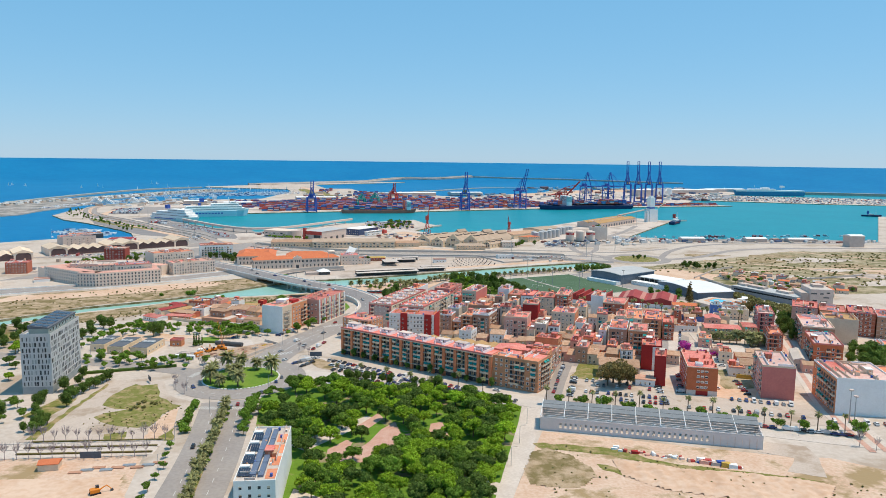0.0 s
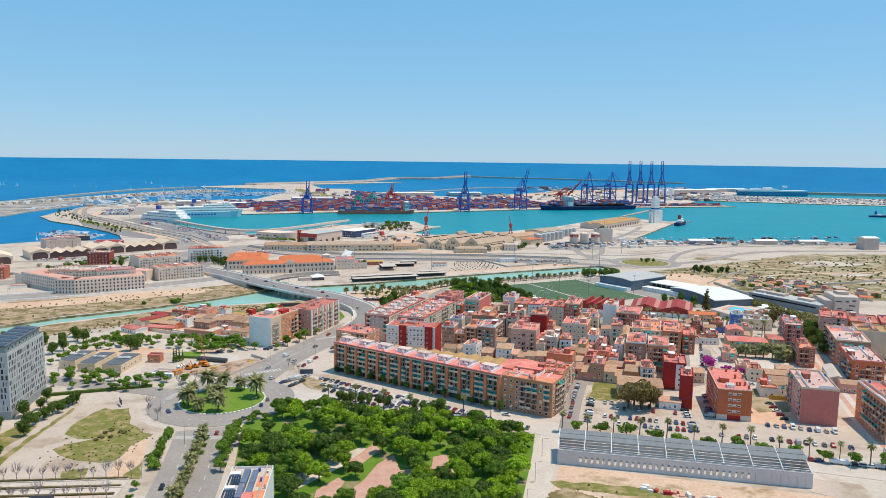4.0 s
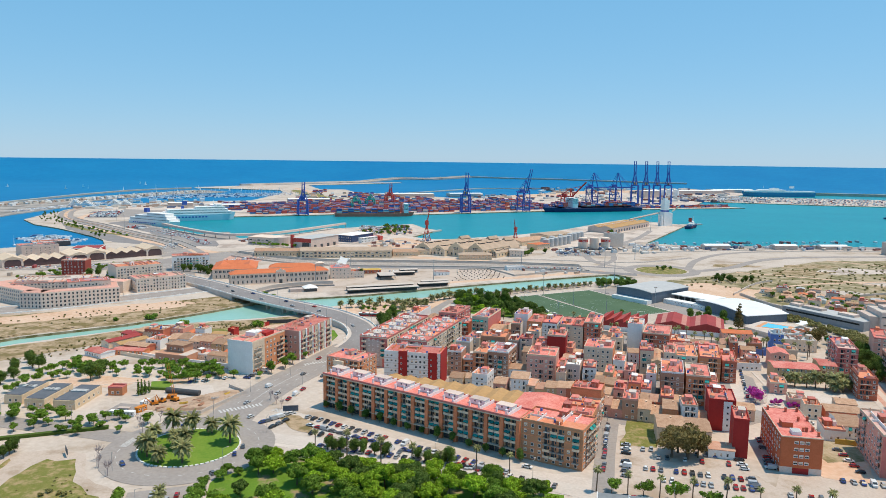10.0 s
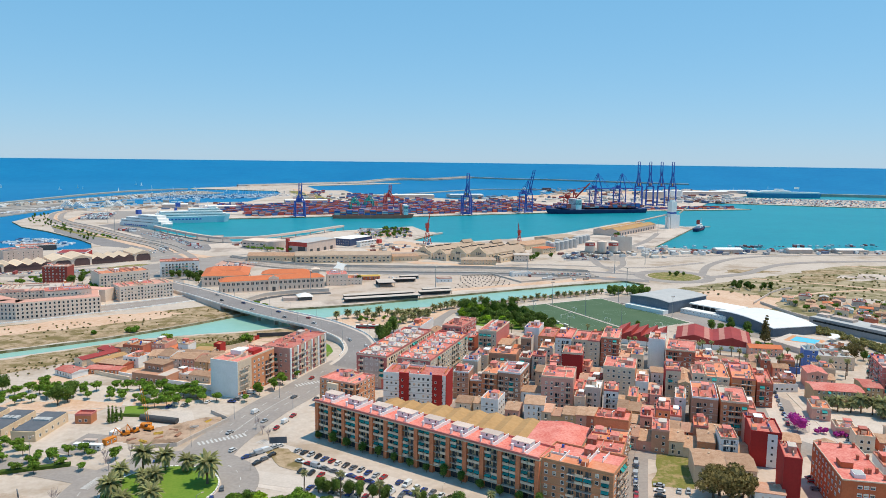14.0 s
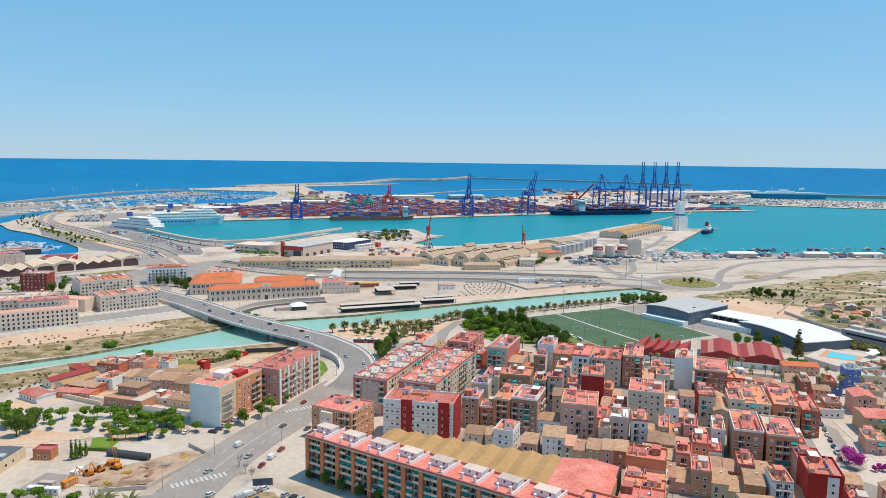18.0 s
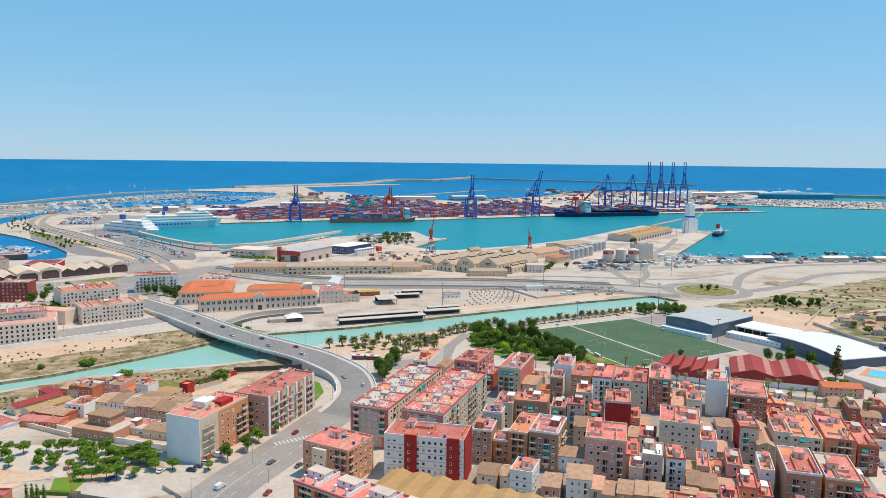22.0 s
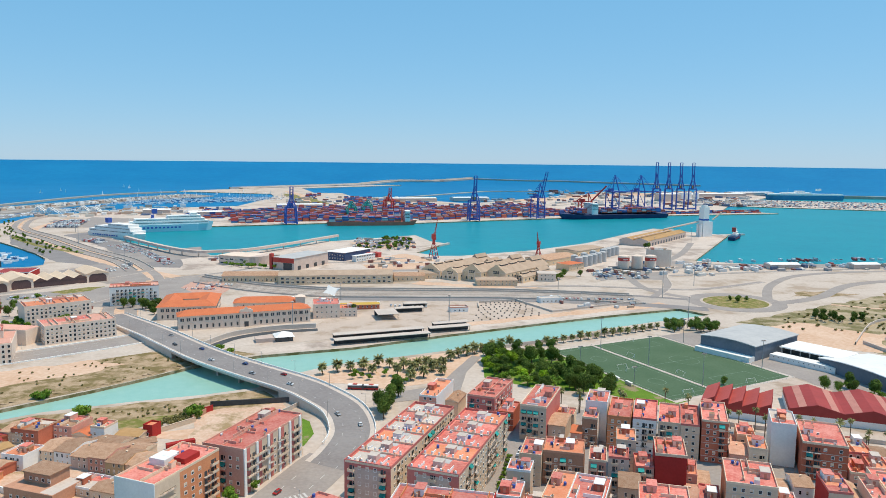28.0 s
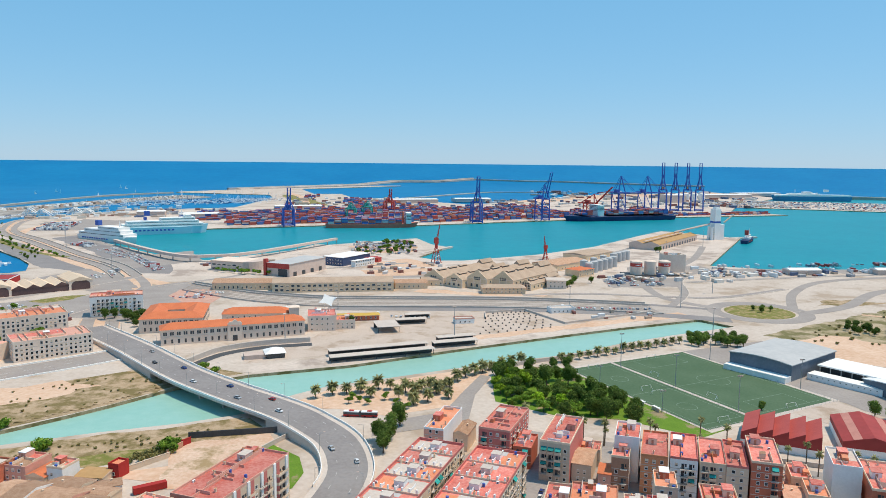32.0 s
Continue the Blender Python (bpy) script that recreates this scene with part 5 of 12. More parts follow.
def twin(x, y, w, d, wall):
    ob = flat_house(x, y, w, d, -24.5, 19, wall, M_TERR, "long apartment slab with red terraces, chimneys and cream side walls", "", clutter=0, side_wall=M_CREAM, name="apartment_block", category="apartment block", group="twin slabs", parapet=1.1)
    pm = Mesh()
    pm.box(-w * 0.32, -d / 2 - 0.05, 0.5, w * 0.32, -d / 2, 17.6)
    part("front_panel", pm, [M_GREYW], ob)
    openings(ob, w, d, "f", 6, 3.2, balconies=0.45, storey=3.15, styles=(0, 0, 2))
    openings(ob, w, d, "r", 6, 3.0, balconies=0.5, storey=3.15)
    openings(ob, w, d, "l", 6, 3.6, balconies=0.2, storey=3.15)
    n = int(d / 10)
    for i in range(n):
        yy = -d / 2 + (i + 0.5) * d / n
        hm = Mesh()
        hm.box(-1.8, yy - 1.6, 19, 1.8, yy + 1.4, 21.2, 0)
        hm.box(-1.95, yy - 1.75, 21.2, 1.95, yy + 1.55, 21.35, 1)
        part("stair_head", hm, [rng.choice((M_GREYW, M_WHITE)), rng.choice((M_TERR, M_CONC, M_CONC))], ob)
        tm = Mesh()
        tm.box(-3, yy + 2.2, 19.06, 3, yy + d / n / 2 - 0.4, 19.14)
        part("light_well", tm, [M_GREYROOF], ob)
        wm = Mesh()
        wm.box(-w / 2 + 0.3, yy - d / n / 2 - 0.1, 19, w / 2 - 0.3, yy - d / n / 2 + 0.1, 19.8)
        part("party_wall", wm, [M_CREAM], ob)
        for s in (-1, 1):
            tm = Mesh()
            tm.box(s * w * 0.28 - w * 0.17, yy - d / n * 0.45, 19.06, s * w * 0.28 + w * 0.17, yy + d / n * 0.4, 19.12)
            part("terrace", tm, [rng.choice((M_ORTERR, M_TERR, M_TERR, M_TERR, M_CONC))], ob)
        wm = Mesh()
        for s in range(7):
            x_ = -w / 2 + 1.5 + s * (w - 3) / 6
            wm.box(x_ - 0.3, yy - d / n / 2 + 0.3, 19.06, x_ + 0.3, yy - d / n / 2 + 0.9, 20.9)
            if s % 2:
                wm.box(x_ - 0.1, yy - d / n / 2 + 0.9, 19.06, x_ + 0.1, yy - d / n / 2 + rng.uniform(3, 6), 20.2)
        tagged(part("chimney_row", wm, [M_WHITE], ob), kind="stuff")
    roof_clutter(ob, w, d, 19.06, 26, False)


white_block()
pink_block()
twin(3.5, 479, 19, 60, M_ROSE)
twin(27.5, 471, 20, 58, M_ROSE)
ob = flat_house(-23.5, 430, 22, 16, -33, 15, M_OBRICK, M_TERR, "orange brick corner apartment house with a cream bay and roof tanks", "fr", 0.3, 3.0, clutter=9)
bay = Mesh()
bay.box(-5.2, -9.4, 0, 1.2, -8.0, 14.2)
bay = part("bay", bay, [M_CREAM], ob, "cream rendered projecting bay")
for k in range(4):
    for q in (-3.6, -0.6):
        part("window", window_data(1.3, 1.4, 1), None, bay, m=pose(q, -9.4, 1.2 + 3.1 * k))
bands = Mesh()
for k in range(1, 5):
    bands.box(-11.1, -8.1, 3.1 * k - 0.18, 11.1, 8.1, 3.1 * k + 0.12)
tagged(part("floor_band", bands, [M_CREAM], ob), kind="stuff")


def red_white_block():
    ob = flat_house(15, 427, 34, 14, -17, 19, M_WHITE, M_TERR, "white apartment block with tall dark red bays", "f", 0.0, 2.5, clutter=8, name="apartment_block", category="apartment block")
    for x in (-5.5, 12.5):
        bm_ = Mesh()
        bm_.box(x - 2.6, -7.6, 0, x + 2.6, -7.05, 20.3)
        bay = part("red_bay", bm_, [M_REDP], ob, "dark red painted bay")
        for k in range(5):
            part("window", window_data(0.9, 1.2, 0), None, bay, m=pose(x - 0.8, -7.6, 2 + k * 3.4))
    sm = Mesh()
    sm.box(17.03, -7.0, 0, 17.4, 7.0, 20.2)
    part("side_wall", sm, [M_REDP], ob)


red_white_block()


# ---- the old town between the long block and the pitch ----
TOWN = -22
TAKEN = []


def take(x, y, w, d):
    c, s = math.cos(radians(TOWN)), math.sin(radians(TOWN))
    u, v = x * c + y * s, -x * s + y * c
    TAKEN.append((u - w / 2, v - d / 2, u + w / 2, v + d / 2))


def town(x, y, w, d, rot, h, wall, roof=None, label="", sides="f", **more):
    take(x, y, w, d)
    return flat_house(x, y, w, d, rot, h, wall, roof, label or "terraced town apartment house with a red tiled roof terrace", sides, **more)


town(50, 533, 14, 27, -26, 16, M_ROSE, M_TERR, "red rendered apartment house with a shaded flat roof", "fr", balconies=0.2)
town(73, 518, 12.5, 28, -25, 17, M_CREAM, M_TERR, "cream and red apartment house with stacked balconies", "f", balconies=0.7, side_wall=M_ROSE)
town(94, 503, 7, 12, TOWN, 14, M_BROWN, M_TERR, "narrow brick house with white side wall", "f", side_wall=M_WHITE)
town(100, 511, 10, 15, TOWN, 19, M_WHITE, M_TERR, "tall white house with a blank white wall", "", side_wall=M_WHITE)
town(109, 504, 10.4, 23, TOWN, 16, M_OBRICK, M_TERR, "", "fb", balconies=0.5)
town(119.8, 500.5, 10.4, 23, TOWN, 16.4, M_WHITE, M_TERR, "white terraced apartment house with red roof terrace", "f", balconies=0.6)
town(130, 497, 9.6, 23, TOWN, 15.6, M_CREAM, M_TERR, "", "f", balconies=0.4)
town(138.2, 493.6, 8, 23, TOWN, 16, M_CREAM, M_TERR, "cream terraced apartment house with red roof terrace", "f", balconies=0.4)
town(147.8, 490, 11, 23, TOWN, 19, M_BRICK, M_TERR, "red brick apartment house taller than its row", "fr", balconies=0.4)
town(58.5, 474, 9, 15, -20, 13, M_CREAM, M_TERR, "", "f")
town(71.5, 472, 16.5, 13, -18, 14, M_BROWN, M_ORTERR, "brown brick house with a long balcony front", "f", balconies=0.7)
town(84, 466, 7, 12, -18, 13, M_PINK, M_TERR, "", "f")
town(91.5, 462.5, 8, 9, -18, 15, M_GREYW, M_TERR, "narrow house with green awnings", "f", balconies=0.9)
town(100.5, 477, 8, 12, -18, 15.5, M_CREAM, M_ORTERR, "", "f")
town(112, 460, 12, 15, -18, 18, M_REDP, M_TERR, "tall house with a blank dark red wall", "", side_wall=M_REDP, parapet=1.1)
town(101.5, 461, 7, 11, -15, 12, M_PINK, M_TERR, "", "f")
town(41.5, 439, 8.5, 11, -19, 15, M_BROWN, M_TERR, "brown brick corner house with pale windows", "fl", balconies=0.0)
town(48, 452.5, 9, 8, -19, 16.5, M_CREAM, M_TERR, "", "f")
town(50, 438, 8, 9, -15, 10, M_OBRICK, M_TERR, "low orange rendered house with red roof terrace", "f")
town(60, 440, 8.5, 21, -24, 15, M_OBRICK, M_ORTERR, "brick house with orange roof terrace and white balconies", "f", balconies=0.8)
town(69.5, 434, 12.5, 18, -24, 17, M_BROWN, M_TERR, "brown house with white parapets and red terrace", "fr", balconies=0.3)
town(93.5, 426, 17, 18, -19, 17, M_PINK, M_TERR, "wide pale pink house with balcony front and red terrace", "f", balconies=0.6)
town(109.5, 414.5, 8, 12, -22, 14, M_GREYW, M_WHITE, "grey house with a white painted roof", "f", balconies=0.6)
town(118.5, 413, 7.5, 11, -18, 13, M_WHITE, M_ORTERR, "white house with small iron balconies", "f", balconies=0.5)
town(101, 411, 5.5, 9, -21, 10, M_CREAM, M_TERR, "", "f")
town(54, 412, 9, 11, -25, 10, M_WHITE, M_ORTERR, "white cubic house with orange roof terrace", "fr", balconies=0.1)
town(135, 442, 17.5, 19, -22, 16, M_CREAM, M_TERR, "cream apartment house with a red roof terrace and white stair houses", "f", balconies=0.4, side_wall=M_OBRICK, clutter=8)
town(176, 482, 10, 16, -24, 19, M_WHITE, M_TERR, "tall white house with a blank lilac-white wall", "", side_wall=M_WHITE)
town(187.5, 472, 17, 24, -25, 16, M_BRICK, M_TERR, "dark red brick apartment house with green awnings", "f", balconies=0.6, clutter=8)
town(204, 474, 12, 16, -18, 9, M_PINK, M_ORTERR, "", "f")
town(161.5, 431.5, 8, 14, -18, 17, M_CREAM, M_TERR, "narrow cream house with green awnings on balconies", "f", balconies=0.6, side_wall=M_REDP)
town(175, 428, 7, 15, -20, 16, M_CREAM, M_TERR, "", "f", balconies=0.2)
town(186, 430, 13, 27, -20, 15, M_CREAM, M_ORTERR, "apartment house with an orange tiled roof terrace", "f", balconies=0.5, clutter=7)
town(200.5, 427, 12, 27, -22, 15, M_OBRICK, M_ORTERR, "brick apartment house with an orange tiled roof terrace", "f", balconies=0.6, clutter=7)
town(211, 423.5, 8, 24, -22, 13, M_BRICK, M_TERR, "", "f")
town(161, 396, 12, 22, -21, 17, M_BROWN, M_TERR, "brown brick apartment house with bright red roof terraces", "f", balconies=0.5)
town(173.5, 391, 12.5, 21, -21, 16.5, M_OBRICK, M_TERR, "brick apartment house with green awnings and red roof", "f", balconies=0.8)
town(162.4, 331.5, 6.5, 15, -22, 17.6, M_REDP, M_TERR, "narrow tall house with blank dark red walls", "", side_wall=M_REDP)
tile_house(151.8, 328.1, 11.2, 8, -20, 4.0, M_WHITE, "low white house with a pale flat-pitched roof beside dark red walls", M_TILE2, "x", 0.9)
red_tower = town(168.7, 358.5, 12.5, 16, -20, 15.5, M_REDP, M_TERR, "tall dark red apartment house with a white stairwell strip", "", side_wall=M_REDP, balconies=0.0)
stair_strip = Mesh()
stair_strip.box(0.6, -8.12, 0.2, 4.6, -7.98, 15.4)
stair_strip = part("stairwell", stair_strip, [M_WHITE], red_tower, "white stairwell strip")
for k in range(4):
    part("window", window_data(1.1, 1.2, 0), None, stair_strip, m=pose(2.6, -8.12, 2.6 + 3.1 * k))
town(152, 359, 7.5, 11, -16, 12, M_WHITE, M_TERR, "white rendered town house", "f", balconies=0.4)
town(175, 374, 10, 12, -20, 12, M_PINK, M_TERR, "", "f")
take(-35, 430, 30, 20)
take(27, 387, 82, 40)
take(76, 366, 30, 34)
take(15, 427, 36, 16)
for q_ in (24, 35, 46, 57):
    take(77.2 + 0.45 * q_, 319.2 + 0.89 * q_, 16, 14)


def town_tile(x, y, w, d, rot, h, wall, **more):
    take(x, y, w, d)
    return tile_house(x, y, w, d, rot, h, wall, "old town house with a weathered pitched tile roof", **more)


town_tile(81, 511, 8, 15, -24, 8, M_CREAM, along="x")
town_tile(87, 502, 5, 9, -22, 7, M_PINK, roof=M_NEWTILE, along="x")
town_tile(79.5, 428, 12, 10, -19, 7, M_WHITE, along="x")
town_tile(91, 450, 8, 12, -18, 10.5, M_CREAM, along="x")
town_tile(75.5, 407, 10, 12, -17, 9.5, M_WHITE, along="x")
town_tile(40, 417, 8, 10, -19, 6.5, M_CREAM, along="x")
town_tile(48.5, 414, 7, 9, -19, 7, M_CREAM, along="x")
town_tile(64, 406, 7, 11, -20, 7, M_PINK, along="x")
town_tile(159, 446, 7, 10, -16, 10, M_WHITE, along="x")
town_tile(168, 430, 7, 24, -20, 11.5, M_OCHREW, along="y")
town_tile(136, 346, 13, 15, -16, 8, M_CREAM, along="x")
town_tile(147.5, 342, 11, 15, -16, 8, M_CREAM, along="x")

# the smaller houses in the rows between
fill = random.Random(11)
WALLS = [M_CREAM, M_CREAM, M_WHITE, M_PINK, M_PINK, M_BROWN, M_OBRICK, M_BROWN, M_BRICK, M_OCHREW]
c_, s_ = math.cos(radians(TOWN)), math.sin(radians(TOWN))
for v0, v1, u0, u1 in ((372, 385, -8, 14), (386, 399, -40, 12), (400, 411, -96, 18), (412, 424, -100, 20), (425, 440, -104, 22), (452, 464, -114, 40), (465, 478, -112, 26), (494, 507, -100, 40), (508, 520, -64, 46)):
    u = u0
    while u < u1:
        w = fill.uniform(4.8, 7.8)
        a = (u, v0, u + w, v1)
        if not any(a[0] < b[2] - 0.8 and b[0] < a[2] - 0.8 and a[1] < b[3] - 1.2 and b[1] < a[3] - 1.2 for b in TAKEN):
            uu, vv, d = u + w / 2, (v0 + v1) / 2, v1 - v0
            x, y = uu * c_ - vv * s_, uu * s_ + vv * c_
            if fill.random() < 0.52:
                tile_house(x, y, w - 0.05, d, TOWN, fill.uniform(4.5, 8.5), fill.choice(WALLS), "old town house with a weathered pitched tile roof", fill.choice((M_TILE, M_TILE, M_TILE2)), "x", fill.uniform(1.0, 2.0))
            else:
                flat_house(x, y, w - 0.05, d, TOWN, fill.uniform(6, 12.5), fill.choice(WALLS), fill.choice((M_TERR, M_TERR, M_ORTERR)), "small terraced town house with a red roof terrace", "f", 0.3, clutter=2, band=False)
            u += w
        else:
            u += 1.0

# ---- free-standing buildings on the right of the town ----
M_ORBLOCK = mat("burnt_orange_brick", (0.60, 0.165, 0.07), (0.52, 0.135, 0.055), 0.25, 0.9)
M_PALEPINK = mat("worn_pink_terrace", (0.66, 0.36, 0.30), (0.70, 0.52, 0.47), 0.2, 0.9, jitter=0.1, fine=6)
M_BLUEW = mat("blue_render", (0.10, 0.19, 0.50), (0.13, 0.23, 0.55), 0.2, 0.85)
M_WORKS = mat("grey_works_cladding", (0.34, 0.34, 0.35), (0.28, 0.28, 0.29), 0.08, 0.8)


def orange_block():
    """A free-standing brick block: three window columns in the front, garage door at its foot, bright red roof."""
    w, d, h = 16.6, 31.5, 16.3
    ob = flat_house(182.6, 324.4, w, d, -16.5, h, M_ORBLOCK, M_TERR, "free-standing orange brick apartment block with a bright red roof", "l", 0.0, 3.4, clutter=0, name="apartment_block", parapet=0.4, band=False)
    for k in range(4):
        for i in (-1, 0, 1):
            part("window", window_data(1.7, 1.3, 2 if i == 0 else 1), None, ob, m=pose(i * 2.2, -d / 2, 4.2 + k * 3.1))
    me = Mesh()
    me.box(-3.2, -d / 2 - 0.06, 0, 3.2, -d / 2 + 0.02, 2.6)
    part("garage_door", me, [M_REDP], ob, "dark red garage door")
    me = Mesh()
    me.box(-w / 2 - 0.05, -d / 2 - 0.05, 0, -3.3, -d / 2 + 0.3, 2.9)
    me.box(3.3, -d / 2 - 0.05, 0, w / 2 + 0.05, -d / 2 + 0.3, 2.9)
    part("plinth", me, [M_GREYW], ob)
    me = Mesh()
    me.box(-5.5, -6, h, -1.0, -1.5, h + 2.4, 0)
    me.box(-5.7, -6.2, h + 2.4, -0.8, -1.3, h + 2.55, 1)
    part("stair_head", me, [M_ORBLOCK, M_TERR], ob)
    me = Mesh()
    me.box(-3.4, -13.5, h, 0.4, -9.5, h + 1.6, 0)
    me.box(-3.2, -13.3, h + 1.6, 0.2, -9.7, h + 1.66, 1)
    part("light_well", me, [M_WHITE, M_GREYROOF], ob)
    for x, y in ((3.5, 2), (3.6, -9), (2.2, -9), (6.4, -8), (7.2, -13), (-6.6, 13), (1, 12), (6.2, 13), (7.6, 3)):
        part("chimney", shared("brick_chimney", lambda q: (q.box(-0.45, -0.4, 0, 0.45, 0.4, 1.9, 0), q.box(-0.55, -0.5, 1.9, 0.55, 0.5, 2.05, 0)), [M_BRICK]), None, ob, m=pose(x, y, h))


def works_building():
    """A long low works hall: grey cladding with a ribbon of dark windows, pale flat roof and low roof houses."""
    w, d, h = 21, 62, 8
    ob = thing("industrial_building", pose(372, 543, 0, 0, 0, 24), "long low grey industrial building with a pale flat roof", "building")
    me = Mesh()
    me.box(-w / 2, -d / 2, 0, w / 2, d / 2, h)
    part("wall", me, [M_WORKS], ob)
    me = Mesh()
    me.box(-w / 2 + 0.3, -d / 2 + 0.3, h, w / 2 - 0.3, d / 2 - 0.3, h + 0.15)
    part("roof", me, [M_GREYROOF], ob)
    me = Mesh()
    me.box(-w / 2 - 0.05, -d / 2 + 3, 4.6, -w / 2 + 0.02, d / 2 - 3, 6.0)
    part("window_band", me, [M_GLASS], ob)
    for y, l in ((-20, 12), (4, 16), (22, 8)):
        me = Mesh()
        me.box(-3, y, h + 0.15, 4, y + l, h + 2.2)
        part("roof_house", me, [M_GREYW], ob)


def works_tower():
    ob = thing("industrial_building", pose(404, 520, 0, 0, 0, -14), "pale grey block of a works building with a few slot windows", "building")
    for name, box, m_ in (("wall", (-10, -12, 0, 10, 12, 16), M_GREYW), ("low_wing", (-17, -9, 0, -10.01, 12, 12), M_GREYW), ("roof", (-9.7, -11.7, 16, 9.7, 11.7, 16.2), M_CONC), ("roof_house", (-4, -2, 16.2, 5, 7, 18.6), M_GREYW)):
        me = Mesh()
        me.box(*box)
        part(name, me, [m_], ob)
    for i, (x, z, l) in enumerate(((-7, 11.5, 5), (0, 11.5, 3), (4, 8, 5), (-6, 5, 4), (2, 4, 6), (5.5, 12.5, 3))):
        me = Mesh()
        me.box(x - l / 2, -12.06, z, x + l / 2, -11.98, z + 1.1)
        part("slot_window", me, [M_GLASS], ob)


orange_block()
ob = flat_house(224.1, 315.3, 17.2, 29, -19.8, 18.5, M_ROSE, M_PALEPINK, "rose-red rendered apartment block with a blank end wall", "l", 0.15, 3.1, clutter=9, name="apartment_block", side_wall=M_PINK, band=False)
ob = flat_house(255.2, 292, 30, 30, -13.7, 19.5, M_WHITE, M_PALEPINK, "apartment block with a blank pale grey-white gable", "l", 0.6, 3.1, clutter=14, name="apartment_block", side_wall=M_OBRICK, band=False)
flat_house(287.5, 285.5, 34, 28, -13.7, 18, M_WHITE, M_PALEPINK, "white apartment block with pale red terraces", "", clutter=10, name="apartment_block", band=False)
flat_house(287.6, 358.2, 17, 30, -22, 17, M_ORBLOCK, M_PALEPINK, "orange-brown brick apartment block with dark recessed balconies", "fl", 0.5, clutter=8, name="apartment_block")
flat_house(313, 401, 20, 38, -24, 16.5, M_BROWN, M_PALEPINK, "brown brick apartment block with pale red terraces", "fl", 0.5, clutter=10, name="apartment_block")
ob = flat_house(338, 408, 22, 20, -24, 18, M_CREAM, M_OCHRE, "cream apartment block with a blank gable under an ochre top", "", clutter=3, name="apartment_block", band=False)
for i in range(4):
    flat_house(338 + i * 16.5, 446 - i * 9.5, 18, 26, -30, 18 - (i % 2), (M_PINK, M_OBRICK, M_BRICK, M_BROWN)[i], M_TERR, "brick apartment house in a long row with red terraces", "f", 0.5, clutter=6)
flat_house(360, 340, 30, 14, -25, 14, M_BRICK, M_TERR, "red brick apartment house among trees", "f", 0.3, clutter=6)
flat_house(352, 372, 22, 14, -25, 8, M_OBRICK, M_ORTERR, "low orange house among trees", "f", 0.1, clutter=3)
flat_house(292.1, 429.3, 11.5, 27, -23, 18, M_ROSE, M_PALEPINK, "dark rose apartment house with a narrow glazed balcony front", "fl", 0.4, clutter=6)
tile_house(250, 417, 26, 13, -15, 8.7, M_OCHREW, "convent wing in ochre render with a pinkish flat-pitched roof", M_TERR, "x", 1.0, name="convent", category="convent")
tile_house(274, 421, 10, 14, -18, 8.7, M_OCHREW, "convent end pavilion with a pinkish roof", M_TERR, "x", 1.0, name="convent", category="convent")
tile_house(256, 441, 11, 12, -18, 9.5, M_PINK, "pink house beside the convent", M_TERR, "y")
flat_house(275.5, 392.1, 9.5, 20, -22, 12, M_BRICK, M_ORTERR, "narrow brick house with stepped orange terraces", "fl", 0.3)
tile_house(238, 362, 17, 10, -20, 5, M_BRICK, "old brick sheds with brown roofs round a yard", M_TILE, "x", 1.0)
tile_house(197, 352, 9, 14, -16, 7, M_CREAM, "low cream house with a tiled roof behind the orange block", None, "y")
tile_house(229, 346, 13, 15, -20, 6, M_WHITE, "low white house with a tiled roof", None, "x")
flat_house(217.5, 343, 9, 13, -20, 5.5, M_WHITE, M_ORTERR, "low white house with a small open yard", "f", 0.0, clutter=2, band=False)
wm = Mesh()
wm.box(-9, -0.2, 0, 9, 0.2, 2.6)
tagged(part("yard_wall", wm, [M_YELLOW], m=pose(222, 332, 0.05, 0, 0, -20)), "ochre painted yard wall of the low white house", "wall", kind="structure")
tile_house(273, 361, 9, 24, -24, 5, M_GREYW, "long grey shed with a pale pitched roof", M_CONC, "y", 1.6)
tile_house(186, 366, 10, 10, -20, 6, M_CREAM, "low tiled house behind the apartment block", None, "x")
flat_house(270, 452, 12, 10, -22, 8, M_CREAM, M_TILE, "low cream house near the palms", "f", 0.0, clutter=2)
tile_house(262, 499, 22, 10, -14, 5.5, M_PINK, "low house with an orange tile roof", M_NEWTILE, "x")
tile_house(242, 475, 11, 14, -20, 5, M_CREAM, "low house with a worn orange roof", M_TILE2, "y")
flat_house(231, 437, 18, 8, -8, 4, M_WHITE, M_TILE, "low white terraced house", "f", 0.0, clutter=2, band=False)
flat_house(277.5, 474.5, 8.5, 9, -20, 12, M_BLUEW, M_GREYROOF, "blue rendered stair block of a school", "f", 0.0, clutter=1, band=False)
flat_house(252, 466, 22, 4, -25, 3.2, M_BLUEW, M_GREYROOF, "low blue school wall building", "", clutter=0, band=False)
flat_house(293, 472.5, 22, 12, -18, 8, M_CREAM, M_GREYROOF, "pale arcaded school wing below the pool", "f", 0.0, clutter=2, band=False)
flat_house(303, 487, 27, 10, 12, 8.5, M_WHITE, M_GREYROOF, "white flat-roofed changing rooms by the pool", "f", 0.0, clutter=1, band=False)

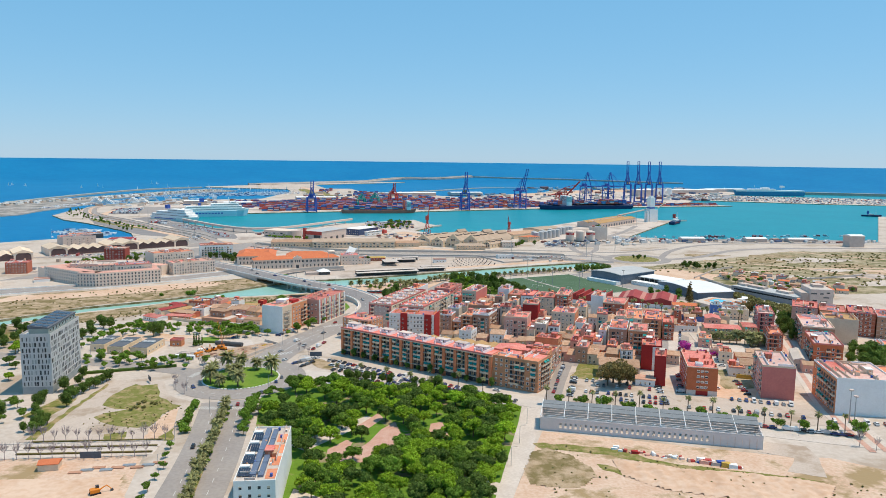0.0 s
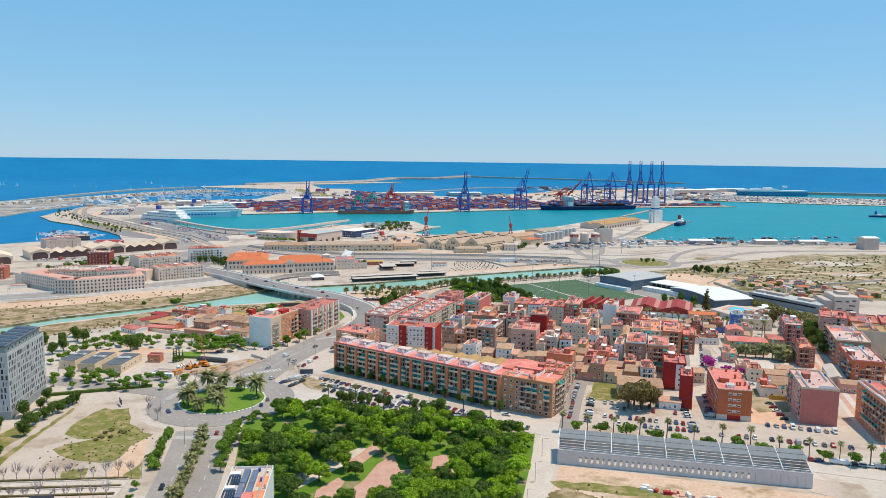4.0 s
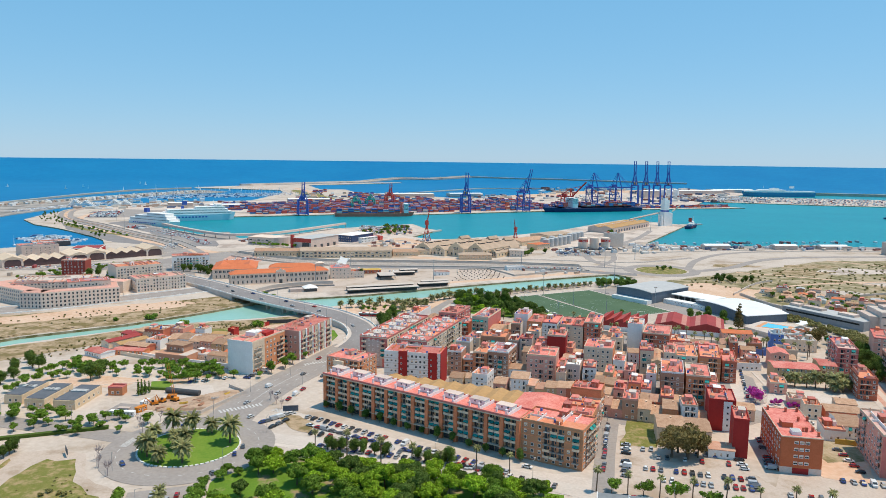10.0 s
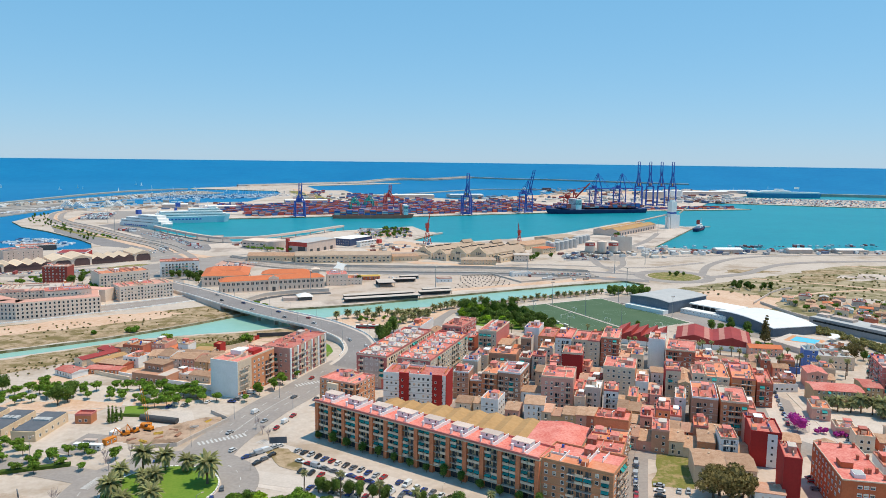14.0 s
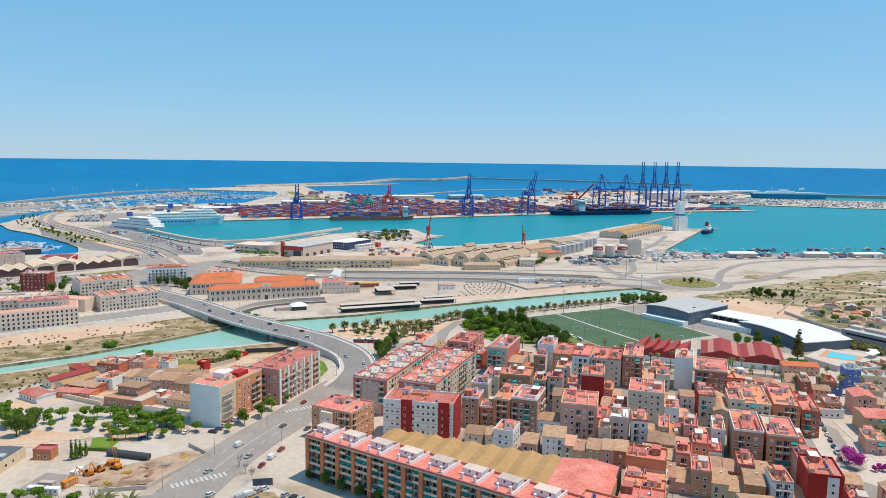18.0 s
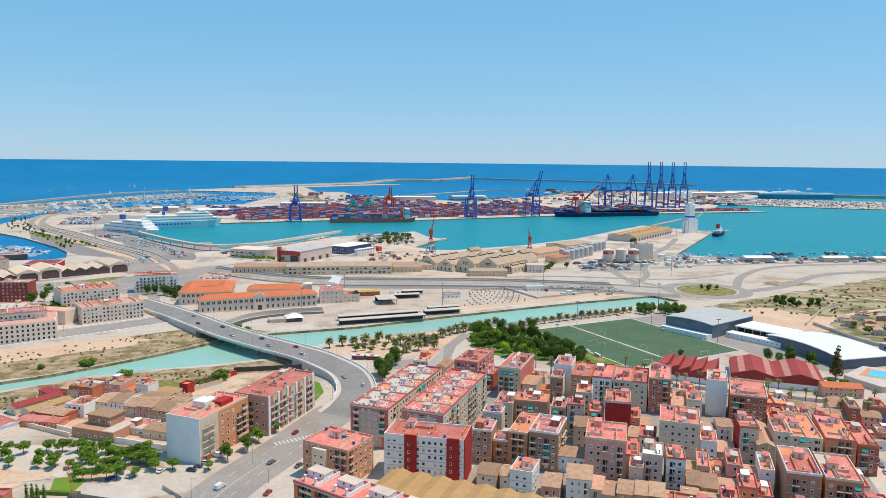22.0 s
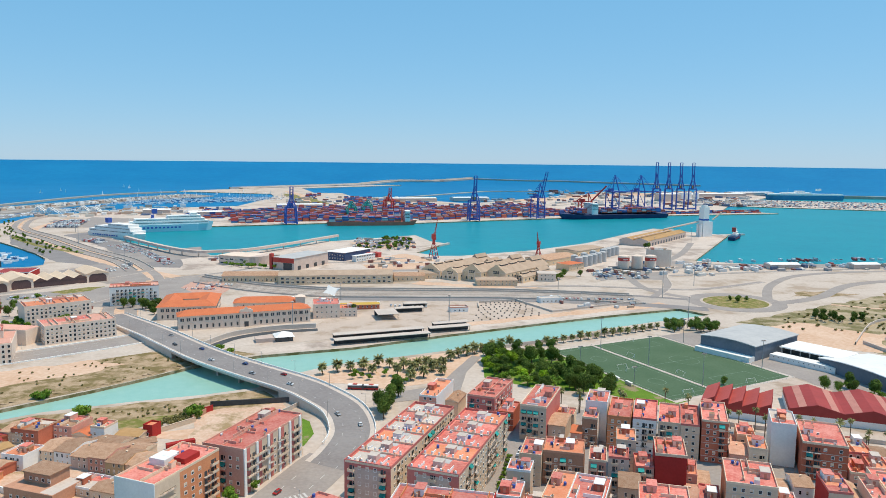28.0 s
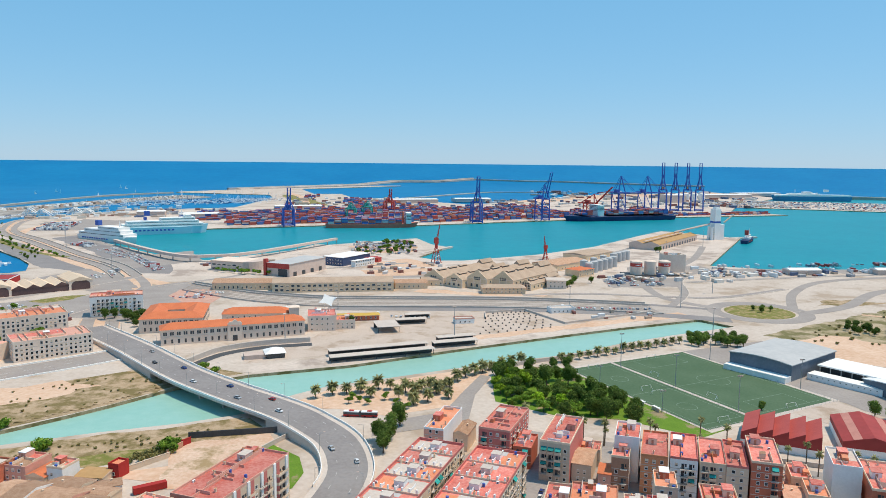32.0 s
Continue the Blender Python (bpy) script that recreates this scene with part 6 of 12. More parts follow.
# ---- low buildings towards the scrubland ----
works_building()
works_tower()
vill = random.Random(5)
HAMLET = [(366, 634), (392, 657), (440, 656), (480, 604), (492, 570), (430, 545), (404, 562), (386, 596)]
spots = []
for i in range(900):
    x, y = vill.uniform(360, 495), vill.uniform(545, 660)
    c = False
    for (x0, y0), (x1, y1) in zip(HAMLET, HAMLET[1:] + HAMLET[:1]):
        if (y0 > y) != (y1 > y) and x < (x1 - x0) * (y - y0) / (y1 - y0) + x0:
            c = not c
    if not c or any(math.dist((x, y), q) < 12.5 for q in spots) or len(spots) > 42:
        continue
    spots.append((x, y))
    if vill.random() < 0.65:
        tile_house(x, y, vill.uniform(7, 11), vill.uniform(6, 9), vill.choice((-30, -35, 60)), vill.uniform(2.8, 4.6), vill.choice((M_CREAM, M_WHITE, M_BROWN, M_GREYW)), "low house of the market-garden hamlet with a tiled roof", vill.choice((M_TILE, M_TILE, M_TILE2, M_TILE2, M_GREYROOF, M_NEWTILE)), None, 1.1, "f")
    else:
        flat_house(x, y, vill.uniform(7, 11), vill.uniform(7, 10), vill.choice((-30, -35)), vill.uniform(3, 5), vill.choice((M_WHITE, M_GREYW, M_CREAM, M_BRICK)), vill.choice((M_CONC, M_CONC, M_GREYROOF, M_TERR)), "low flat-roofed house of the hamlet", "f", 0.0, clutter=1, band=False)
strip("hamlet_wall", smooth_line([(353, 642), (357, 597), (372, 556)], 8), 0.8, 2.6, M_CONC, "long grey-brown wall beside the hamlet", "wall", 2.7)

# ---- low houses between the canal and the school ----
def ruin():
    ob = thing("villa", pose(-140, 474, 0, 0, 0, -23), "disused brown brick villa with a flat tiled roof", "villa")
    me = Mesh()
    me.box(-12, -7, 0, 12, 6, 5)
    part("wall", me, [M_BROWN], ob)
    me = Mesh()
    me.box(-8, -2, 5, 5, 6, 9.5)
    up = part("upper_storey", me, [M_BROWN], ob)
    me = Mesh()
    me.box(-8.6, -2.6, 9.5, 5.6, 6.6, 9.9)
    part("roof", me, [M_TILE], up)
    me = Mesh()
    me.box(5.4, -6.6, 5, 11.6, 5.6, 5.06)
    part("terrace", me, [M_CONC], ob)
    openings(ob, 24, 14, "f", 1, 3.4, storey=3.6)
    openings(up, 13, 4, "f", 1, 3.0, first=6.4)


ruin()
for i in range(5):
    tile_house(-151 + i * 8.6, 505 - i * 3.2, 8.7, 13, -20, 5.5 + (i % 2), (M_CREAM, M_WHITE, M_GREYW, M_PINK, M_OCHREW)[i], "terraced old house with a pitched tile roof by the canal", M_TILE, "x", 1.8)
tile_house(-111, 491, 8, 12, -22, 5, M_CREAM, "old house with a long sloping tile roof", M_TILE, "x", 2)
tile_house(-104, 484, 9, 10, -22, 6, M_OBRICK, "small brick house behind the white wall", M_TILE, "x")
tile_house(-106, 474, 7, 6, -22, 4, M_OBRICK, "small brick outhouse with orange roof", M_NEWTILE, "x")
flat_house(-171, 523, 15, 12, -18, 6.5, M_BRICK, M_TILE, "brown brick house with a walled terrace", "f", 0.0, band=False)
flat_house(-157, 527, 12, 12, -18, 6, M_PINK, M_TILE, "brick house by the canal", "f", 0.0, band=False)
tile_house(-146, 522, 9, 11, -18, 4, M_CREAM, "low house with orange tiled roof", M_NEWTILE, "y")
flat_house(-163, 499, 11, 10, -18, 6, M_WHITE, M_ORTERR, "white house with an orange roof terrace", "f", 0.1, band=False)
flat_house(-138.5, 520, 7.5, 8, -18, 7.5, M_WHITE, M_CONC, "small white house with a pink lower floor", "f", 0.0, band=False)
tile_house(-126, 520, 12, 8, -10, 3.2, M_CREAM, "low shed with an ochre sheet roof", M_OCHRE, "x", 0.8)
tile_house(-118, 511, 12, 6, 22, 3, M_WHITE, "long low white shed beside a dirt track", M_TILE, "x", 0.8)
tile_house(-131, 508, 15, 13, -16, 4.2, M_CREAM, "long low house under a broad tile roof", M_TILE, "x", 1.8)
tile_house(-117, 501, 13, 12, -16, 4.2, M_CREAM, "low house under a broad worn tile roof", M_TILE, "x", 1.8)
tile_house(-178, 526, 12, 14, -18, 5, M_CREAM, "old house with a brown tile roof near the canal", M_TILE, "x", 1.6)
tile_house(-176, 486, 22, 7, -12, 3, M_OBRICK, "low brick shed with white and red roof sheets", M_TERR, "x", 0.8)
tile_house(-190, 522, 14, 8, -40, 3.5, M_BRICK, "low shed with a bright red sheet roof", M_REDSHEET, "x", 1.0)
tile_house(-112, 470, 14, 8, -22, 4, M_CREAM, "low brick outbuilding with patched roof", M_TILE, "x", 1.2)
flat_house(-124, 476, 13, 10, -22, 3.2, M_CREAM, M_CONC, "low yard building with a pale flat roof", "f", 0.0, band=False)
tile_house(-192, 508, 8, 22, -35, 4, M_CREAM, "low workshop with a bright red roof", M_REDSHEET, "y", 1.2)
tile_house(-183, 503, 8, 20, -35, 3.6, M_CREAM, "low workshop with a sandy roof", M_OCHRE, "y", 1.2)
tile_house(-173, 493, 18, 8, -22, 4, M_BRICK, "low brick shed with patchy tile roof", M_TILE, "x", 1.2)
tile_house(-195, 483, 16, 9, -35, 3.4, M_WHITE, "low shed with white and red sheets on the roof", M_TERR, "x", 1.0)
flat_house(-118, 523.5, 5.2, 5.2, -22, 5.5, M_REDP, M_ORTERR, "small red rendered house", "f", 0.0, band=False, clutter=0)
wm = Mesh()
wm.box(-17, -0.25, 0, 17, 0.25, 3)
tagged(part("garden_wall", wm, [M_WHITE], m=pose(-115, 458, 0, 0, 0, -23)), "white rendered garden wall with black letters", "wall", kind="structure")
wm = Mesh()
wm.box(-16, -0.25, 0, 16, 0.25, 2.4)
tagged(part("garden_wall", wm, [M_CREAM], m=pose(-170, 478, 0, 0, 0, -30)), "pale garden wall", "wall", kind="structure")
cm = Mesh()
cm.box(-6, -1.2, 0.3, 6, 1.2, 2.9)
tagged(part("trailer", cm, [M_REDP], m=pose(-100, 510, 0.1, 0, 0, 28)), "red lorry trailer parked on bare earth", "trailer")

# ---- school with dark flat roofs ----
for x, y, w, d in ((-170, 406, 12, 22), (-186.5, 409, 11, 22), (-201, 414, 10, 20)):
    ob = thing("school_building", pose(x, y, 0, 0, 0, -8), "low sand-coloured school wing with dark flat roof", "school", "school wings")
    me = Mesh()
    me.box(-w / 2, -d / 2, 0, w / 2, d / 2, 5)
    part("wall", me, [M_STONE], ob)
    me = Mesh()
    me.box(-w / 2 + 0.4, -d / 2 + 0.4, 5, w / 2 - 0.4, d / 2 - 0.4, 5.25)
    part("roof", me, [M_DROOF], ob)
    for i in range(3):
        me = Mesh()
        me.box(-w / 2 + 2 + i * (w - 4) / 3, 0, 5.25, -w / 2 + 2 + i * (w - 4) / 3 + 3, 3, 5.9)
        part("skylight", me, [M_GREYROOF], ob)
    openings(ob, w, d, "f", 1, 3.2, first=1.4)
    openings(ob, w, d, "r", 1, 4.0, first=1.4)
flat_house(-153.5, 415.5, 8, 5, -5, 4.2, M_OBRICK, M_TERR, "small brick pavilion of the school", "f", 0.0, clutter=0, band=False)

# walls and a hoarding on the earth plot by the canal
for a, b, h_, m_, lb in (((-119, 523), (-104, 539), 2.4, M_CREAM, "pale rendered plot wall"), ((-104, 539), (-100.4, 547.5), 2.6, M_BROWN, "brown plot wall"), ((-100.4, 547.5), (-97.6, 551), 3.0, M_REDP, "short red painted wall"), ((-62, 541), (-53.5, 555), 2.2, M_CONC, "grey concrete block wall"), ((-156, 502), (-124, 486), 2.2, M_WHITE, "whitewashed street wall"), ((-166, 480), (-154, 473), 2.4, M_WHITE, "white rendered garden wall")):
    wm = Mesh()
    L_ = math.dist(a, b)
    wm.box(0, -0.2, 0, L_, 0.2, h_)
    wm.box(-0.1, -0.28, h_, L_ + 0.1, 0.28, h_ + 0.12)
    tagged(part("plot_wall", wm, [m_], m=pose(a[0], a[1], 0.05, 0, 0, math.degrees(math.atan2(b[1] - a[1], b[0] - a[0])))), lb, "wall", kind="structure")
# behind the twin slabs
flat_house(22, 537, 9, 25, -22, 15, M_PINK, M_ORTERR, "narrow white-sided house at the end of the slabs", "f", 0.3, side_wall=M_WHITE)
tile_house(32, 541, 8, 13, -22, 8, M_CREAM, "cream back house with a tiled roof", M_TILE, "y", 1.6)
flat_house(58, 524, 8, 14, -22, 9, M_BRICK, M_TERR, "low brick house with red terrace between taller blocks", "f", 0.3)
flat_house(87, 522, 10, 9, -22, 7, M_CREAM, M_TERR, "low cream back house with a terrace", "f", 0.0)

# low houses and yards east of the old rows
low = random.Random(17)
for x, y, w, d in ((221, 441, 9, 11), (229, 463, 10, 9), (217, 457, 8, 10), (247, 460, 9, 10), (257, 468, 9, 8), (226, 380, 9, 9), (228, 400, 9, 12), (262, 440, 9, 12), (216, 476, 12, 9), (238, 440, 8, 9), (248, 372, 10, 9), (224, 366, 8, 10), (203, 455, 9, 10), (270, 344, 12, 9)):
    if low.random() < 0.6:
        tile_house(x, y, w, d, TOWN, low.uniform(3.4, 6.5), low.choice(WALLS), "low old house with a weathered tile roof and yard", M_TILE, "x", 1.4)
    else:
        flat_house(x, y, w, d, TOWN, low.uniform(4, 8), low.choice(WALLS), low.choice((M_TERR, M_ORTERR)), "low terraced house with a small roof terrace", "f", 0.2, clutter=2, band=False)


# ---- office tower, corner building and warehouse at the start ----
M_PANEL = mat("solar_panels", (0.025, 0.035, 0.06), (0.05, 0.06, 0.09), 0.5, 0.25, spec=0.6)


def tower():
    w, d, h = 15.8, 37.0, 33.5
    ob = thing("office_tower", pose(-200.6, 348.6, 0, 0, 0, 3.3), "grey panelled tower with scattered slot windows and a set-back top", "tower block")
    me = Mesh()
    me.box(-w / 2, -d / 2, 0, w / 2, d / 2, 4.2)
    part("plinth", me, [mat("plinth_panels", (0.30, 0.33, 0.34), (0.24, 0.27, 0.28), 0.2, 0.5)], ob)
    panel = mat("tower_panels", (0.56, 0.55, 0.54), (0.47, 0.465, 0.46), 0.15, 0.6)
    band = mat("grey_green_panels", (0.36, 0.38, 0.37), (0.29, 0.31, 0.30), 0.2, 0.5)
    me = Mesh()
    me.box(-w / 2, -d / 2, 4.2, w / 2, d / 2, h)
    part("wall", me, [panel], ob)
    me = Mesh()
    me.box(-w / 2 + 4, -d / 2 + 1.5, h, w / 2 - 1.5, d / 2 - 1.5, h + 3.6)
    top = part("penthouse", me, [mat("green_grey_glass", (0.30, 0.36, 0.34), (0.24, 0.30, 0.28), 0.3, 0.3)], ob, "set-back glazed top storey")
    me = Mesh()
    me.raw([(-w / 2 + 3.6, -d / 2 + 1, h + 3.6), (w / 2 - 1, -d / 2 + 1, h + 3.6), (w / 2 - 1, d / 2 - 1, h + 3.6), (-w / 2 + 3.6, d / 2 - 1, h + 3.6), (-w / 2 + 3.6, -d / 2 + 1, h + 5.4), (w / 2 - 1, -d / 2 + 1, h + 4.2), (w / 2 - 1, d / 2 - 1, h + 4.2), (-w / 2 + 3.6, d / 2 - 1, h + 5.4)], [(3, 2, 1, 0), (4, 5, 6, 7), (0, 1, 5, 4), (1, 2, 6, 5), (2, 3, 7, 6), (3, 0, 4, 7)])
    part("roof", me, [M_DROOF], top)
    for i in range(6):
        y = -d / 2 + 2 + i * (d - 4) / 6
        for j in range(3):
            x0 = -w / 2 + 4.2 + j * (w - 6) / 3
            x1 = x0 + (w - 6) / 3 - 0.5
            z0, z1 = (h + 5.45 - 1.2 * (x + w / 2 - 3.6) / (w - 4.6) for x in (x0, x1))
            me = Mesh()
            me.raw([(x0, y, z0), (x1, y, z1), (x1, y + 3.4, z1), (x0, y + 3.4, z0), (x0, y, z0 + 0.12), (x1, y, z1 + 0.12), (x1, y + 3.4, z1 + 0.12), (x0, y + 3.4, z0 + 0.12)], [(3, 2, 1, 0), (4, 5, 6, 7), (0, 1, 5, 4), (1, 2, 6, 5), (2, 3, 7, 6), (3, 0, 4, 7)])
            part("solar_panel", me, [M_PANEL], top)
    me = Mesh()
    a_, b_ = w / 2, d / 2
    ring = [[(-x, -y, z), (x, -y, z), (x, y, z), (-x, y, z)] for x, y, z in ((a_, b_, h), (a_, b_, h + 1), (a_ - 0.3, b_ - 0.3, h + 1), (a_ - 0.3, b_ - 0.3, h))]
    me.raw(sum(ring, []), [(4 * r + i, 4 * r + (i + 1) % 4, 4 * r + 4 + (i + 1) % 4, 4 * r + 4 + i) for r in range(3) for i in range(4)])
    part("parapet", me, [panel], ob)
    slot = shared("slot_window", lambda q: (q.box(-0.5, -0.03, 0, 0.5, 0.02, 2.4, 0), q.box(-0.62, -0.09, -0.1, -0.5, 0.02, 2.5, 1), q.box(0.5, -0.09, -0.1, 0.62, 0.02, 2.5, 1), q.box(-0.62, -0.09, 2.4, 0.62, 0.02, 2.55, 1)), [M_GLASS, panel])
    narrow = shared("narrow_window", lambda q: (q.box(-0.32, -0.03, 0, 0.32, 0.02, 2.2, 0), q.box(-0.42, -0.09, -0.1, -0.32, 0.02, 2.3, 1), q.box(0.32, -0.09, -0.1, 0.42, 0.02, 2.3, 1)), [M_GLASS, panel])
    blind = shared("panel_strip", lambda q: (q.box(-0.42, -0.04, 0, 0.42, 0.02, 2.3, 0),), [band])
    odd = random.Random(17)
    for k in range(9):
        for side, span in (("f", w), ("r", d)):
            s = -span / 2 + odd.uniform(0.9, 1.6) + (k % 2) * 0.6
            while s < span / 2 - 0.8:
                part("window", odd.choice((slot, slot, narrow, narrow, blind)), None, ob, m=on_side(w, d, side, s, 4.7 + k * 3.2))
                s += odd.choice((1.35, 1.6, 2.0, 2.3))
    for i in range(9):
        part("window", window_data(1.6, 1.8, 0), None, top, m=pose(w / 2 - 1.5, -d / 2 + 4 + i * (d - 8) / 8, h + 1.0, 0, 0, 90))


tower()


def solar_house():
    w, d, h = 15, 44, 16
    ob = flat_house(-51, 224, w, d, 1, h, M_WHITE, M_CONC, "white apartment building with blue roof units and orange terraces", "f", 0.0, 3.4, clutter=14, name="apartment_building", category="apartment building", band=False)
    for i in range(4):
        y = -18 + i * 9.5
        me = Mesh()
        me.box(-2.4, y - 0.5, h + 0.1, -0.2, y + 8.6, h + 1.5)
        me.box(0.6, y - 0.5, h + 0.1, 2.6, y + 8.6, h + 1.1)
        head = part("roof_house", me, [mat("slate_blue_cladding", (0.16, 0.20, 0.28), (0.12, 0.15, 0.22), 0.3, 0.6) if i == 0 else bpy.data.materials["slate_blue_cladding"]], ob)
        for j in range(5):
            me = Mesh()
            a = -7.0 + j * 0.88
            me.raw([(a, y, h + 0.5), (a + 0.8, y, h + 0.5), (a + 0.8, y + 4, h + 1.6), (a, y + 4, h + 1.6), (a, y, h + 0.42), (a + 0.8, y, h + 0.42), (a + 0.8, y + 4, h + 1.5), (a, y + 4, h + 1.5)], [(0, 1, 2, 3), (7, 6, 5, 4), (0, 4, 5, 1), (1, 5, 6, 2), (2, 6, 7, 3), (3, 7, 4, 0)])
            part("solar_panel", me, [M_PANEL], ob)
        me = Mesh()
        me.box(3.2, y - 1.5, h + 0.07, 7.1, y + 5.5, h + 0.14)
        part("terrace", me, [M_ORTERR], ob)
        me = Mesh()
        me.box(-6.8, y + 4.6, h + 0.1, -3.4, y + 6.4, h + 1.8)
        part("roof_house", me, [M_WHITE], ob)


solar_house()


def warehouse():
    L, D, H = 103, 14, 6.6
    ob = thing("market_hall", pose(123.6 + 0.289 * 7, 258.5 + 0.957 * 7, 0, 0, 0, -16.8), "long grey rendered hall with wall slots under a solar roof", "hall")
    me = Mesh()
    n = 29
    x0, x1 = -L / 2 + 8, L / 2 - 24
    me.box(-L / 2, -D / 2, 0, x0, -D / 2 + 0.5, H)
    me.box(x1, -D / 2, 0, L / 2, -D / 2 + 0.5, H)
    me.box(x0, -D / 2, 0, x1, -D / 2 + 0.5, 1.6)
    me.box(x0, -D / 2, 4.3, x1, -D / 2 + 0.5, H)
    for i in range(n):
        a = x0 + i * (x1 - x0) / n
        me.box(a, -D / 2, 1.6, a + 1.4, -D / 2 + 0.5, 4.3)
    wall = mat("lilac_grey_render", (0.70, 0.63, 0.60), (0.62, 0.56, 0.54), 0.1, 0.9)
    part("front_wall", me, [wall], ob)
    me = Mesh()
    me.box(-L / 2, D / 2 - 0.5, 0, L / 2, D / 2, 9.4)
    part("back_wall", me, [M_WHITE], ob)
    for x in (-L / 2, L / 2 - 0.5):
        me = Mesh()
        me.raw([(x, -D / 2 + 0.5, 0), (x + 0.5, -D / 2 + 0.5, 0), (x + 0.5, D / 2 - 0.5, 0), (x, D / 2 - 0.5, 0), (x, -D / 2 + 0.5, H), (x + 0.5, -D / 2 + 0.5, H), (x + 0.5, D / 2 - 0.5, 9.4), (x, D / 2 - 0.5, 9.4)], [(0, 3, 2, 1), (4, 5, 6, 7), (0, 1, 5, 4), (1, 2, 6, 5), (2, 3, 7, 6), (3, 0, 4, 7)])
        part("end_wall", me, [wall], ob)
    k = 9
    for i in range(k):
        a, b = -L / 2 + i * L / k + 0.3, -L / 2 + (i + 1) * L / k - 0.3
        for j, (u, v) in enumerate(((0.52, 0.74), (0.76, 0.98))):
            pts = []
            for x, t in ((a, u), (b, u), (b, v), (a, v)):
                pts.append((x, -D / 2 + t * D, H + 0.6 + t * 3.0))
            me = Mesh()
            me.raw(pts + [(p[0], p[1], p[2] - 0.12) for p in pts], [(0, 1, 2, 3), (7, 6, 5, 4), (0, 4, 5, 1), (1, 5, 6, 2), (2, 6, 7, 3), (3, 7, 4, 0)])
            part("solar_panel", me, [mat("slate_roof_panel", (0.19, 0.20, 0.21), (0.25, 0.26, 0.27), 0.1, 0.85) if i + j == 0 else bpy.data.materials["slate_roof_panel"]], ob)
        me = Mesh()
        me.tube((a - 0.3, -D / 2 + 0.2, H + 0.7), (a - 0.3, D / 2, 10.2), 0.18, n=4)
        part("rafter", me, [M_WHITE], ob)
    for t in (0.14, 0.28, 0.42):
        me = Mesh()
        me.box(-L / 2 + 0.3, -D / 2 + t * D, H + 0.45 + t * 3.0, L / 2 - 0.3, -D / 2 + t * D + 0.25, H + 0.6 + t * 3.0)
        part("purlin", me, [M_GREYW], ob)
    me = Mesh()
    me.box(-L / 2 + 0.6, -D / 2 + 0.6, 0.1, L / 2 - 0.6, D / 2 - 0.6, 0.22)
    part("floor_slab", me, [M_CONC], ob)
    for j in range(2):
        me = Mesh()
        me.box(-L / 2, -D / 2 + 0.1, H + 0.4 + j * 0.6, L / 2, -D / 2 + 0.25, H + 0.5 + j * 0.6)
        part("rail", me, [M_WHITE], ob)
    for i in range(7):
        me = Mesh()
        me.box(x1 + 2 + i * 3.2, -D / 2 - 0.12, 0, x1 + 2.2 + i * 3.2, -D / 2, H - 1.5)
        part("wall_rib", me, [M_GREYW], ob)


warehouse()

# ---- bridge and its curved ramp ----
LINE = smooth_line([(-30.5, 488, 0.1), (-25, 500, 0.5), (-21, 519, 1.6), (-27, 541, 3.2), (-42, 559, 4.6), (-58, 574, 5.2), (-93, 601, 5.4), (-128, 631, 5.4), (-180, 688, 3.6), (-232, 743, 0.4), (-240, 752, 0.1)], 4)


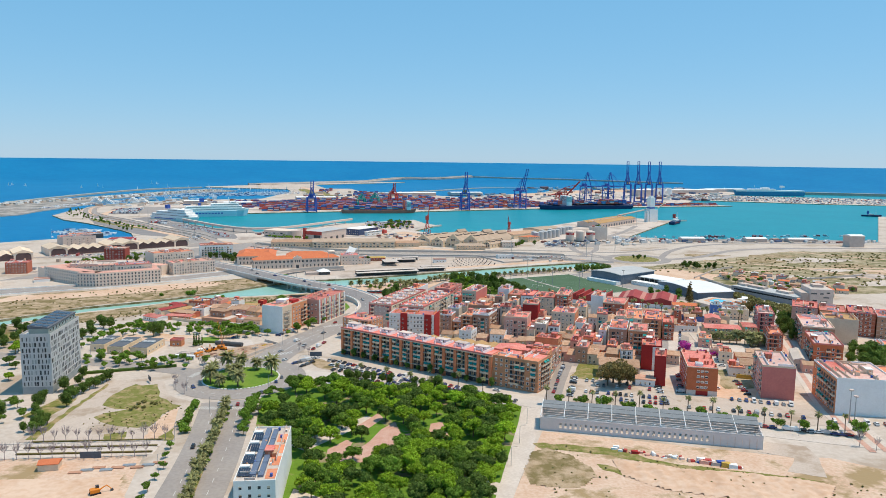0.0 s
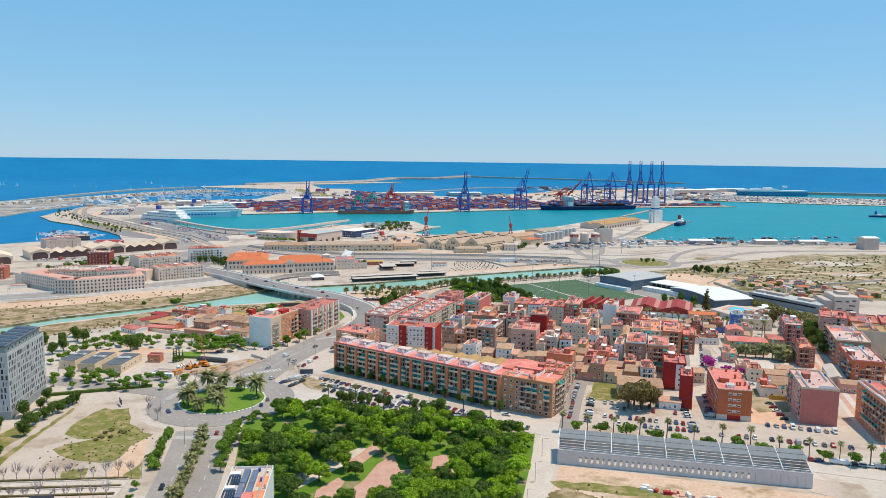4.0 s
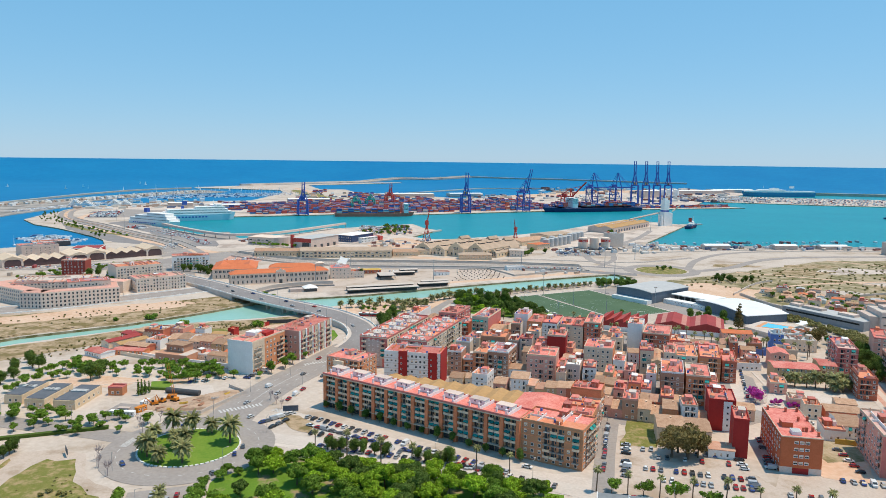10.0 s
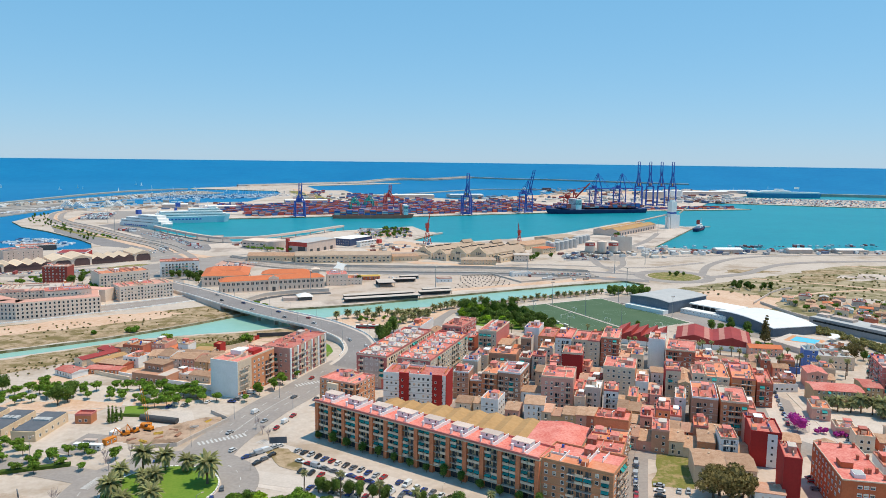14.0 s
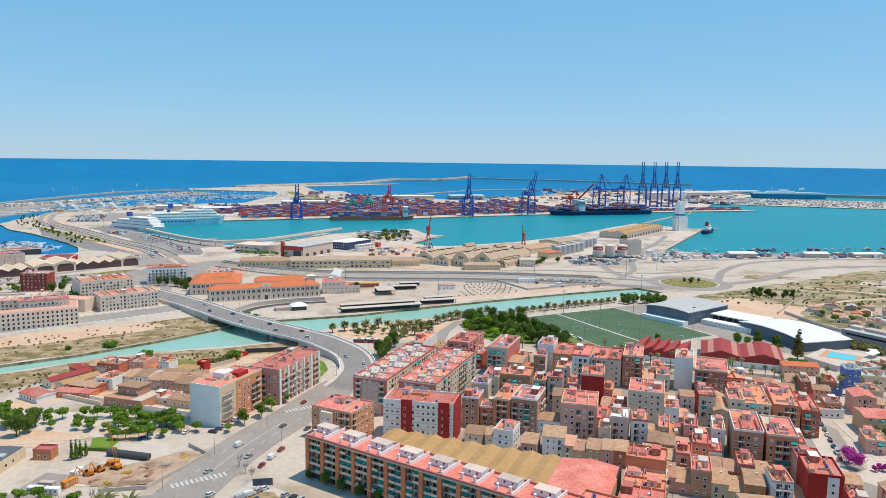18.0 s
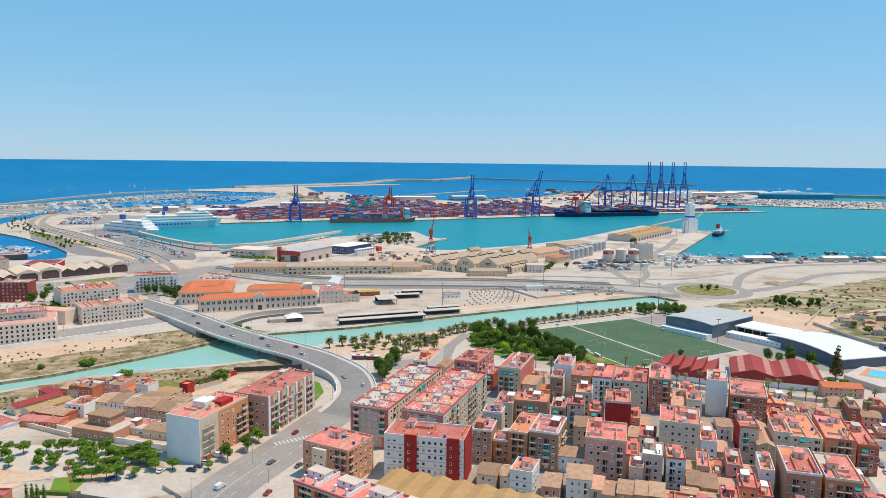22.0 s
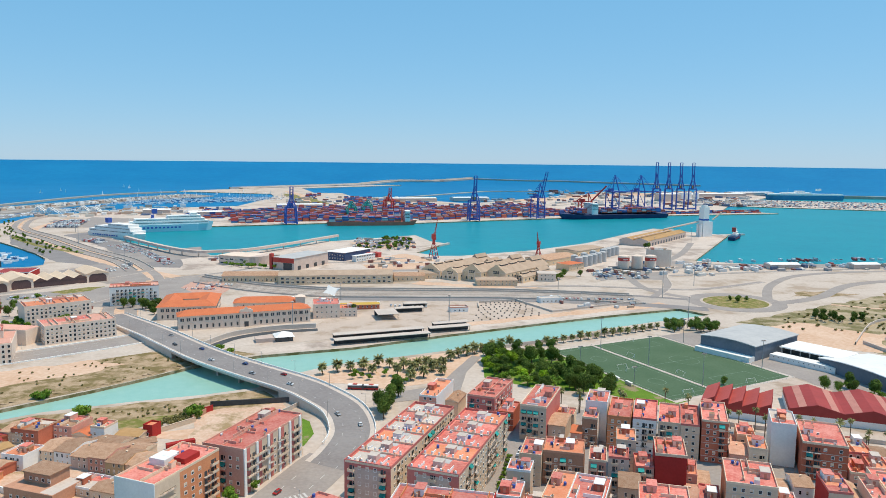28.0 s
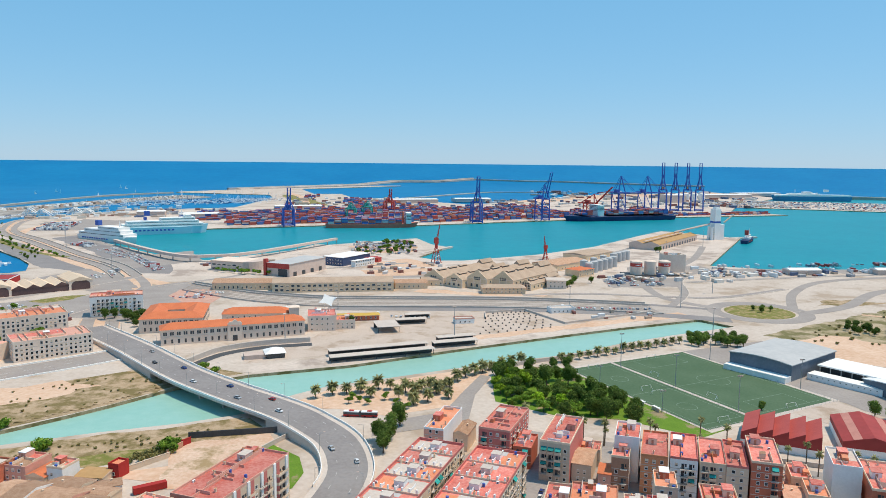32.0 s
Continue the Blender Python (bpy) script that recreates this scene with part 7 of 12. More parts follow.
def bridge():
    ob = thing("road_bridge", pose(0, 0, 0), "pale concrete road bridge over the canal with a curved ramp", "bridge")
    w = 11.6
    e = ribbon([p[:2] for p in LINE], w, 0, [p[2] for p in LINE])
    first = next(i for i, p in enumerate(LINE) if p[0] < -57)
    last = next(i for i, p in enumerate(LINE) if p[0] < -140)
    me = Mesh()
    for rng_ in (range(0, first), range(last, len(LINE) - 1)):
        vs, fs = [], []
        for i in list(rng_) + [rng_[-1] + 1]:
            a, b = e[i]
            vs += [a, b, (*b[:2], -0.2), (*a[:2], -0.2)]
        for i in range(len(rng_)):
            k = 4 * i
            fs += [(k + 1, k + 5, k + 4, k), (k + 2, k + 6, k + 5, k + 1), (k, k + 4, k + 7, k + 3)]
        fs += [(0, 3, 2, 1), (4 * len(rng_), 4 * len(rng_) + 1, 4 * len(rng_) + 2, 4 * len(rng_) + 3)]
        rm = Mesh()
        rm.raw(vs, fs)
        part("ramp", rm, [M_CONC], ob)
    vs, fs = [], []
    for i in range(first, last + 1):
        a, b = e[i]
        vs += [a, b, (*b[:2], b[2] - 1.3), (*a[:2], a[2] - 1.3)]
        if i > first:
            k = len(vs) - 8
            fs += [(k + 1, k + 5, k + 4, k), (k + 2, k + 6, k + 5, k + 1), (k, k + 4, k + 7, k + 3), (k + 3, k + 7, k + 6, k + 2)]
    dm = Mesh()
    dm.raw(vs, fs)
    part("deck", dm, [M_CONC], ob)
    for name, half, dz, mm in (("road_surface", 8.7, 0.06, M_DARKASPH),):
        r = ribbon([p[:2] for p in LINE], half, 0, [p[2] + dz for p in LINE])
        sm = Mesh()
        sm.raw([q for ab in r for q in ab], [(2 * i + 1, 2 * i + 3, 2 * i + 2, 2 * i) for i in range(len(r) - 1)])
        part(name, sm, [mm], ob)
    for side in (0, 1):
        inner = ribbon([p[:2] for p in LINE], w - 0.35, 0, [p[2] for p in LINE])
        vs, fs = [], []
        for i in range(4, len(LINE)):
            o, q = e[i][side], inner[i][side]
            vs += [o, q, (*q[:2], q[2] + 1.0), (*o[:2], o[2] + 1.0)]
            if i > 4:
                k = len(vs) - 8
                fs += [(k, k + 4, k + 5, k + 1), (k + 1, k + 5, k + 6, k + 2), (k + 2, k + 6, k + 7, k + 3), (k + 3, k + 7, k + 4, k)]
        pm = Mesh()
        pm.raw(vs, fs)
        part("parapet", pm, [M_WHITE], ob)
    for x, y in ((-128.4, 624), (-111, 608), (-94.3, 594.5), (-79.6, 583.5)):
        for k in (1.5, 9.5, 17.5):
            pm = Mesh()
            pm.box(-1.6, -0.6, -4, 1.6, 0.6, 4.2)
            part("pier", pm, [M_CONC], ob, m=pose(x + k * 0.6, y + k * 0.8, 0, 0, 0, 50))
    return ob


bridge()
cl = [(p[0], p[1], p[2]) for p in LINE]
dashes("lane_marking", cl, 0.09, 400, 0.5, 0.22)
for off in (-4.6, 4.6):
    r = ribbon([p[:2] for p in LINE], abs(off), 0, [p[2] for p in LINE])
    dashes("lane_marking", [ab[0 if off < 0 else 1] for ab in r], 0.09, 2, 6, 0.16)


def street_lamp():
    ob = thing("street_lamp", pose(0, 0, 0), "tall grey steel street lamp with a curved arm", "street lamp", "street lamps")
    me = Mesh()
    me.tube((0, 0, 0), (0, 0, 8.5), 0.13, 0.07, 6)
    part("pole", me, [M_STEEL], ob)
    me = Mesh()
    me.tube((0, 0, 8.4), (0, -1.9, 9.0), 0.06, 0.05, 5)
    part("arm", me, [M_STEEL], ob)
    me = Mesh()
    me.box(-0.18, -2.7, 8.92, 0.18, -1.8, 9.08)
    part("lamp_head", me, [M_GREYW], ob)
    return ob


lamp0 = street_lamp()
lamp0.matrix_basis = pose(-96, 300, 0.1, 0, 0, 90)
for i in range(4, len(LINE) - 2, 7):
    e = ribbon([p[:2] for p in LINE], 10.4, 0, [p[2] for p in LINE])
    ang = math.degrees(math.atan2(LINE[i + 1][1] - LINE[i][1], LINE[i + 1][0] - LINE[i][0]))
    copy_thing(lamp0, Matrix.Translation(e[i][0]) @ pose(0, 0, 0, 0, 0, ang))
    copy_thing(lamp0, Matrix.Translation(e[i][1]) @ pose(0, 0, 0, 0, 0, ang + 180))
for x, y, r in ((-92, 385, 60), (-80, 414, 60), (-62, 440, 60), (-66, 400, 240), (-52, 424, 240), (-37, 455, 240), (-103, 270, 90), (-99, 240, 90), (-118, 330, 40), (-72, 330, 120), (-60, 362, 150), (-20, 345, 150), (20, 330, 150), (60, 312, 150), (110, 288, 150), (150, 274, 150), (200, 258, 150), (240, 250, 200), (68, 278, 70), (60, 258, 70), (52, 238, 70), (-200, 390, 160), (-160, 380, 160), (-252, 650, 30), (-300, 626, 20), (-360, 604, 20), (100, 340, 250), (112, 365, 250)):
    copy_thing(lamp0, pose(x, y, 0.1, 0, 0, r))
wm = Mesh()
wm.box(-21, -0.2, 0, 21, 0.2, 3)
tagged(part("site_hoarding", wm, [M_DARK], m=pose(-79, 557.5, 0.05, 0, 0, 7)), "black corrugated hoarding along the canal path", "fence")


# ---- sports ground ----
def arch_hall(x, y, w, d, rot, h, rise, wall, roof, label, band=None, along="y"):
    ob = thing("sports_hall", pose(x, y, 0, 0, 0, rot), label, "sports hall", "sports halls")
    n = 10
    prof = [(-w / 2 + w * i / n, h + rise * (1 - ((2 * i / n - 1) ** 2))) for i in range(n + 1)]
    me = Mesh()
    vs = [(a, -d / 2, 0) for a, _ in prof] + [(a, -d / 2, z) for a, z in prof] + [(a, d / 2, 0) for a, _ in prof] + [(a, d / 2, z) for a, z in prof]
    m_ = n + 1
    fs = []
    for i in range(n):
        fs += [(i, i + 1, m_ + i + 1, m_ + i), (2 * m_ + i + 1, 2 * m_ + i, 3 * m_ + i, 3 * m_ + i + 1)]
    fs += [(2 * m_, 0, m_, 3 * m_), (n, 2 * m_ + n, 3 * m_ + n, m_ + n)]
    me.raw(vs, fs)
    part("wall", me, [wall], ob)
    me = Mesh()
    vs = [(a * 1.03, -d / 2 - 0.8, z) for a, z in prof] + [(a * 1.03, d / 2 + 0.8, z) for a, z in prof]
    vs += [(a, b, z + 0.5) for a, b, z in vs]
    k = 2 * m_
    fs = []
    for i in range(n):
        fs += [(k + i, k + i + 1, k + m_ + i + 1, k + m_ + i), (i + 1, i, m_ + i, m_ + i + 1), (i, i + 1, k + i + 1, k + i), (m_ + i + 1, m_ + i, k + m_ + i, k + m_ + i + 1)]
    fs += [(0, k, k + m_, m_), (k + n, n, m_ + n, k + m_ + n)]
    me.raw(vs, fs)
    part("roof", me, [roof], ob)
    return ob


M_SLATE = mat("slate_cladding", (0.16, 0.19, 0.23), (0.12, 0.15, 0.19), 0.1, 0.6)
ob = arch_hall(258, 635.5, 36, 54, -57, 10.2, 1.6, M_SLATE, M_GREYROOF, "sports hall in dark slate cladding under a pale arched roof")
me = Mesh()
me.box(-18, -33.5, 0, 18, -27.1, 3.6)
part("annex", me, [M_WHITE], ob, "low white changing-room annex")
ob = arch_hall(308, 569, 57, 40, -79, 6.6, 2.6, M_SLATE, mat("white_sheet_roof", (0.80, 0.79, 0.78), (0.72, 0.71, 0.70), 0.08, 0.8), "large sports hall with a gleaming white arched roof")
ob = thing("stand_roof", pose(287, 606, 0, 0, 0, -57), "white flat canopy over the spectator stand", "stand")
me = Mesh()
me.box(-18, -8, 7.2, 18, 16, 8)
part("roof", me, [M_WHITE], ob)
for i in range(7):
    me = Mesh()
    me.box(-17 + i * 5.6, -7.5, 0, -16.6 + i * 5.6, -7.1, 7.2)
    part("post", me, [M_STEEL], ob)
me = Mesh()
me.box(-18, -3, 0, 18, 16, 5.8)
part("back_wall", me, [M_DARK], ob)
me = Mesh()
me.box(-19, -18, 0, 19, -9, 4)
part("annex", me, [M_WHITE], ob, "long low white changing rooms")
for i in range(12):
    part("window", window_data(0.8, 0.8, 0), None, ob, m=pose(-16.5 + i * 3, -18, 2.2))


def red_halls():
    faded = mat("faded_red_sheet", (0.55, 0.25, 0.20), (0.48, 0.20, 0.16), 0.2, 0.8)
    ob = thing("factory_hall", pose(187, 534, 0, 0, 0, -31), "old factory hall with five red sawtooth roofs over a white wall", "factory hall")
    me = Mesh()
    me.box(-16.5, -12, 0, 16.5, 12, 3.4)
    part("wall", me, [M_WHITE], ob)
    me = Mesh()
    me.box(-16.55, -12.05, 3.4, 16.55, 12.05, 6)
    part("cladding", me, [M_REDSHEET], ob)
    for i in range(5):
        a = -16.5 + i * 6.6
        me = Mesh()
        me.raw([(a, -12.2, 6), (a + 6.6, -12.2, 6), (a + 6.6, -12.2, 10.4), (a, -12.2, 7), (a, 12.2, 6), (a + 6.6, 12.2, 6), (a + 6.6, 12.2, 10.4), (a, 12.2, 7)], [(0, 1, 2, 3), (7, 6, 5, 4), (0, 4, 5, 1), (1, 5, 6, 2), (2, 6, 7, 3), (3, 7, 4, 0)], [1, 1, 1, 1, 0, 1])
        part("sawtooth_roof", me, [mat("red_tile_roof", (0.50, 0.10, 0.085), (0.42, 0.08, 0.07), 0.15, 0.85, fine=9) if i == 0 else bpy.data.materials["red_tile_roof"], M_REDSHEET], ob)
    ob = thing("factory_hall", pose(239, 525, 0, 0, 0, -24.4), "wide factory hall with red and faded red pitched roofs", "factory hall")
    me = Mesh()
    me.box(-25, -16, 0, 25, 16, 3.6)
    part("wall", me, [M_WHITE], ob)
    me = Mesh()
    me.box(-25.05, -16.05, 3.6, 25.05, 16.05, 6.2)
    part("cladding", me, [M_REDSHEET], ob)
    for i in range(2):
        a = -25 + i * 25
        me = Mesh()
        me.gable(a, -16, a + 25, 16, 6.2, 9.6, 0, 0.15, "y", 0)
        roof = part("roof", me, [M_REDSHEET], ob)
        for x, s in ((a + 6, 1), (a + 21, -1)):
            me = Mesh()
            z0, z1 = (6.2 + 3.4 * 4.2 / 12.5 + 0.32, 6.2 + 3.4 * 7.8 / 12.5 + 0.32) if s > 0 else (6.2 + 3.4 * 5.8 / 12.5 + 0.32, 6.2 + 3.4 * 2.2 / 12.5 + 0.32)
            me.raw([(x - 1.8, -16, z0), (x + 1.8, -16, z1), (x + 1.8, 16, z1), (x - 1.8, 16, z0), (x - 1.8, -16, z0 - 0.1), (x + 1.8, -16, z1 - 0.1), (x + 1.8, 16, z1 - 0.1), (x - 1.8, 16, z0 - 0.1)], [(0, 1, 2, 3), (7, 6, 5, 4), (0, 4, 5, 1), (1, 5, 6, 2), (2, 6, 7, 3), (3, 7, 4, 0)])
            part("roof_strip", me, [faded], roof)
    wm = Mesh()
    wm.box(-52, -0.15, 0, 52, 0.15, 2.2)
    tagged(part("yard_wall", wm, [M_CONC], m=pose(206, 502, 0, 0, 0, -24)), "pale concrete yard wall", "wall", kind="structure")


red_halls()
# pitch lines, dividing strip, fence, goals and masts
F0, FU, FV = np.array([113.0, 638]), np.array([92.0, 30]) / 96.8, np.array([45.0, -89]) / 99.7


def fpt(a, b, z=0.16):
    p = F0 + FU * a + FV * b
    return (float(p[0]), float(p[1]), z)


lm = Mesh()


def fline(a0, b0, a1, b1, t=0.15):
    p, q = np.array(fpt(a0, b0)), np.array(fpt(a1, b1))
    k = (q - p)[:2] / np.linalg.norm((q - p)[:2])
    nx, ny = -k[1] * t, k[0] * t
    lm.face([(p[0] - nx, p[1] - ny, 0.16), (q[0] - nx, q[1] - ny, 0.16), (q[0] + nx, q[1] + ny, 0.16), (p[0] + nx, p[1] + ny, 0.16)])


for a0, b0, a1, b1 in ((38, 3, 94, 3), (38, 96, 94, 96), (38, 3, 38, 96), (94, 3, 94, 96), (38, 49.5, 94, 49.5), (50, 3, 50, 18), (82, 3, 82, 18), (50, 18, 82, 18), (50, 96, 50, 81), (82, 96, 82, 81), (50, 81, 82, 81), (2, 4, 30, 4), (2, 95, 30, 95), (2, 4, 2, 95), (30, 4, 30, 95), (2, 50, 30, 50)):
    fline(a0, b0, a1, b1)
for ca, cb, r in ((66, 49.5, 9), (16, 26, 5), (16, 74, 5)):
    for i in range(24):
        t0, t1 = 2 * math.pi * i / 24, 2 * math.pi * (i + 1) / 24
        fline(ca + r * math.cos(t0), cb + r * math.sin(t0), ca + r * math.cos(t1), cb + r * math.sin(t1))
tagged(part("pitch_marking", lm, [mat("pitch_line", (0.22, 0.29, 0.22), (0.16, 0.23, 0.16), 0.5, 0.9)]), "thin white lines of the football pitches", "pitch marking", kind="structure")
sm = Mesh()
sm.prism([fpt(33.2, -1)[:2], fpt(33.2, 100)[:2], fpt(35.4, 100)[:2], fpt(35.4, -1)[:2]][::-1], 0.14, 0.2)
tagged(part("pitch_kerb", sm, [M_CONC]), "concrete strip between two pitches", "pavement", kind="structure")


def fence(p, q, h, n, label, solid=False):
    ob = thing("fence", pose(0, 0, 0), label, "fence", "fences")
    p, q = Vector((*p[:2], 0)), Vector((*q[:2], 0))
    post = shared(("post", h), lambda m_: m_.tube((0, 0, 0), (0, 0, h), 0.06, n=4), [M_STEEL])
    pm = Mesh()
    for i in range(n + 1):
        pm.put(RAW["post", h], Matrix.Translation(p.lerp(q, i / n)))
    tagged(part("post_row", pm, [M_STEEL], ob), kind="stuff")
    k = (q - p).normalized()
    for z in ((0.5, h - 0.05) if not solid else ()):
        rm_ = Mesh()
        rm_.tube(p + Vector((0, 0, z)), q + Vector((0, 0, z)), 0.035, n=4)
        part("rail", rm_, [M_STEEL], ob)
    if solid:
        sm_ = Mesh()
        sm_.prism([(p.x - k.y * 0.1, p.y + k.x * 0.1), (p.x + k.y * 0.1, p.y - k.x * 0.1), (q.x + k.y * 0.1, q.y - k.x * 0.1), (q.x - k.y * 0.1, q.y + k.x * 0.1)], 0, h)
        part("panel", sm_, [M_CONC], ob)
    return ob


fence(fpt(33.2, 0), fpt(33.2, 99), 1.2, 30, "low steel fence between two pitches")
fence(fpt(-2, -2), fpt(-2, 101), 1.2, 30, "low steel fence along the pitch")
fence(fpt(98, -2), fpt(98, 101), 1.2, 30, "low steel fence along the pitch")
fence(fpt(-2, 101), fpt(98, 101), 1.2, 30, "low steel fence along the pitch")
fence((60, 640), (212, 690), 2.6, 40, "pale concrete panel fence along the canal path", True)


def goal():
    ob = thing("football_goal", pose(0, 0, 0), "white football goal with frame bars", "goal", "football goals")
    for a, b in (((-3.6, 0, 0), (-3.6, 0, 2.4)), ((3.6, 0, 0), (3.6, 0, 2.4)), ((-3.6, 0, 2.4), (3.6, 0, 2.4)), ((-3.6, 0, 2.4), (-3.6, 1.6, 0)), ((3.6, 0, 2.4), (3.6, 1.6, 0))):
        me = Mesh()
        me.tube(a, b, 0.08, n=5)
        part("bar", me, [M_WHITE], ob)
    return ob


g0 = goal()
FR = math.degrees(math.atan2(FU[1], FU[0]))
g0.matrix_basis = Matrix.Translation(fpt(66, 2.6)) @ pose(0, 0, 0, 0, 0, FR)
for a, b, r in ((66, 96.4, 180), (16, 3.6, 0), (16, 95.4, 180), (16, 46, 180), (16, 54, 0), (40, 30, 90), (40, 70, 90)):
    copy_thing(g0, Matrix.Translation(fpt(a, b)) @ pose(0, 0, 0, 0, 0, FR + r))


def mast(x, y, h):
    ob = thing("floodlight_mast", pose(x, y, 0), "slim grey floodlight mast beside the pitch", "floodlight", "floodlight masts")
    me = Mesh()
    me.tube((0, 0, 0), (0, 0, h), 0.28, 0.14, 6)
    part("pole", me, [M_STEEL], ob)
    me = Mesh()
    me.box(-1.6, -0.1, h - 0.2, 1.6, 0.1, h)
    part("crossbar", me, [M_STEEL], ob)
    for s in (-1.2, -0.4, 0.4, 1.2):
        me = Mesh()
        me.box(s - 0.3, -0.25, h, s + 0.3, 0.15, h + 0.6)
        part("lamp_head", me, [M_GREYW], ob)


for a, b, h in ((34.3, 8, 22), (34.3, 50, 20), (34.3, 90, 20), (99, 20, 18), (99, 80, 18), (-3, 30, 12), (-3, 75, 12)):
    p = fpt(a, b)
    mast(p[0], p[1], h)
for b in (26, 62, 72):
    p = fpt(-3.5, b)
    ob = thing("dugout", pose(p[0], p[1], 0, 0, 0, FR), "small white dugout shelter beside the pitch", "shelter", "dugouts")
    me = Mesh()
    me.box(-1, -2.5, 0, -0.85, 2.5, 2.1)
    part("back", me, [M_GREYW], ob)
    me = Mesh()
    me.box(-1, -2.5, 2.1, 0.5, 2.5, 2.2)
    part("roof", me, [M_WHITE], ob)
poly_sheet("pool_deck", [(281, 519), (289, 499), (312, 502), (335, 509), (324, 524), (306, 534)], 0, 3.9, M_PAVE, "pale raised pool deck with sloping edges", "pavement", M_CONC)
poly_sheet("pool_border", [(290, 518), (308, 505), (321, 515), (306, 530)], 3.9, 3.94, mat("orange_pool_tiles", (0.68, 0.34, 0.18), (0.62, 0.28, 0.14), 0.4, 0.8), "orange tiled border round the pool", "pavement")
strip("pool_canopy", [(322, 512), (330, 516), (333, 522)], 5, 7.0, M_WHITE, "white curved canopy beside the pool", "canopy", 0.5)
patch("pool_water", [(294.5, 517.5), (308, 508), (317.5, 516), (306.5, 526.5)], 4.0, mat("pool_water", (0.10, 0.55, 0.75), (0.14, 0.62, 0.80), 0.2, 0.15), "light blue swimming pool water", "pool")


# ---- far bank: customs house and neighbours ----
def long_house(x, y, w, d, rot, h, wall, roof, rise, label, name="building", category="building", sides="f", pitch=3.8, hip=True, floors=2, storey=4.6, ww=1.3, wh=2.1, first=1.4, cat_group=""):
    ob = thing(name, pose(x, y, 0, 0, 0, rot), label, category, cat_group)
    me = Mesh()
    me.box(-w / 2, -d / 2, 0, w / 2, d / 2, h)
    part("wall", me, [wall], ob)
    me = Mesh()
    if hip:
        me.hip(-w / 2, -d / 2, w / 2, d / 2, h, h + rise, 0, 0.8)
    else:
        me.gable(-w / 2, -d / 2, w / 2, d / 2, h, h + rise, 0, 0.4, "x" if w > d else "y")
    part("roof", me, [roof], ob)
    me = Mesh()
    me.box(-w / 2 - 0.3, -d / 2 - 0.3, h - 0.5, w / 2 + 0.3, d / 2 + 0.3, h - 0.02)
    part("cornice", me, [M_STONEW], ob)
    for s in sides:
        openings(ob, w, d, s, floors, pitch, first, storey, ww, wh, 0.0, True, 2.0, 0.0)
    return ob


ob = long_house(-120.3, 718.8, 100, 13, 16.5, 11.5, M_STONEW, M_NEWTILE, 3.6, "customs house with long orange hipped roof and paired windows", "customs_house", "customs house", "", 4.2)
pair = shared("paired_window", lambda q: (q.box(-1.25, -0.06, 0, -0.15, 0.02, 2.5, 0), q.box(0.15, -0.06, 0, 1.25, 0.02, 2.5, 0), q.box(-1.5, -0.16, -0.3, 1.5, 0.02, 0, 1), q.box(-1.4, -0.12, 2.5, 1.4, 0.02, 2.8, 1)), [M_DARK, M_STONEW])
tall = shared("tall_window", lambda q: (q.box(-0.65, -0.06, 0, 0.65, 0.02, 2.9, 0), q.box(-0.9, -0.14, 2.9, 0.9, 0.02, 3.2, 1)), [M_DARK, M_STONEW])
for i in range(22):
    s = -47 + i * 94 / 21
    if i not in (10, 11):
        part("paired_window", pair, None, ob, m=pose(s, -6.5, 7.2))
        part("tall_window", tall, None, ob, m=pose(s, -6.5, 1.4))
for i in range(3):
    part("tall_window", tall, None, ob, m=pose(-50, 4 - i * 4, 1.4, 0, 0, -90))
    part("paired_window", pair, None, ob, m=pose(-50, 4 - i * 4, 7.2, 0, 0, -90))
me = Mesh()
me.box(-50.25, -6.75, 5.6, 50.25, -6.5, 6.0)
part("string_course", me, [M_STONEW], ob)
me = Mesh()
me.prism([(-5, -7.1), (5, -7.1), (5, -6.1), (-5, -6.1)], 0, 13)
gab = part("gable", me, [M_STONEW], ob)
me = Mesh()
me.raw([(-5, -7.1, 13), (-3.4, -7.1, 14.4), (-2, -7.1, 14.2), (0, -7.1, 16.2), (2, -7.1, 14.2), (3.4, -7.1, 14.4), (5, -7.1, 13), (-5, -6.1, 13), (-3.4, -6.1, 14.4), (-2, -6.1, 14.2), (0, -6.1, 16.2), (2, -6.1, 14.2), (3.4, -6.1, 14.4), (5, -6.1, 13)], [tuple(range(6, -1, -1)), tuple(range(7, 14))] + [(k, k + 1, k + 8, k + 7) for k in range(6)])
part("gable_top", me, [M_STONEW], gab)
for s in (-2.4, 0, 2.4):
    part("tall_window", tall, None, gab, m=pose(s, -7.1, 7.2))
me = Mesh()
me.box(-1.6, -7.2, 0, 1.6, -7.05, 4.2)
part("door", me, [M_DARK], gab)


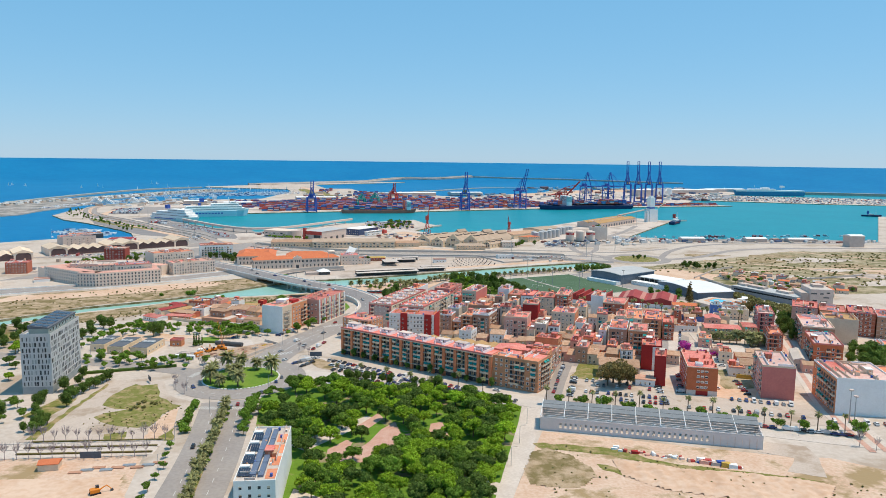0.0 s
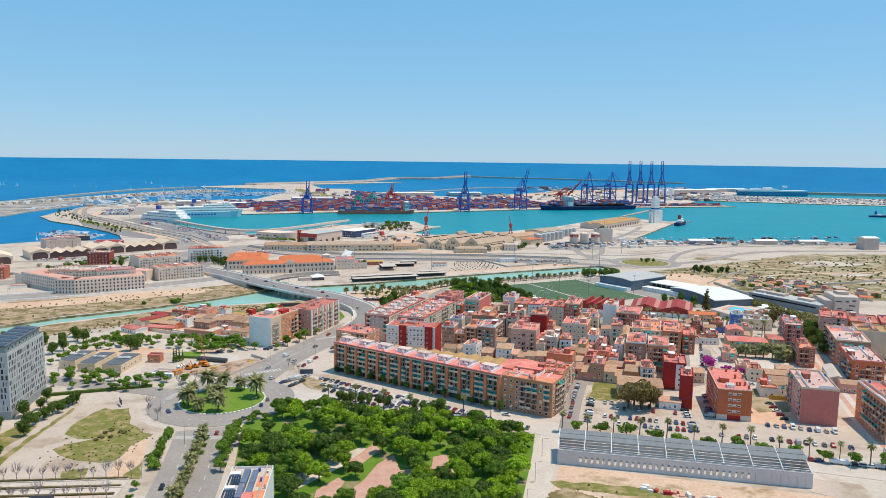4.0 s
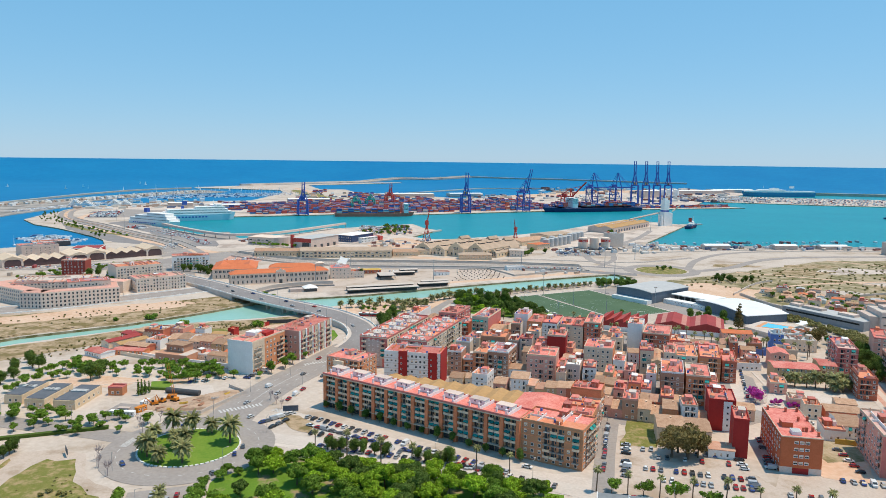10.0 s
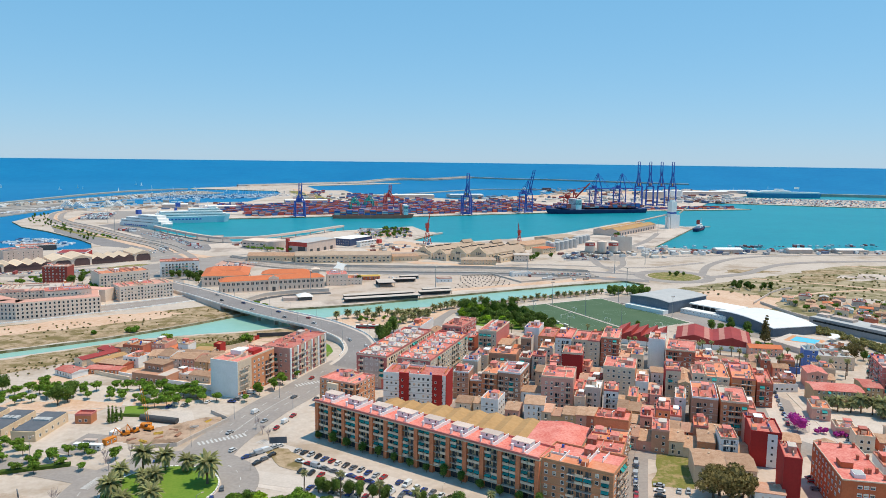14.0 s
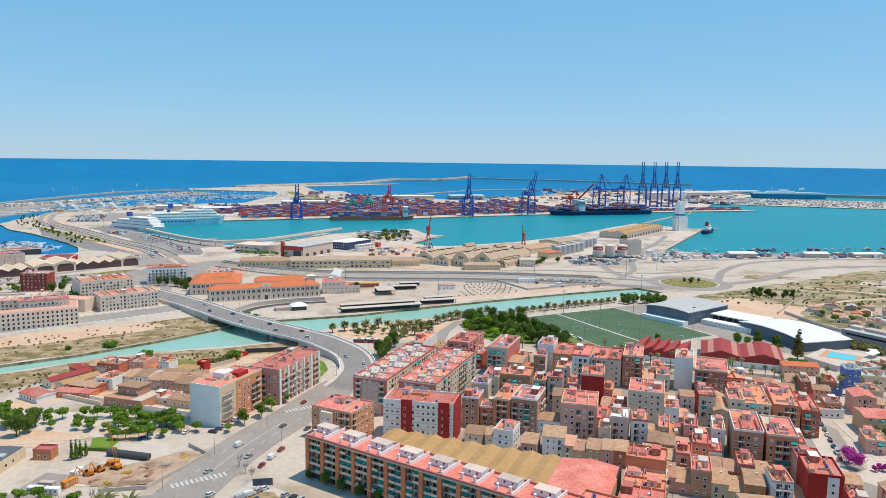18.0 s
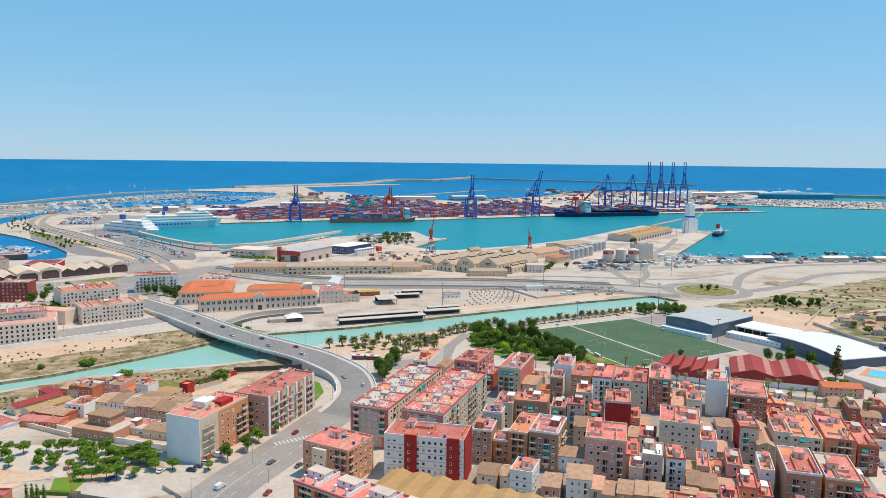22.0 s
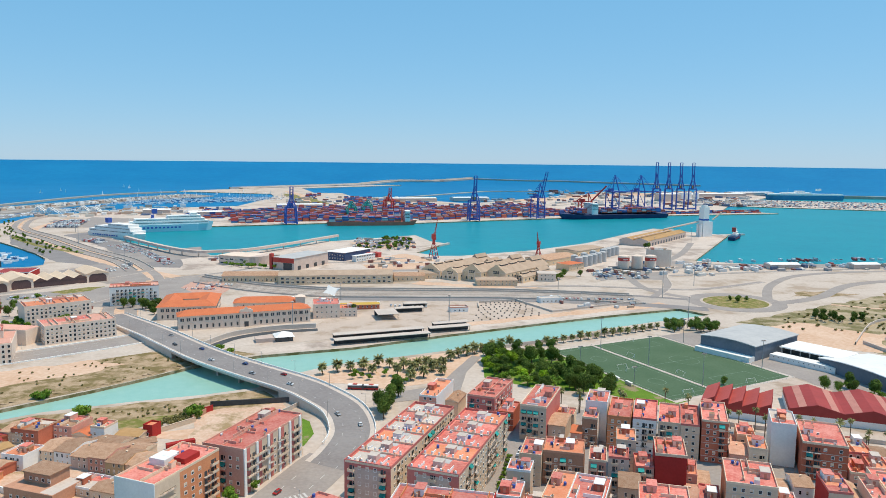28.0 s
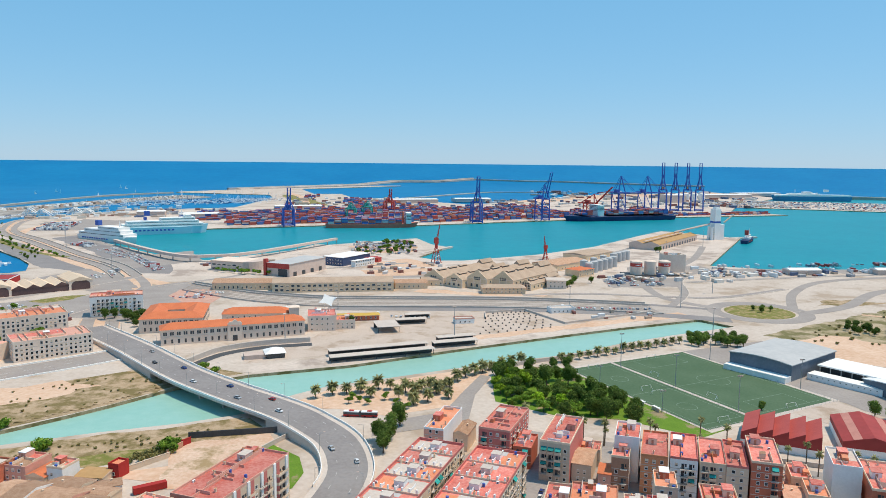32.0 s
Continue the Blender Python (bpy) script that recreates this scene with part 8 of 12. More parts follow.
def court_house(x, y, w, d, rot, h, rise, label):
    """A square house with four hipped ranges round a small court."""
    ob = thing("customs_house", pose(x, y, 0, 0, 0, rot), label, "customs house")
    k, c = 8.0, 16.0
    rect = lambda g, z: [(-w / 2 + g, -d / 2 + g, z), (w / 2 - g, -d / 2 + g, z), (w / 2 - g, d / 2 - g, z), (-w / 2 + g, d / 2 - g, z)]
    ring = lambda a, b: [(a + i, a + (i + 1) % 4, b + (i + 1) % 4, b + i) for i in range(4)]
    me = Mesh()
    me.raw(rect(0, 0) + rect(0, h) + rect(c, h) + rect(c, 0), ring(0, 4) + ring(4, 8) + ring(8, 12))
    part("wall", me, [M_STONEW], ob)
    me = Mesh()
    me.raw(rect(-0.8, h) + rect(k, h + rise) + rect(c + 0.6, h), ring(0, 4) + ring(4, 8))
    part("roof", me, [M_NEWTILE], ob)
    me = Mesh()
    me.raw(rect(-0.5, h - 0.5) + rect(-0.5, h - 0.02) + rect(0.0, h - 0.02), ring(0, 4) + ring(4, 8))
    part("cornice", me, [M_STONEW], ob)
    for side, span in (("f", w), ("l", d), ("r", d)):
        n = int(span / 4.2)
        for i in range(n):
            s = (i - (n - 1) / 2) * 4.2
            part("paired_window", pair, None, ob, m=on_side(w, d, side, s, 6.8))
            part("tall_window", tall, None, ob, m=on_side(w, d, side, s, 1.4))


court_house(-176, 758, 46, 45, 7, 11, 3.6, "square customs wing with orange hipped roofs round a court")
long_house(-113, 761, 52, 15, 4, 9.5, M_STONEW, M_NEWTILE, 3.8, "rear wing with an orange hipped tile roof", "customs_house", "customs house", "f", 4.4)
me = Mesh()
me.box(-4, -3, 0, 4, 3, 14)
me.hip(-4, -3, 4, 3, 14, 15.6, 0, 0.6)
tagged(part("stair_tower", me, [M_STONEW], m=pose(-82, 757, 0, 0, 0, 8)), "small pale stone stair tower beside the rear wing", "tower")
flat_house(-58, 744, 22, 22, 6, 11.5, M_STONEW, M_TERR, "stone corner house with a red roof terrace", "fr", 0.0, 4.0, clutter=4, band=False, storey=4.0)
flat_house(-40, 744, 16, 14, 6, 7, M_STONEW, M_TERR, "lower stone annex with a red roof terrace", "f", 0.0, 3.6, clutter=1, band=False)
long_house(-30, 766, 34, 8, 6, 4.5, M_BRICK, M_YELLOW, 0.6, "long brick shed with a yellow edge", "shed", "shed", "f", 4, True, 1)
# star-shaped sculpture of white sail cloth
ob = thing("sail_sculpture", pose(-59, 800, 0), "white star-shaped stretched membrane on a mast", "sculpture")
me = Mesh()
n = 8
pts = [((4.8 if i % 2 else 9.0) * math.cos(2 * math.pi * i / n + 0.4), (4.8 if i % 2 else 9.0) * math.sin(2 * math.pi * i / n + 0.4) * 0.6) for i in range(n)]
me.raw([(a, b * 0.6, 9 + b) for a, b in pts] + [(a, b * 0.6 + 0.4, 9 + b) for a, b in pts], [tuple(range(n)), tuple(range(2 * n - 1, n - 1, -1))] + [(i, n + i, n + (i + 1) % n, (i + 1) % n) for i in range(n)])
part("membrane", me, [M_WHITE], ob)
for s in (-4, 4):
    me = Mesh()
    me.tube((s, 0, 0), (s * 0.6, 0.2, 9), 0.25, 0.2, 6)
    part("mast", me, [M_WHITE], ob)
for k in (-94, -102):
    ob = thing("sail_sculpture", pose(k, 792, 0), "small white membrane tent", "tent")
    me = Mesh()
    me.raw([(-4, -3, 3), (4, -3, 3), (4, 3, 3), (-4, 3, 3), (0, 0, 6)], [(0, 1, 4), (1, 2, 4), (2, 3, 4), (3, 0, 4), (3, 2, 1, 0)])
    part("membrane", me, [M_WHITE], ob)
    me = Mesh()
    me.tube((0, 0, 0), (0, 0, 5.8), 0.12, n=5)
    part("mast", me, [M_STEEL], ob)


def canopy(x, y, w, d, rot, h=4.0):
    ob = thing("canopy", pose(x, y, 0, 0, 0, rot), "long pale flat canopy on dark posts over a yard", "canopy", "yard canopies")
    me = Mesh()
    me.raw([(-w / 2, -d / 2, h - 0.2), (w / 2, -d / 2, h - 0.2), (w / 2, d / 2, h + 0.1), (-w / 2, d / 2, h + 0.1), (-w / 2, -d / 2, h + 0.15), (w / 2, -d / 2, h + 0.15), (w / 2, d / 2, h + 0.45), (-w / 2, d / 2, h + 0.45)], [(3, 2, 1, 0), (4, 5, 6, 7), (0, 1, 5, 4), (1, 2, 6, 5), (2, 3, 7, 6), (3, 0, 4, 7)])
    part("roof", me, [M_CONC], ob)
    me = Mesh()
    me.box(-w / 2 + 0.5, d / 2 - 1.2, 0, w / 2 - 0.5, d / 2 - 0.8, h)
    part("back_wall", me, [M_DARK], ob)
    k = max(2, int(w / 9))
    for i in range(k):
        me = Mesh()
        me.box(-0.15, -0.15, 0, 0.15, 0.15, h - 0.1)
        part("post", me, [M_DARK], ob, m=pose(-w / 2 + 1 + i * (w - 2) / (k - 1), -d / 2 + 1, 0))


canopy(-8, 668, 72, 6, 16)
canopy(-11, 681, 70, 6, 16)
canopy(44, 691, 34, 6, 15)
canopy(46, 703, 30, 6, 15)
canopy(-6, 734, 18, 18, 10, 5)
canopy(14, 752, 26, 6, 10)
canopy(20, 768, 22, 6, 10)
ob = thing("kiosk", pose(-88, 674, 0, 0, 0, 15), "white tented kiosk with a long flat annex", "kiosk")
me = Mesh()
me.box(0, -5, 0, 12, 5, 3.5)
part("hall", me, [M_GLASS], ob)
me = Mesh()
me.hip(0, -5, 12, 5, 3.5, 6.5, 0, 1.0)
part("roof", me, [M_WHITE], ob)
me = Mesh()
me.box(-14, -4, 0, -0.4, 4, 3)
part("annex", me, [M_GREYW], ob)
# sunken curved retaining wall
strip("retaining_wall", smooth_line([(-136, 662), (-122, 686), (-95, 700), (-62, 706)], 4), 1.2, 3.6, M_CONC, "curved concrete retaining wall", "wall", 3.7)
# the underpass isn't dug out: its shade is a flat near-black strip on the ground
strip("underpass", smooth_line([(-131, 660), (-118, 681), (-93, 694), (-60, 700)], 4), 7, 0.14, M_DARK, "flat near-black strip painting the shade of the roadway under the retaining wall", "road")
# plaza with a grid of small dark bollards
BOLLARD = shared("bollard", lambda q: (q.box(-0.55, -0.55, 0, 0.55, 0.55, 0.75), q.box(-0.4, -0.4, 0.75, 0.4, 0.4, 0.95)), [M_DARK])
for i in range(9):
    for j in range(8):
        a, b = i / 8, j / 7
        x = (67 + 17 * b) * (1 - a) + (127 - 9 * b) * a
        y = (719 + 60 * b) * (1 - a) + (734 + 51 * b) * a
        tagged(part("bollard", BOLLARD, None, m=pose(x + (j % 2) * 3.4, y, 0.05)), "small dark square bollard on a pale plaza", "bollard", "plaza bollards")
strip("plaza_wall", [(78, 762), (80.5, 781), (118, 790), (142, 744), (232, 777)], 0.8, 1.8, M_CONC, "low concrete wall round a plaza", "wall", 1.9)
for x, y, w, d in ((150, 783, 22, 9), (58, 752, 16, 7)):
    flat_house(x, y, w, d, 8, 4, M_WHITE, M_CONC, "long low white yard building", "f", 0.0, 4, clutter=0, band=False, name="yard_building", category="building")

# left of the bridge head
def ring_house():
    ob = thing("courtyard_building", pose(0, 0, 0), "long pale stone courtyard building with rows of small windows", "building")
    segs = [((-376, 652), (-322, 612), 14), ((-322, 612), (-303, 610), 14), ((-303, 610), (-250, 636), 14), ((-250, 636), (-262, 668), 12), ((-376, 652), (-346, 690), 12), ((-346, 690), (-262, 668), 11)]
    for (x0, y0), (x1, y1), h in segs:
        L = math.hypot(x1 - x0, y1 - y0)
        me = Mesh()
        me.box(0, 0, 0, L, 12, h)
        rot = math.degrees(math.atan2(y1 - y0, x1 - x0))
        m_ = pose(x0, y0, 0, 0, 0, rot)
        w_ = part("wing", me, [M_STONEW], ob, m=m_)
        me = Mesh()
        me.box(0.4, 0.4, h, L - 0.4, 11.6, h + 0.2)
        part("roof", me, [M_PINK], w_)
        n = int(L / 3.0)
        wm_ = Mesh()
        window_data(1.5, 2.1, 0)
        for k in range(4 if (y0 < 660 and y1 < 660) else 0):
            for i in range(n):
                wm_.put(RAW["window", 1.5, 2.1, 0], pose((i + 0.5) * L / n, 0, 1.0 + k * 3.3))
        if wm_.v:
            tagged(part("window_row", wm_, [M_GLASS, M_WHITE, M_CREAM], w_), kind="stuff")


ring_house()
flat_house(-322, 664, 62, 34, 14, 15, M_STONEW, M_PINK, "set-back upper block of the stone courtyard building", "fl", 0.0, 2.8, clutter=8, name="office_building", ww=1.5, wh=2.0, category="office building")
flat_house(-283, 650, 34, 16, 25, 17, M_STONEW, M_TERR, "upper wing of the stone courtyard building with red roofs", "f", 0.0, 2.8, clutter=5, name="office_building", ww=1.5, wh=2.0, category="office building")
flat_house(-348, 757, 25, 14, 0, 18, mat("deep_red_brick", (0.36, 0.075, 0.055), (0.3, 0.06, 0.045), 0.2, 0.9), M_CONC, "dark red brick block with a flat roof", "f", 0.0, 3.6, clutter=2, band=False)
ob = flat_house(-236, 690, 44, 24, 33, 13, M_STONEW, M_PINK, "pale stone office building with red roof terrace", "fl", 0.0, 2.7, clutter=6, name="office_building", ww=1.5, wh=2.0, category="office building")
ob = flat_house(-276, 735, 44, 30, 33, 17, M_STONEW, M_ORTERR, "pale stone house with arcaded loggia and orange terrace", "fr", 0.0, 2.8, clutter=6, name="office_building", ww=1.6, wh=2.1, category="office building")
ob = flat_house(-238, 795, 40, 16, 17, 17, M_WHITE, M_PINK, "pale modern apartment house with balconies", "f", 0.8, 3.4, clutter=4, band=False)
flat_house(-425, 690, 22, 16, 10, 12, M_BRICK, M_TERR, "old brick house beside the car park", "f", 0.0, clutter=1, band=False)
flat_house(-420, 622, 26, 20, 25, 9, M_WHITE, M_TILE, "old white house at the canal road", "f", 0.1, clutter=1, band=False)
flat_house(-372, 640, 14, 8, 25, 3, M_WHITE, M_CONC, "low white wall building", "", 0.0, clutter=0, band=False)


def dock_shed(x, y, w, d, rot, bays, label):
    """A modernist dock shed: a row of low gables between two arched end halls."""
    front = bpy.data.materials.get("dark_glazed_front") or mat("dark_glazed_front", (0.10, 0.06, 0.06), (0.14, 0.085, 0.08), 0.2, 0.5)
    ob = thing("dock_shed", pose(x, y, 0, 0, 0, rot), label, "dock shed", "dock sheds")
    e = 20
    for s in (-1, 1):
        a, b = (-w / 2, -w / 2 + e) if s < 0 else (w / 2 - e, w / 2)
        me = Mesh()
        me.box(a, -d / 2, 0, b, d / 2, 9)
        end = part("end_hall", me, [M_STONEW], ob)
        me = Mesh()
        me.gable(a, -d / 2, b, d / 2, 9, 13, 0, 0.5, "y")
        part("roof", me, [M_CREAM], end)
        me = Mesh()
        c = (a + b) / 2
        k = 10
        arc = [(c - 8 * math.cos(math.pi * i / k), 5 + 5 * math.sin(math.pi * i / k)) for i in range(k + 1)]
        vs = [(c - 8, -d / 2 - 0.1, 0)] + [(p, -d / 2 - 0.1, q) for p, q in arc] + [(c + 8, -d / 2 - 0.1, 0)]
        me.raw(vs + [(p, q + 0.25, r) for p, q, r in vs], [tuple(range(len(vs)))] + [tuple(range(2 * len(vs) - 1, len(vs) - 1, -1))])
        part("arch_window", me, [front], end)
    me = Mesh()
    me.box(-w / 2 + e, -d / 2 + 0.4, 0, w / 2 - e, d / 2, 6)
    part("wall", me, [front], ob)
    bw = (w - 2 * e) / bays
    for i in range(bays):
        a = -w / 2 + e + i * bw
        me = Mesh()
        me.gable(a, -d / 2, a + bw, d / 2, 6, 9.4, 0, 0.02, "y", 1)
        part("gable_roof", me, [M_CREAM, front], ob)


dock_shed(-431, 841, 86, 40, 36, 4, "pale modernist dock shed with gabled bays and arched ends")
dock_shed(-360, 892, 86, 40, 36, 4, "pale modernist dock shed with gabled bays and arched ends")
dock_shed(-522, 768, 110, 38, 31, 5, "pale modernist dock shed with gabled bays and arched ends")
flat_house(-470, 900, 40, 30, 36, 14, M_GREYW, M_DROOF, "dark waterside clubhouse with a flat roof", "f", 0.0, 5, clutter=1, band=False, name="clubhouse", category="building")
flat_house(-500, 985, 46, 18, 30, 7, M_DARK, M_DROOF, "long dark dock building", "", 0.0, 5, clutter=1, band=False, name="dock_building", category="building")
flat_house(-414, 917, 36, 30, 8, 8, M_REDP, M_REDSHEET, "bright red flat-roofed dock building", "", 0.0, 5, clutter=0, band=False, name="dock_building", category="building")

# ---- dock sheds in the middle ----
M_GTILE = mat("worn_tile_roof", (0.52, 0.385, 0.285), (0.41, 0.295, 0.215), 0.1, 0.95, fine=10)
ob = long_house(-62, 885, 122, 26, 3, 9.5, M_STONE, M_GTILE, 3.5, "long sandstone dock warehouse with two rows of window bays", "dock_warehouse", "warehouse", "f", 5.4, False, 2, 4.2, 3.2, 2.4)
long_house(-155, 895, 60, 20, 0, 7, M_STONE, M_TILE, 3, "lower sandstone dock warehouse with a brown roof", "dock_warehouse", "warehouse", "f", 4.5, False, 1, 4.2, 1.5, 3)
long_house(18, 893, 34, 18, 3, 6, M_STONE, M_TILE, 2.5, "small sandstone dock warehouse", "dock_warehouse", "warehouse", "f", 5, False, 1)
long_house(45, 905, 30, 16, 3, 6, M_STONE, M_GTILE, 2.5, "small sandstone dock warehouse", "dock_warehouse", "warehouse", "f", 5, False, 1)


def foundry_hall(u, v0, v1, w, h, rise, label):
    """One nave: side walls, stepped gable with arched windows, ridged roof and a lantern at its far end."""
    v, L = (v0 + v1) / 2, v1 - v0
    ob = thing("foundry_hall", pose(u * 0.743 + v * 0.669, -u * 0.669 + v * 0.743, 0, 0, 0, -42), label, "foundry hall", "foundry halls")
    me = Mesh()
    me.box(-w / 2, -L / 2, 0, w / 2, L / 2, h)
    part("wall", me, [M_STONE], ob)
    me = Mesh()
    me.gable(-w / 2, -L / 2 + 0.6, w / 2, L / 2, h, h + rise, 0, 0.2, "y", 1)
    roof = part("roof", me, [M_GTILE, M_STONE], ob)
    me = Mesh()
    me.gable(-3.2, L / 2 - 22, 3.2, L / 2 - 2, h + rise - 0.6, h + rise + 3.4, 0, 0.3, "y", 0)
    part("roof_lantern", me, [M_GTILE], roof)
    for a in range(3):
        me = Mesh()
        me.box(-1.5, -L / 2 + 6 + a * 17, h + rise - 0.8, 1.5, -L / 2 + 18 + a * 17, h + rise + 0.6, 1)
        me.gable(-1.5, -L / 2 + 6 + a * 17, 1.5, -L / 2 + 18 + a * 17, h + rise + 0.6, h + rise + 1.3, 0, 0.25, "y", 0)
        part("ridge_vent", me, [M_GTILE, M_DARK], roof)
    me = Mesh()
    for z_ in (0.9, h * 0.58, h + 0.4):
        me.box(-w / 2 - 0.2, -L / 2 - 0.85, z_ - 0.22, w / 2 + 0.2, -L / 2 - 0.6, z_ + 0.22)
    for a in (-1, -0.34, 0.34, 1):
        me.box(a * (w / 2 - 0.5) - 0.5, -L / 2 - 0.9, 0, a * (w / 2 - 0.5) + 0.5, -L / 2 - 0.6, h + 0.6)
    tagged(part("stone_bands", me, [M_STONEW], ob), "pale stone bands and pilasters", kind="stuff")
    me = Mesh()
    k = w / 2
    prof = [(-k, 0), (k, 0), (k, h + 1.0), (1.6, h + rise + 0.9), (1.6, h + rise + 1.8), (-1.6, h + rise + 1.8), (-1.6, h + rise + 0.9), (-k, h + 1.0)]
    n = len(prof)
    me.raw([(a, -L / 2 - 0.6, b) for a, b in prof] + [(a, -L / 2, b) for a, b in prof], [tuple(range(n)), tuple(range(2 * n - 1, n - 1, -1))] + [(i, n + i, n + (i + 1) % n, (i + 1) % n) for i in range(n)])
    gb = part("gable_front", me, [M_STONE], ob)

    def arch(q):
        pts = [(-1.0, 0), (1.0, 0)] + [(math.cos(math.pi * i / 6), 2.2 + math.sin(math.pi * i / 6)) for i in range(7)]
        m_ = len(pts)
        q.raw([(a, -0.1, b) for a, b in pts] + [(a, 0.1, b) for a, b in pts], [tuple(range(m_))] + [(i, m_ + i, m_ + (i + 1) % m_, (i + 1) % m_) for i in range(m_)])
    data = shared("arched_window", arch, [M_DARK])
    for s in (-1, 0, 1):
        part("arched_window", data, None, gb, m=pose(s * w * 0.28, -L / 2 - 0.65, 2.0))
        part("arched_window", data, None, gb, m=pose(s * 2.6, -L / 2 - 0.65, h - 1.0))
    for i in range(int(L / 7)):
        part("window", window_data(2.0, 2.6, 0), None, ob, m=on_side(w, L, "r", -L / 2 + 5 + i * 7, h - 4))
    return ob


foundry_hall(-567, 702, 800, 25, 8, 7, "sandstone foundry nave with an ornate stepped gable")
foundry_hall(-543, 706, 792, 20, 8, 5, "lower sandstone foundry nave with a small gable")
foundry_hall(-520, 716, 806, 23, 10.5, 7.5, "tall sandstone foundry nave with arched windows")
foundry_hall(-496, 728, 812, 23, 10.5, 7.5, "tall sandstone foundry nave with arched windows")
foundry_hall(-478, 742, 800, 12, 6, 3, "low side nave of the foundry with a pink-grey roof")
long_house(112, 862, 44, 13, -2, 6.5, M_STONE, M_GTILE, 2.6, "sandstone shed before the foundry halls", "dock_warehouse", "warehouse", "f", 4, True, 2, 3.0, 1.2, 1.6)
long_house(174, 886, 20, 16, -8, 9, M_STONEW, M_CONC, 0.5, "pale stone dock office with a flat roof", "office", "office building", "f", 4, True, 2)
long_house(222, 952, 26, 18, 36, 8, M_STONE, M_NEWTILE, 1.5, "dock house with an orange roof", "house", "house", "f", 4, True, 2)
long_house(214, 1006, 62, 34, 42, 7, M_STONE, M_TILE, 3, "sandstone dock warehouse with a worn roof", "dock_warehouse", "warehouse", "f", 6, False, 1)
long_house(276, 1080, 62, 34, 42, 7, M_STONE, M_GTILE, 2, "sandstone dock warehouse with a pale roof", "dock_warehouse", "warehouse", "f", 6, False, 1)
# white assembly hall, curved office and dock house
ob = long_house(-114, 981, 30, 60, -30, 15, M_GREYW, M_GREYROOF, 1.2, "big white and grey boat hall with a red band", "boat_hall", "hall", "", 6, True, 1)
me = Mesh()
me.box(-15.2, -30.35, 9, 15, -30.02, 15)
part("red_band", me, [M_CRRED], ob)
me = Mesh()
me.box(0, -30.3, 0, 12, -30.02, 8.6)
part("hall_door", me, [M_DARK], ob)
me = Mesh()
me.box(-19.5, -31, 0, -16, -27, 19)
part("red_pylon", me, [M_CRRED], ob)
for i in range(4):
    me = Mesh()
    me.box(15.05, -24 + i * 14, 0, 15.3, -19 + i * 14, 5)
    part("side_door", me, [M_DARK], ob)
ob = long_house(-192, 1003, 44, 28, -24, 12, M_GREYW, M_STONEW, 0.6, "pale grey dockside office with a rounded end", "office", "office building", "f", 7, True, 2, 5, 5.0, 2.0)
me = Mesh()
me.tube((22, 0, 0), (22, 0, 12), 14, n=24)
part("round_end", me, [M_GREYW], ob)
ob = long_house(-60, 1044, 30, 50, -34, 11, mat("navy_glass", (0.05, 0.08, 0.17), (0.08, 0.11, 0.2), 0.1, 0.3), M_WHITE, 0.5, "navy glass dockside building with white roof", "office", "office building", "f", 4, True, 2)
ob = long_house(-38, 1024, 34, 6, 52, 8, M_WHITE, M_WHITE, 0.4, "white arcaded dock building", "office", "office building", "f", 3, True, 2, 4, 1.4, 2)
for x, y, r in ((-36, 1050, 0.2), (-26, 1056, 0.5), (-20, 1050, 1.2)):
    me = Mesh()
    me.box(-6, -3, 0, 6, 3, 6)
    tagged(part("shipping_container", me, [M_CRRED], m=pose(x, y, 0.05, 0, 0, math.degrees(r))), "bright red stacked shipping container", "container", "red containers")
# covered walkway along the ferry dock
ob = thing("passenger_walkway", pose(0, 0, 0), "pale raised passenger walkway on columns along the dock", "walkway")
line = smooth_line([(-424, 1210), (-340, 1118), (-276, 1062), (-240, 1058), (-190, 1085), (-90, 1225)], 10)
e = ribbon(line, 2.6, 0, [9.0] * len(line))
vs, fs = [], []
for i, (a, b) in enumerate(e):
    vs += [a, b, (*b[:2], 5.5), (*a[:2], 5.5)]
    if i:
        k = len(vs) - 8
        fs += [(k + 1, k + 5, k + 4, k), (k + 2, k + 6, k + 5, k + 1), (k, k + 4, k + 7, k + 3), (k + 3, k + 7, k + 6, k + 2)]
me = Mesh()
me.raw(vs, fs)
part("tube", me, [M_GREYW], ob)
for p in line[::3]:
    me = Mesh()
    me.box(p[0] - 0.6, p[1] - 0.6, 0, p[0] + 0.6, p[1] + 0.6, 5.5)
    part("column", me, [M_CONC], ob)


# ---- silos, pier shed and grain tower ----
def silo(x, y, r, h, m_, label, group, cap=None):
    ob = thing("silo", pose(x, y, 0), label, "silo", group)
    me = Mesh()
    me.tube((0, 0, 0), (0, 0, h), r, n=20)
    part("drum", me, [m_], ob, smooth=False)
    me = Mesh()
    me.tube((0, 0, h), (0, 0, h + 1.2), r, r * 0.4, n=20)
    part("cap", me, [cap or m_], ob)
    return ob


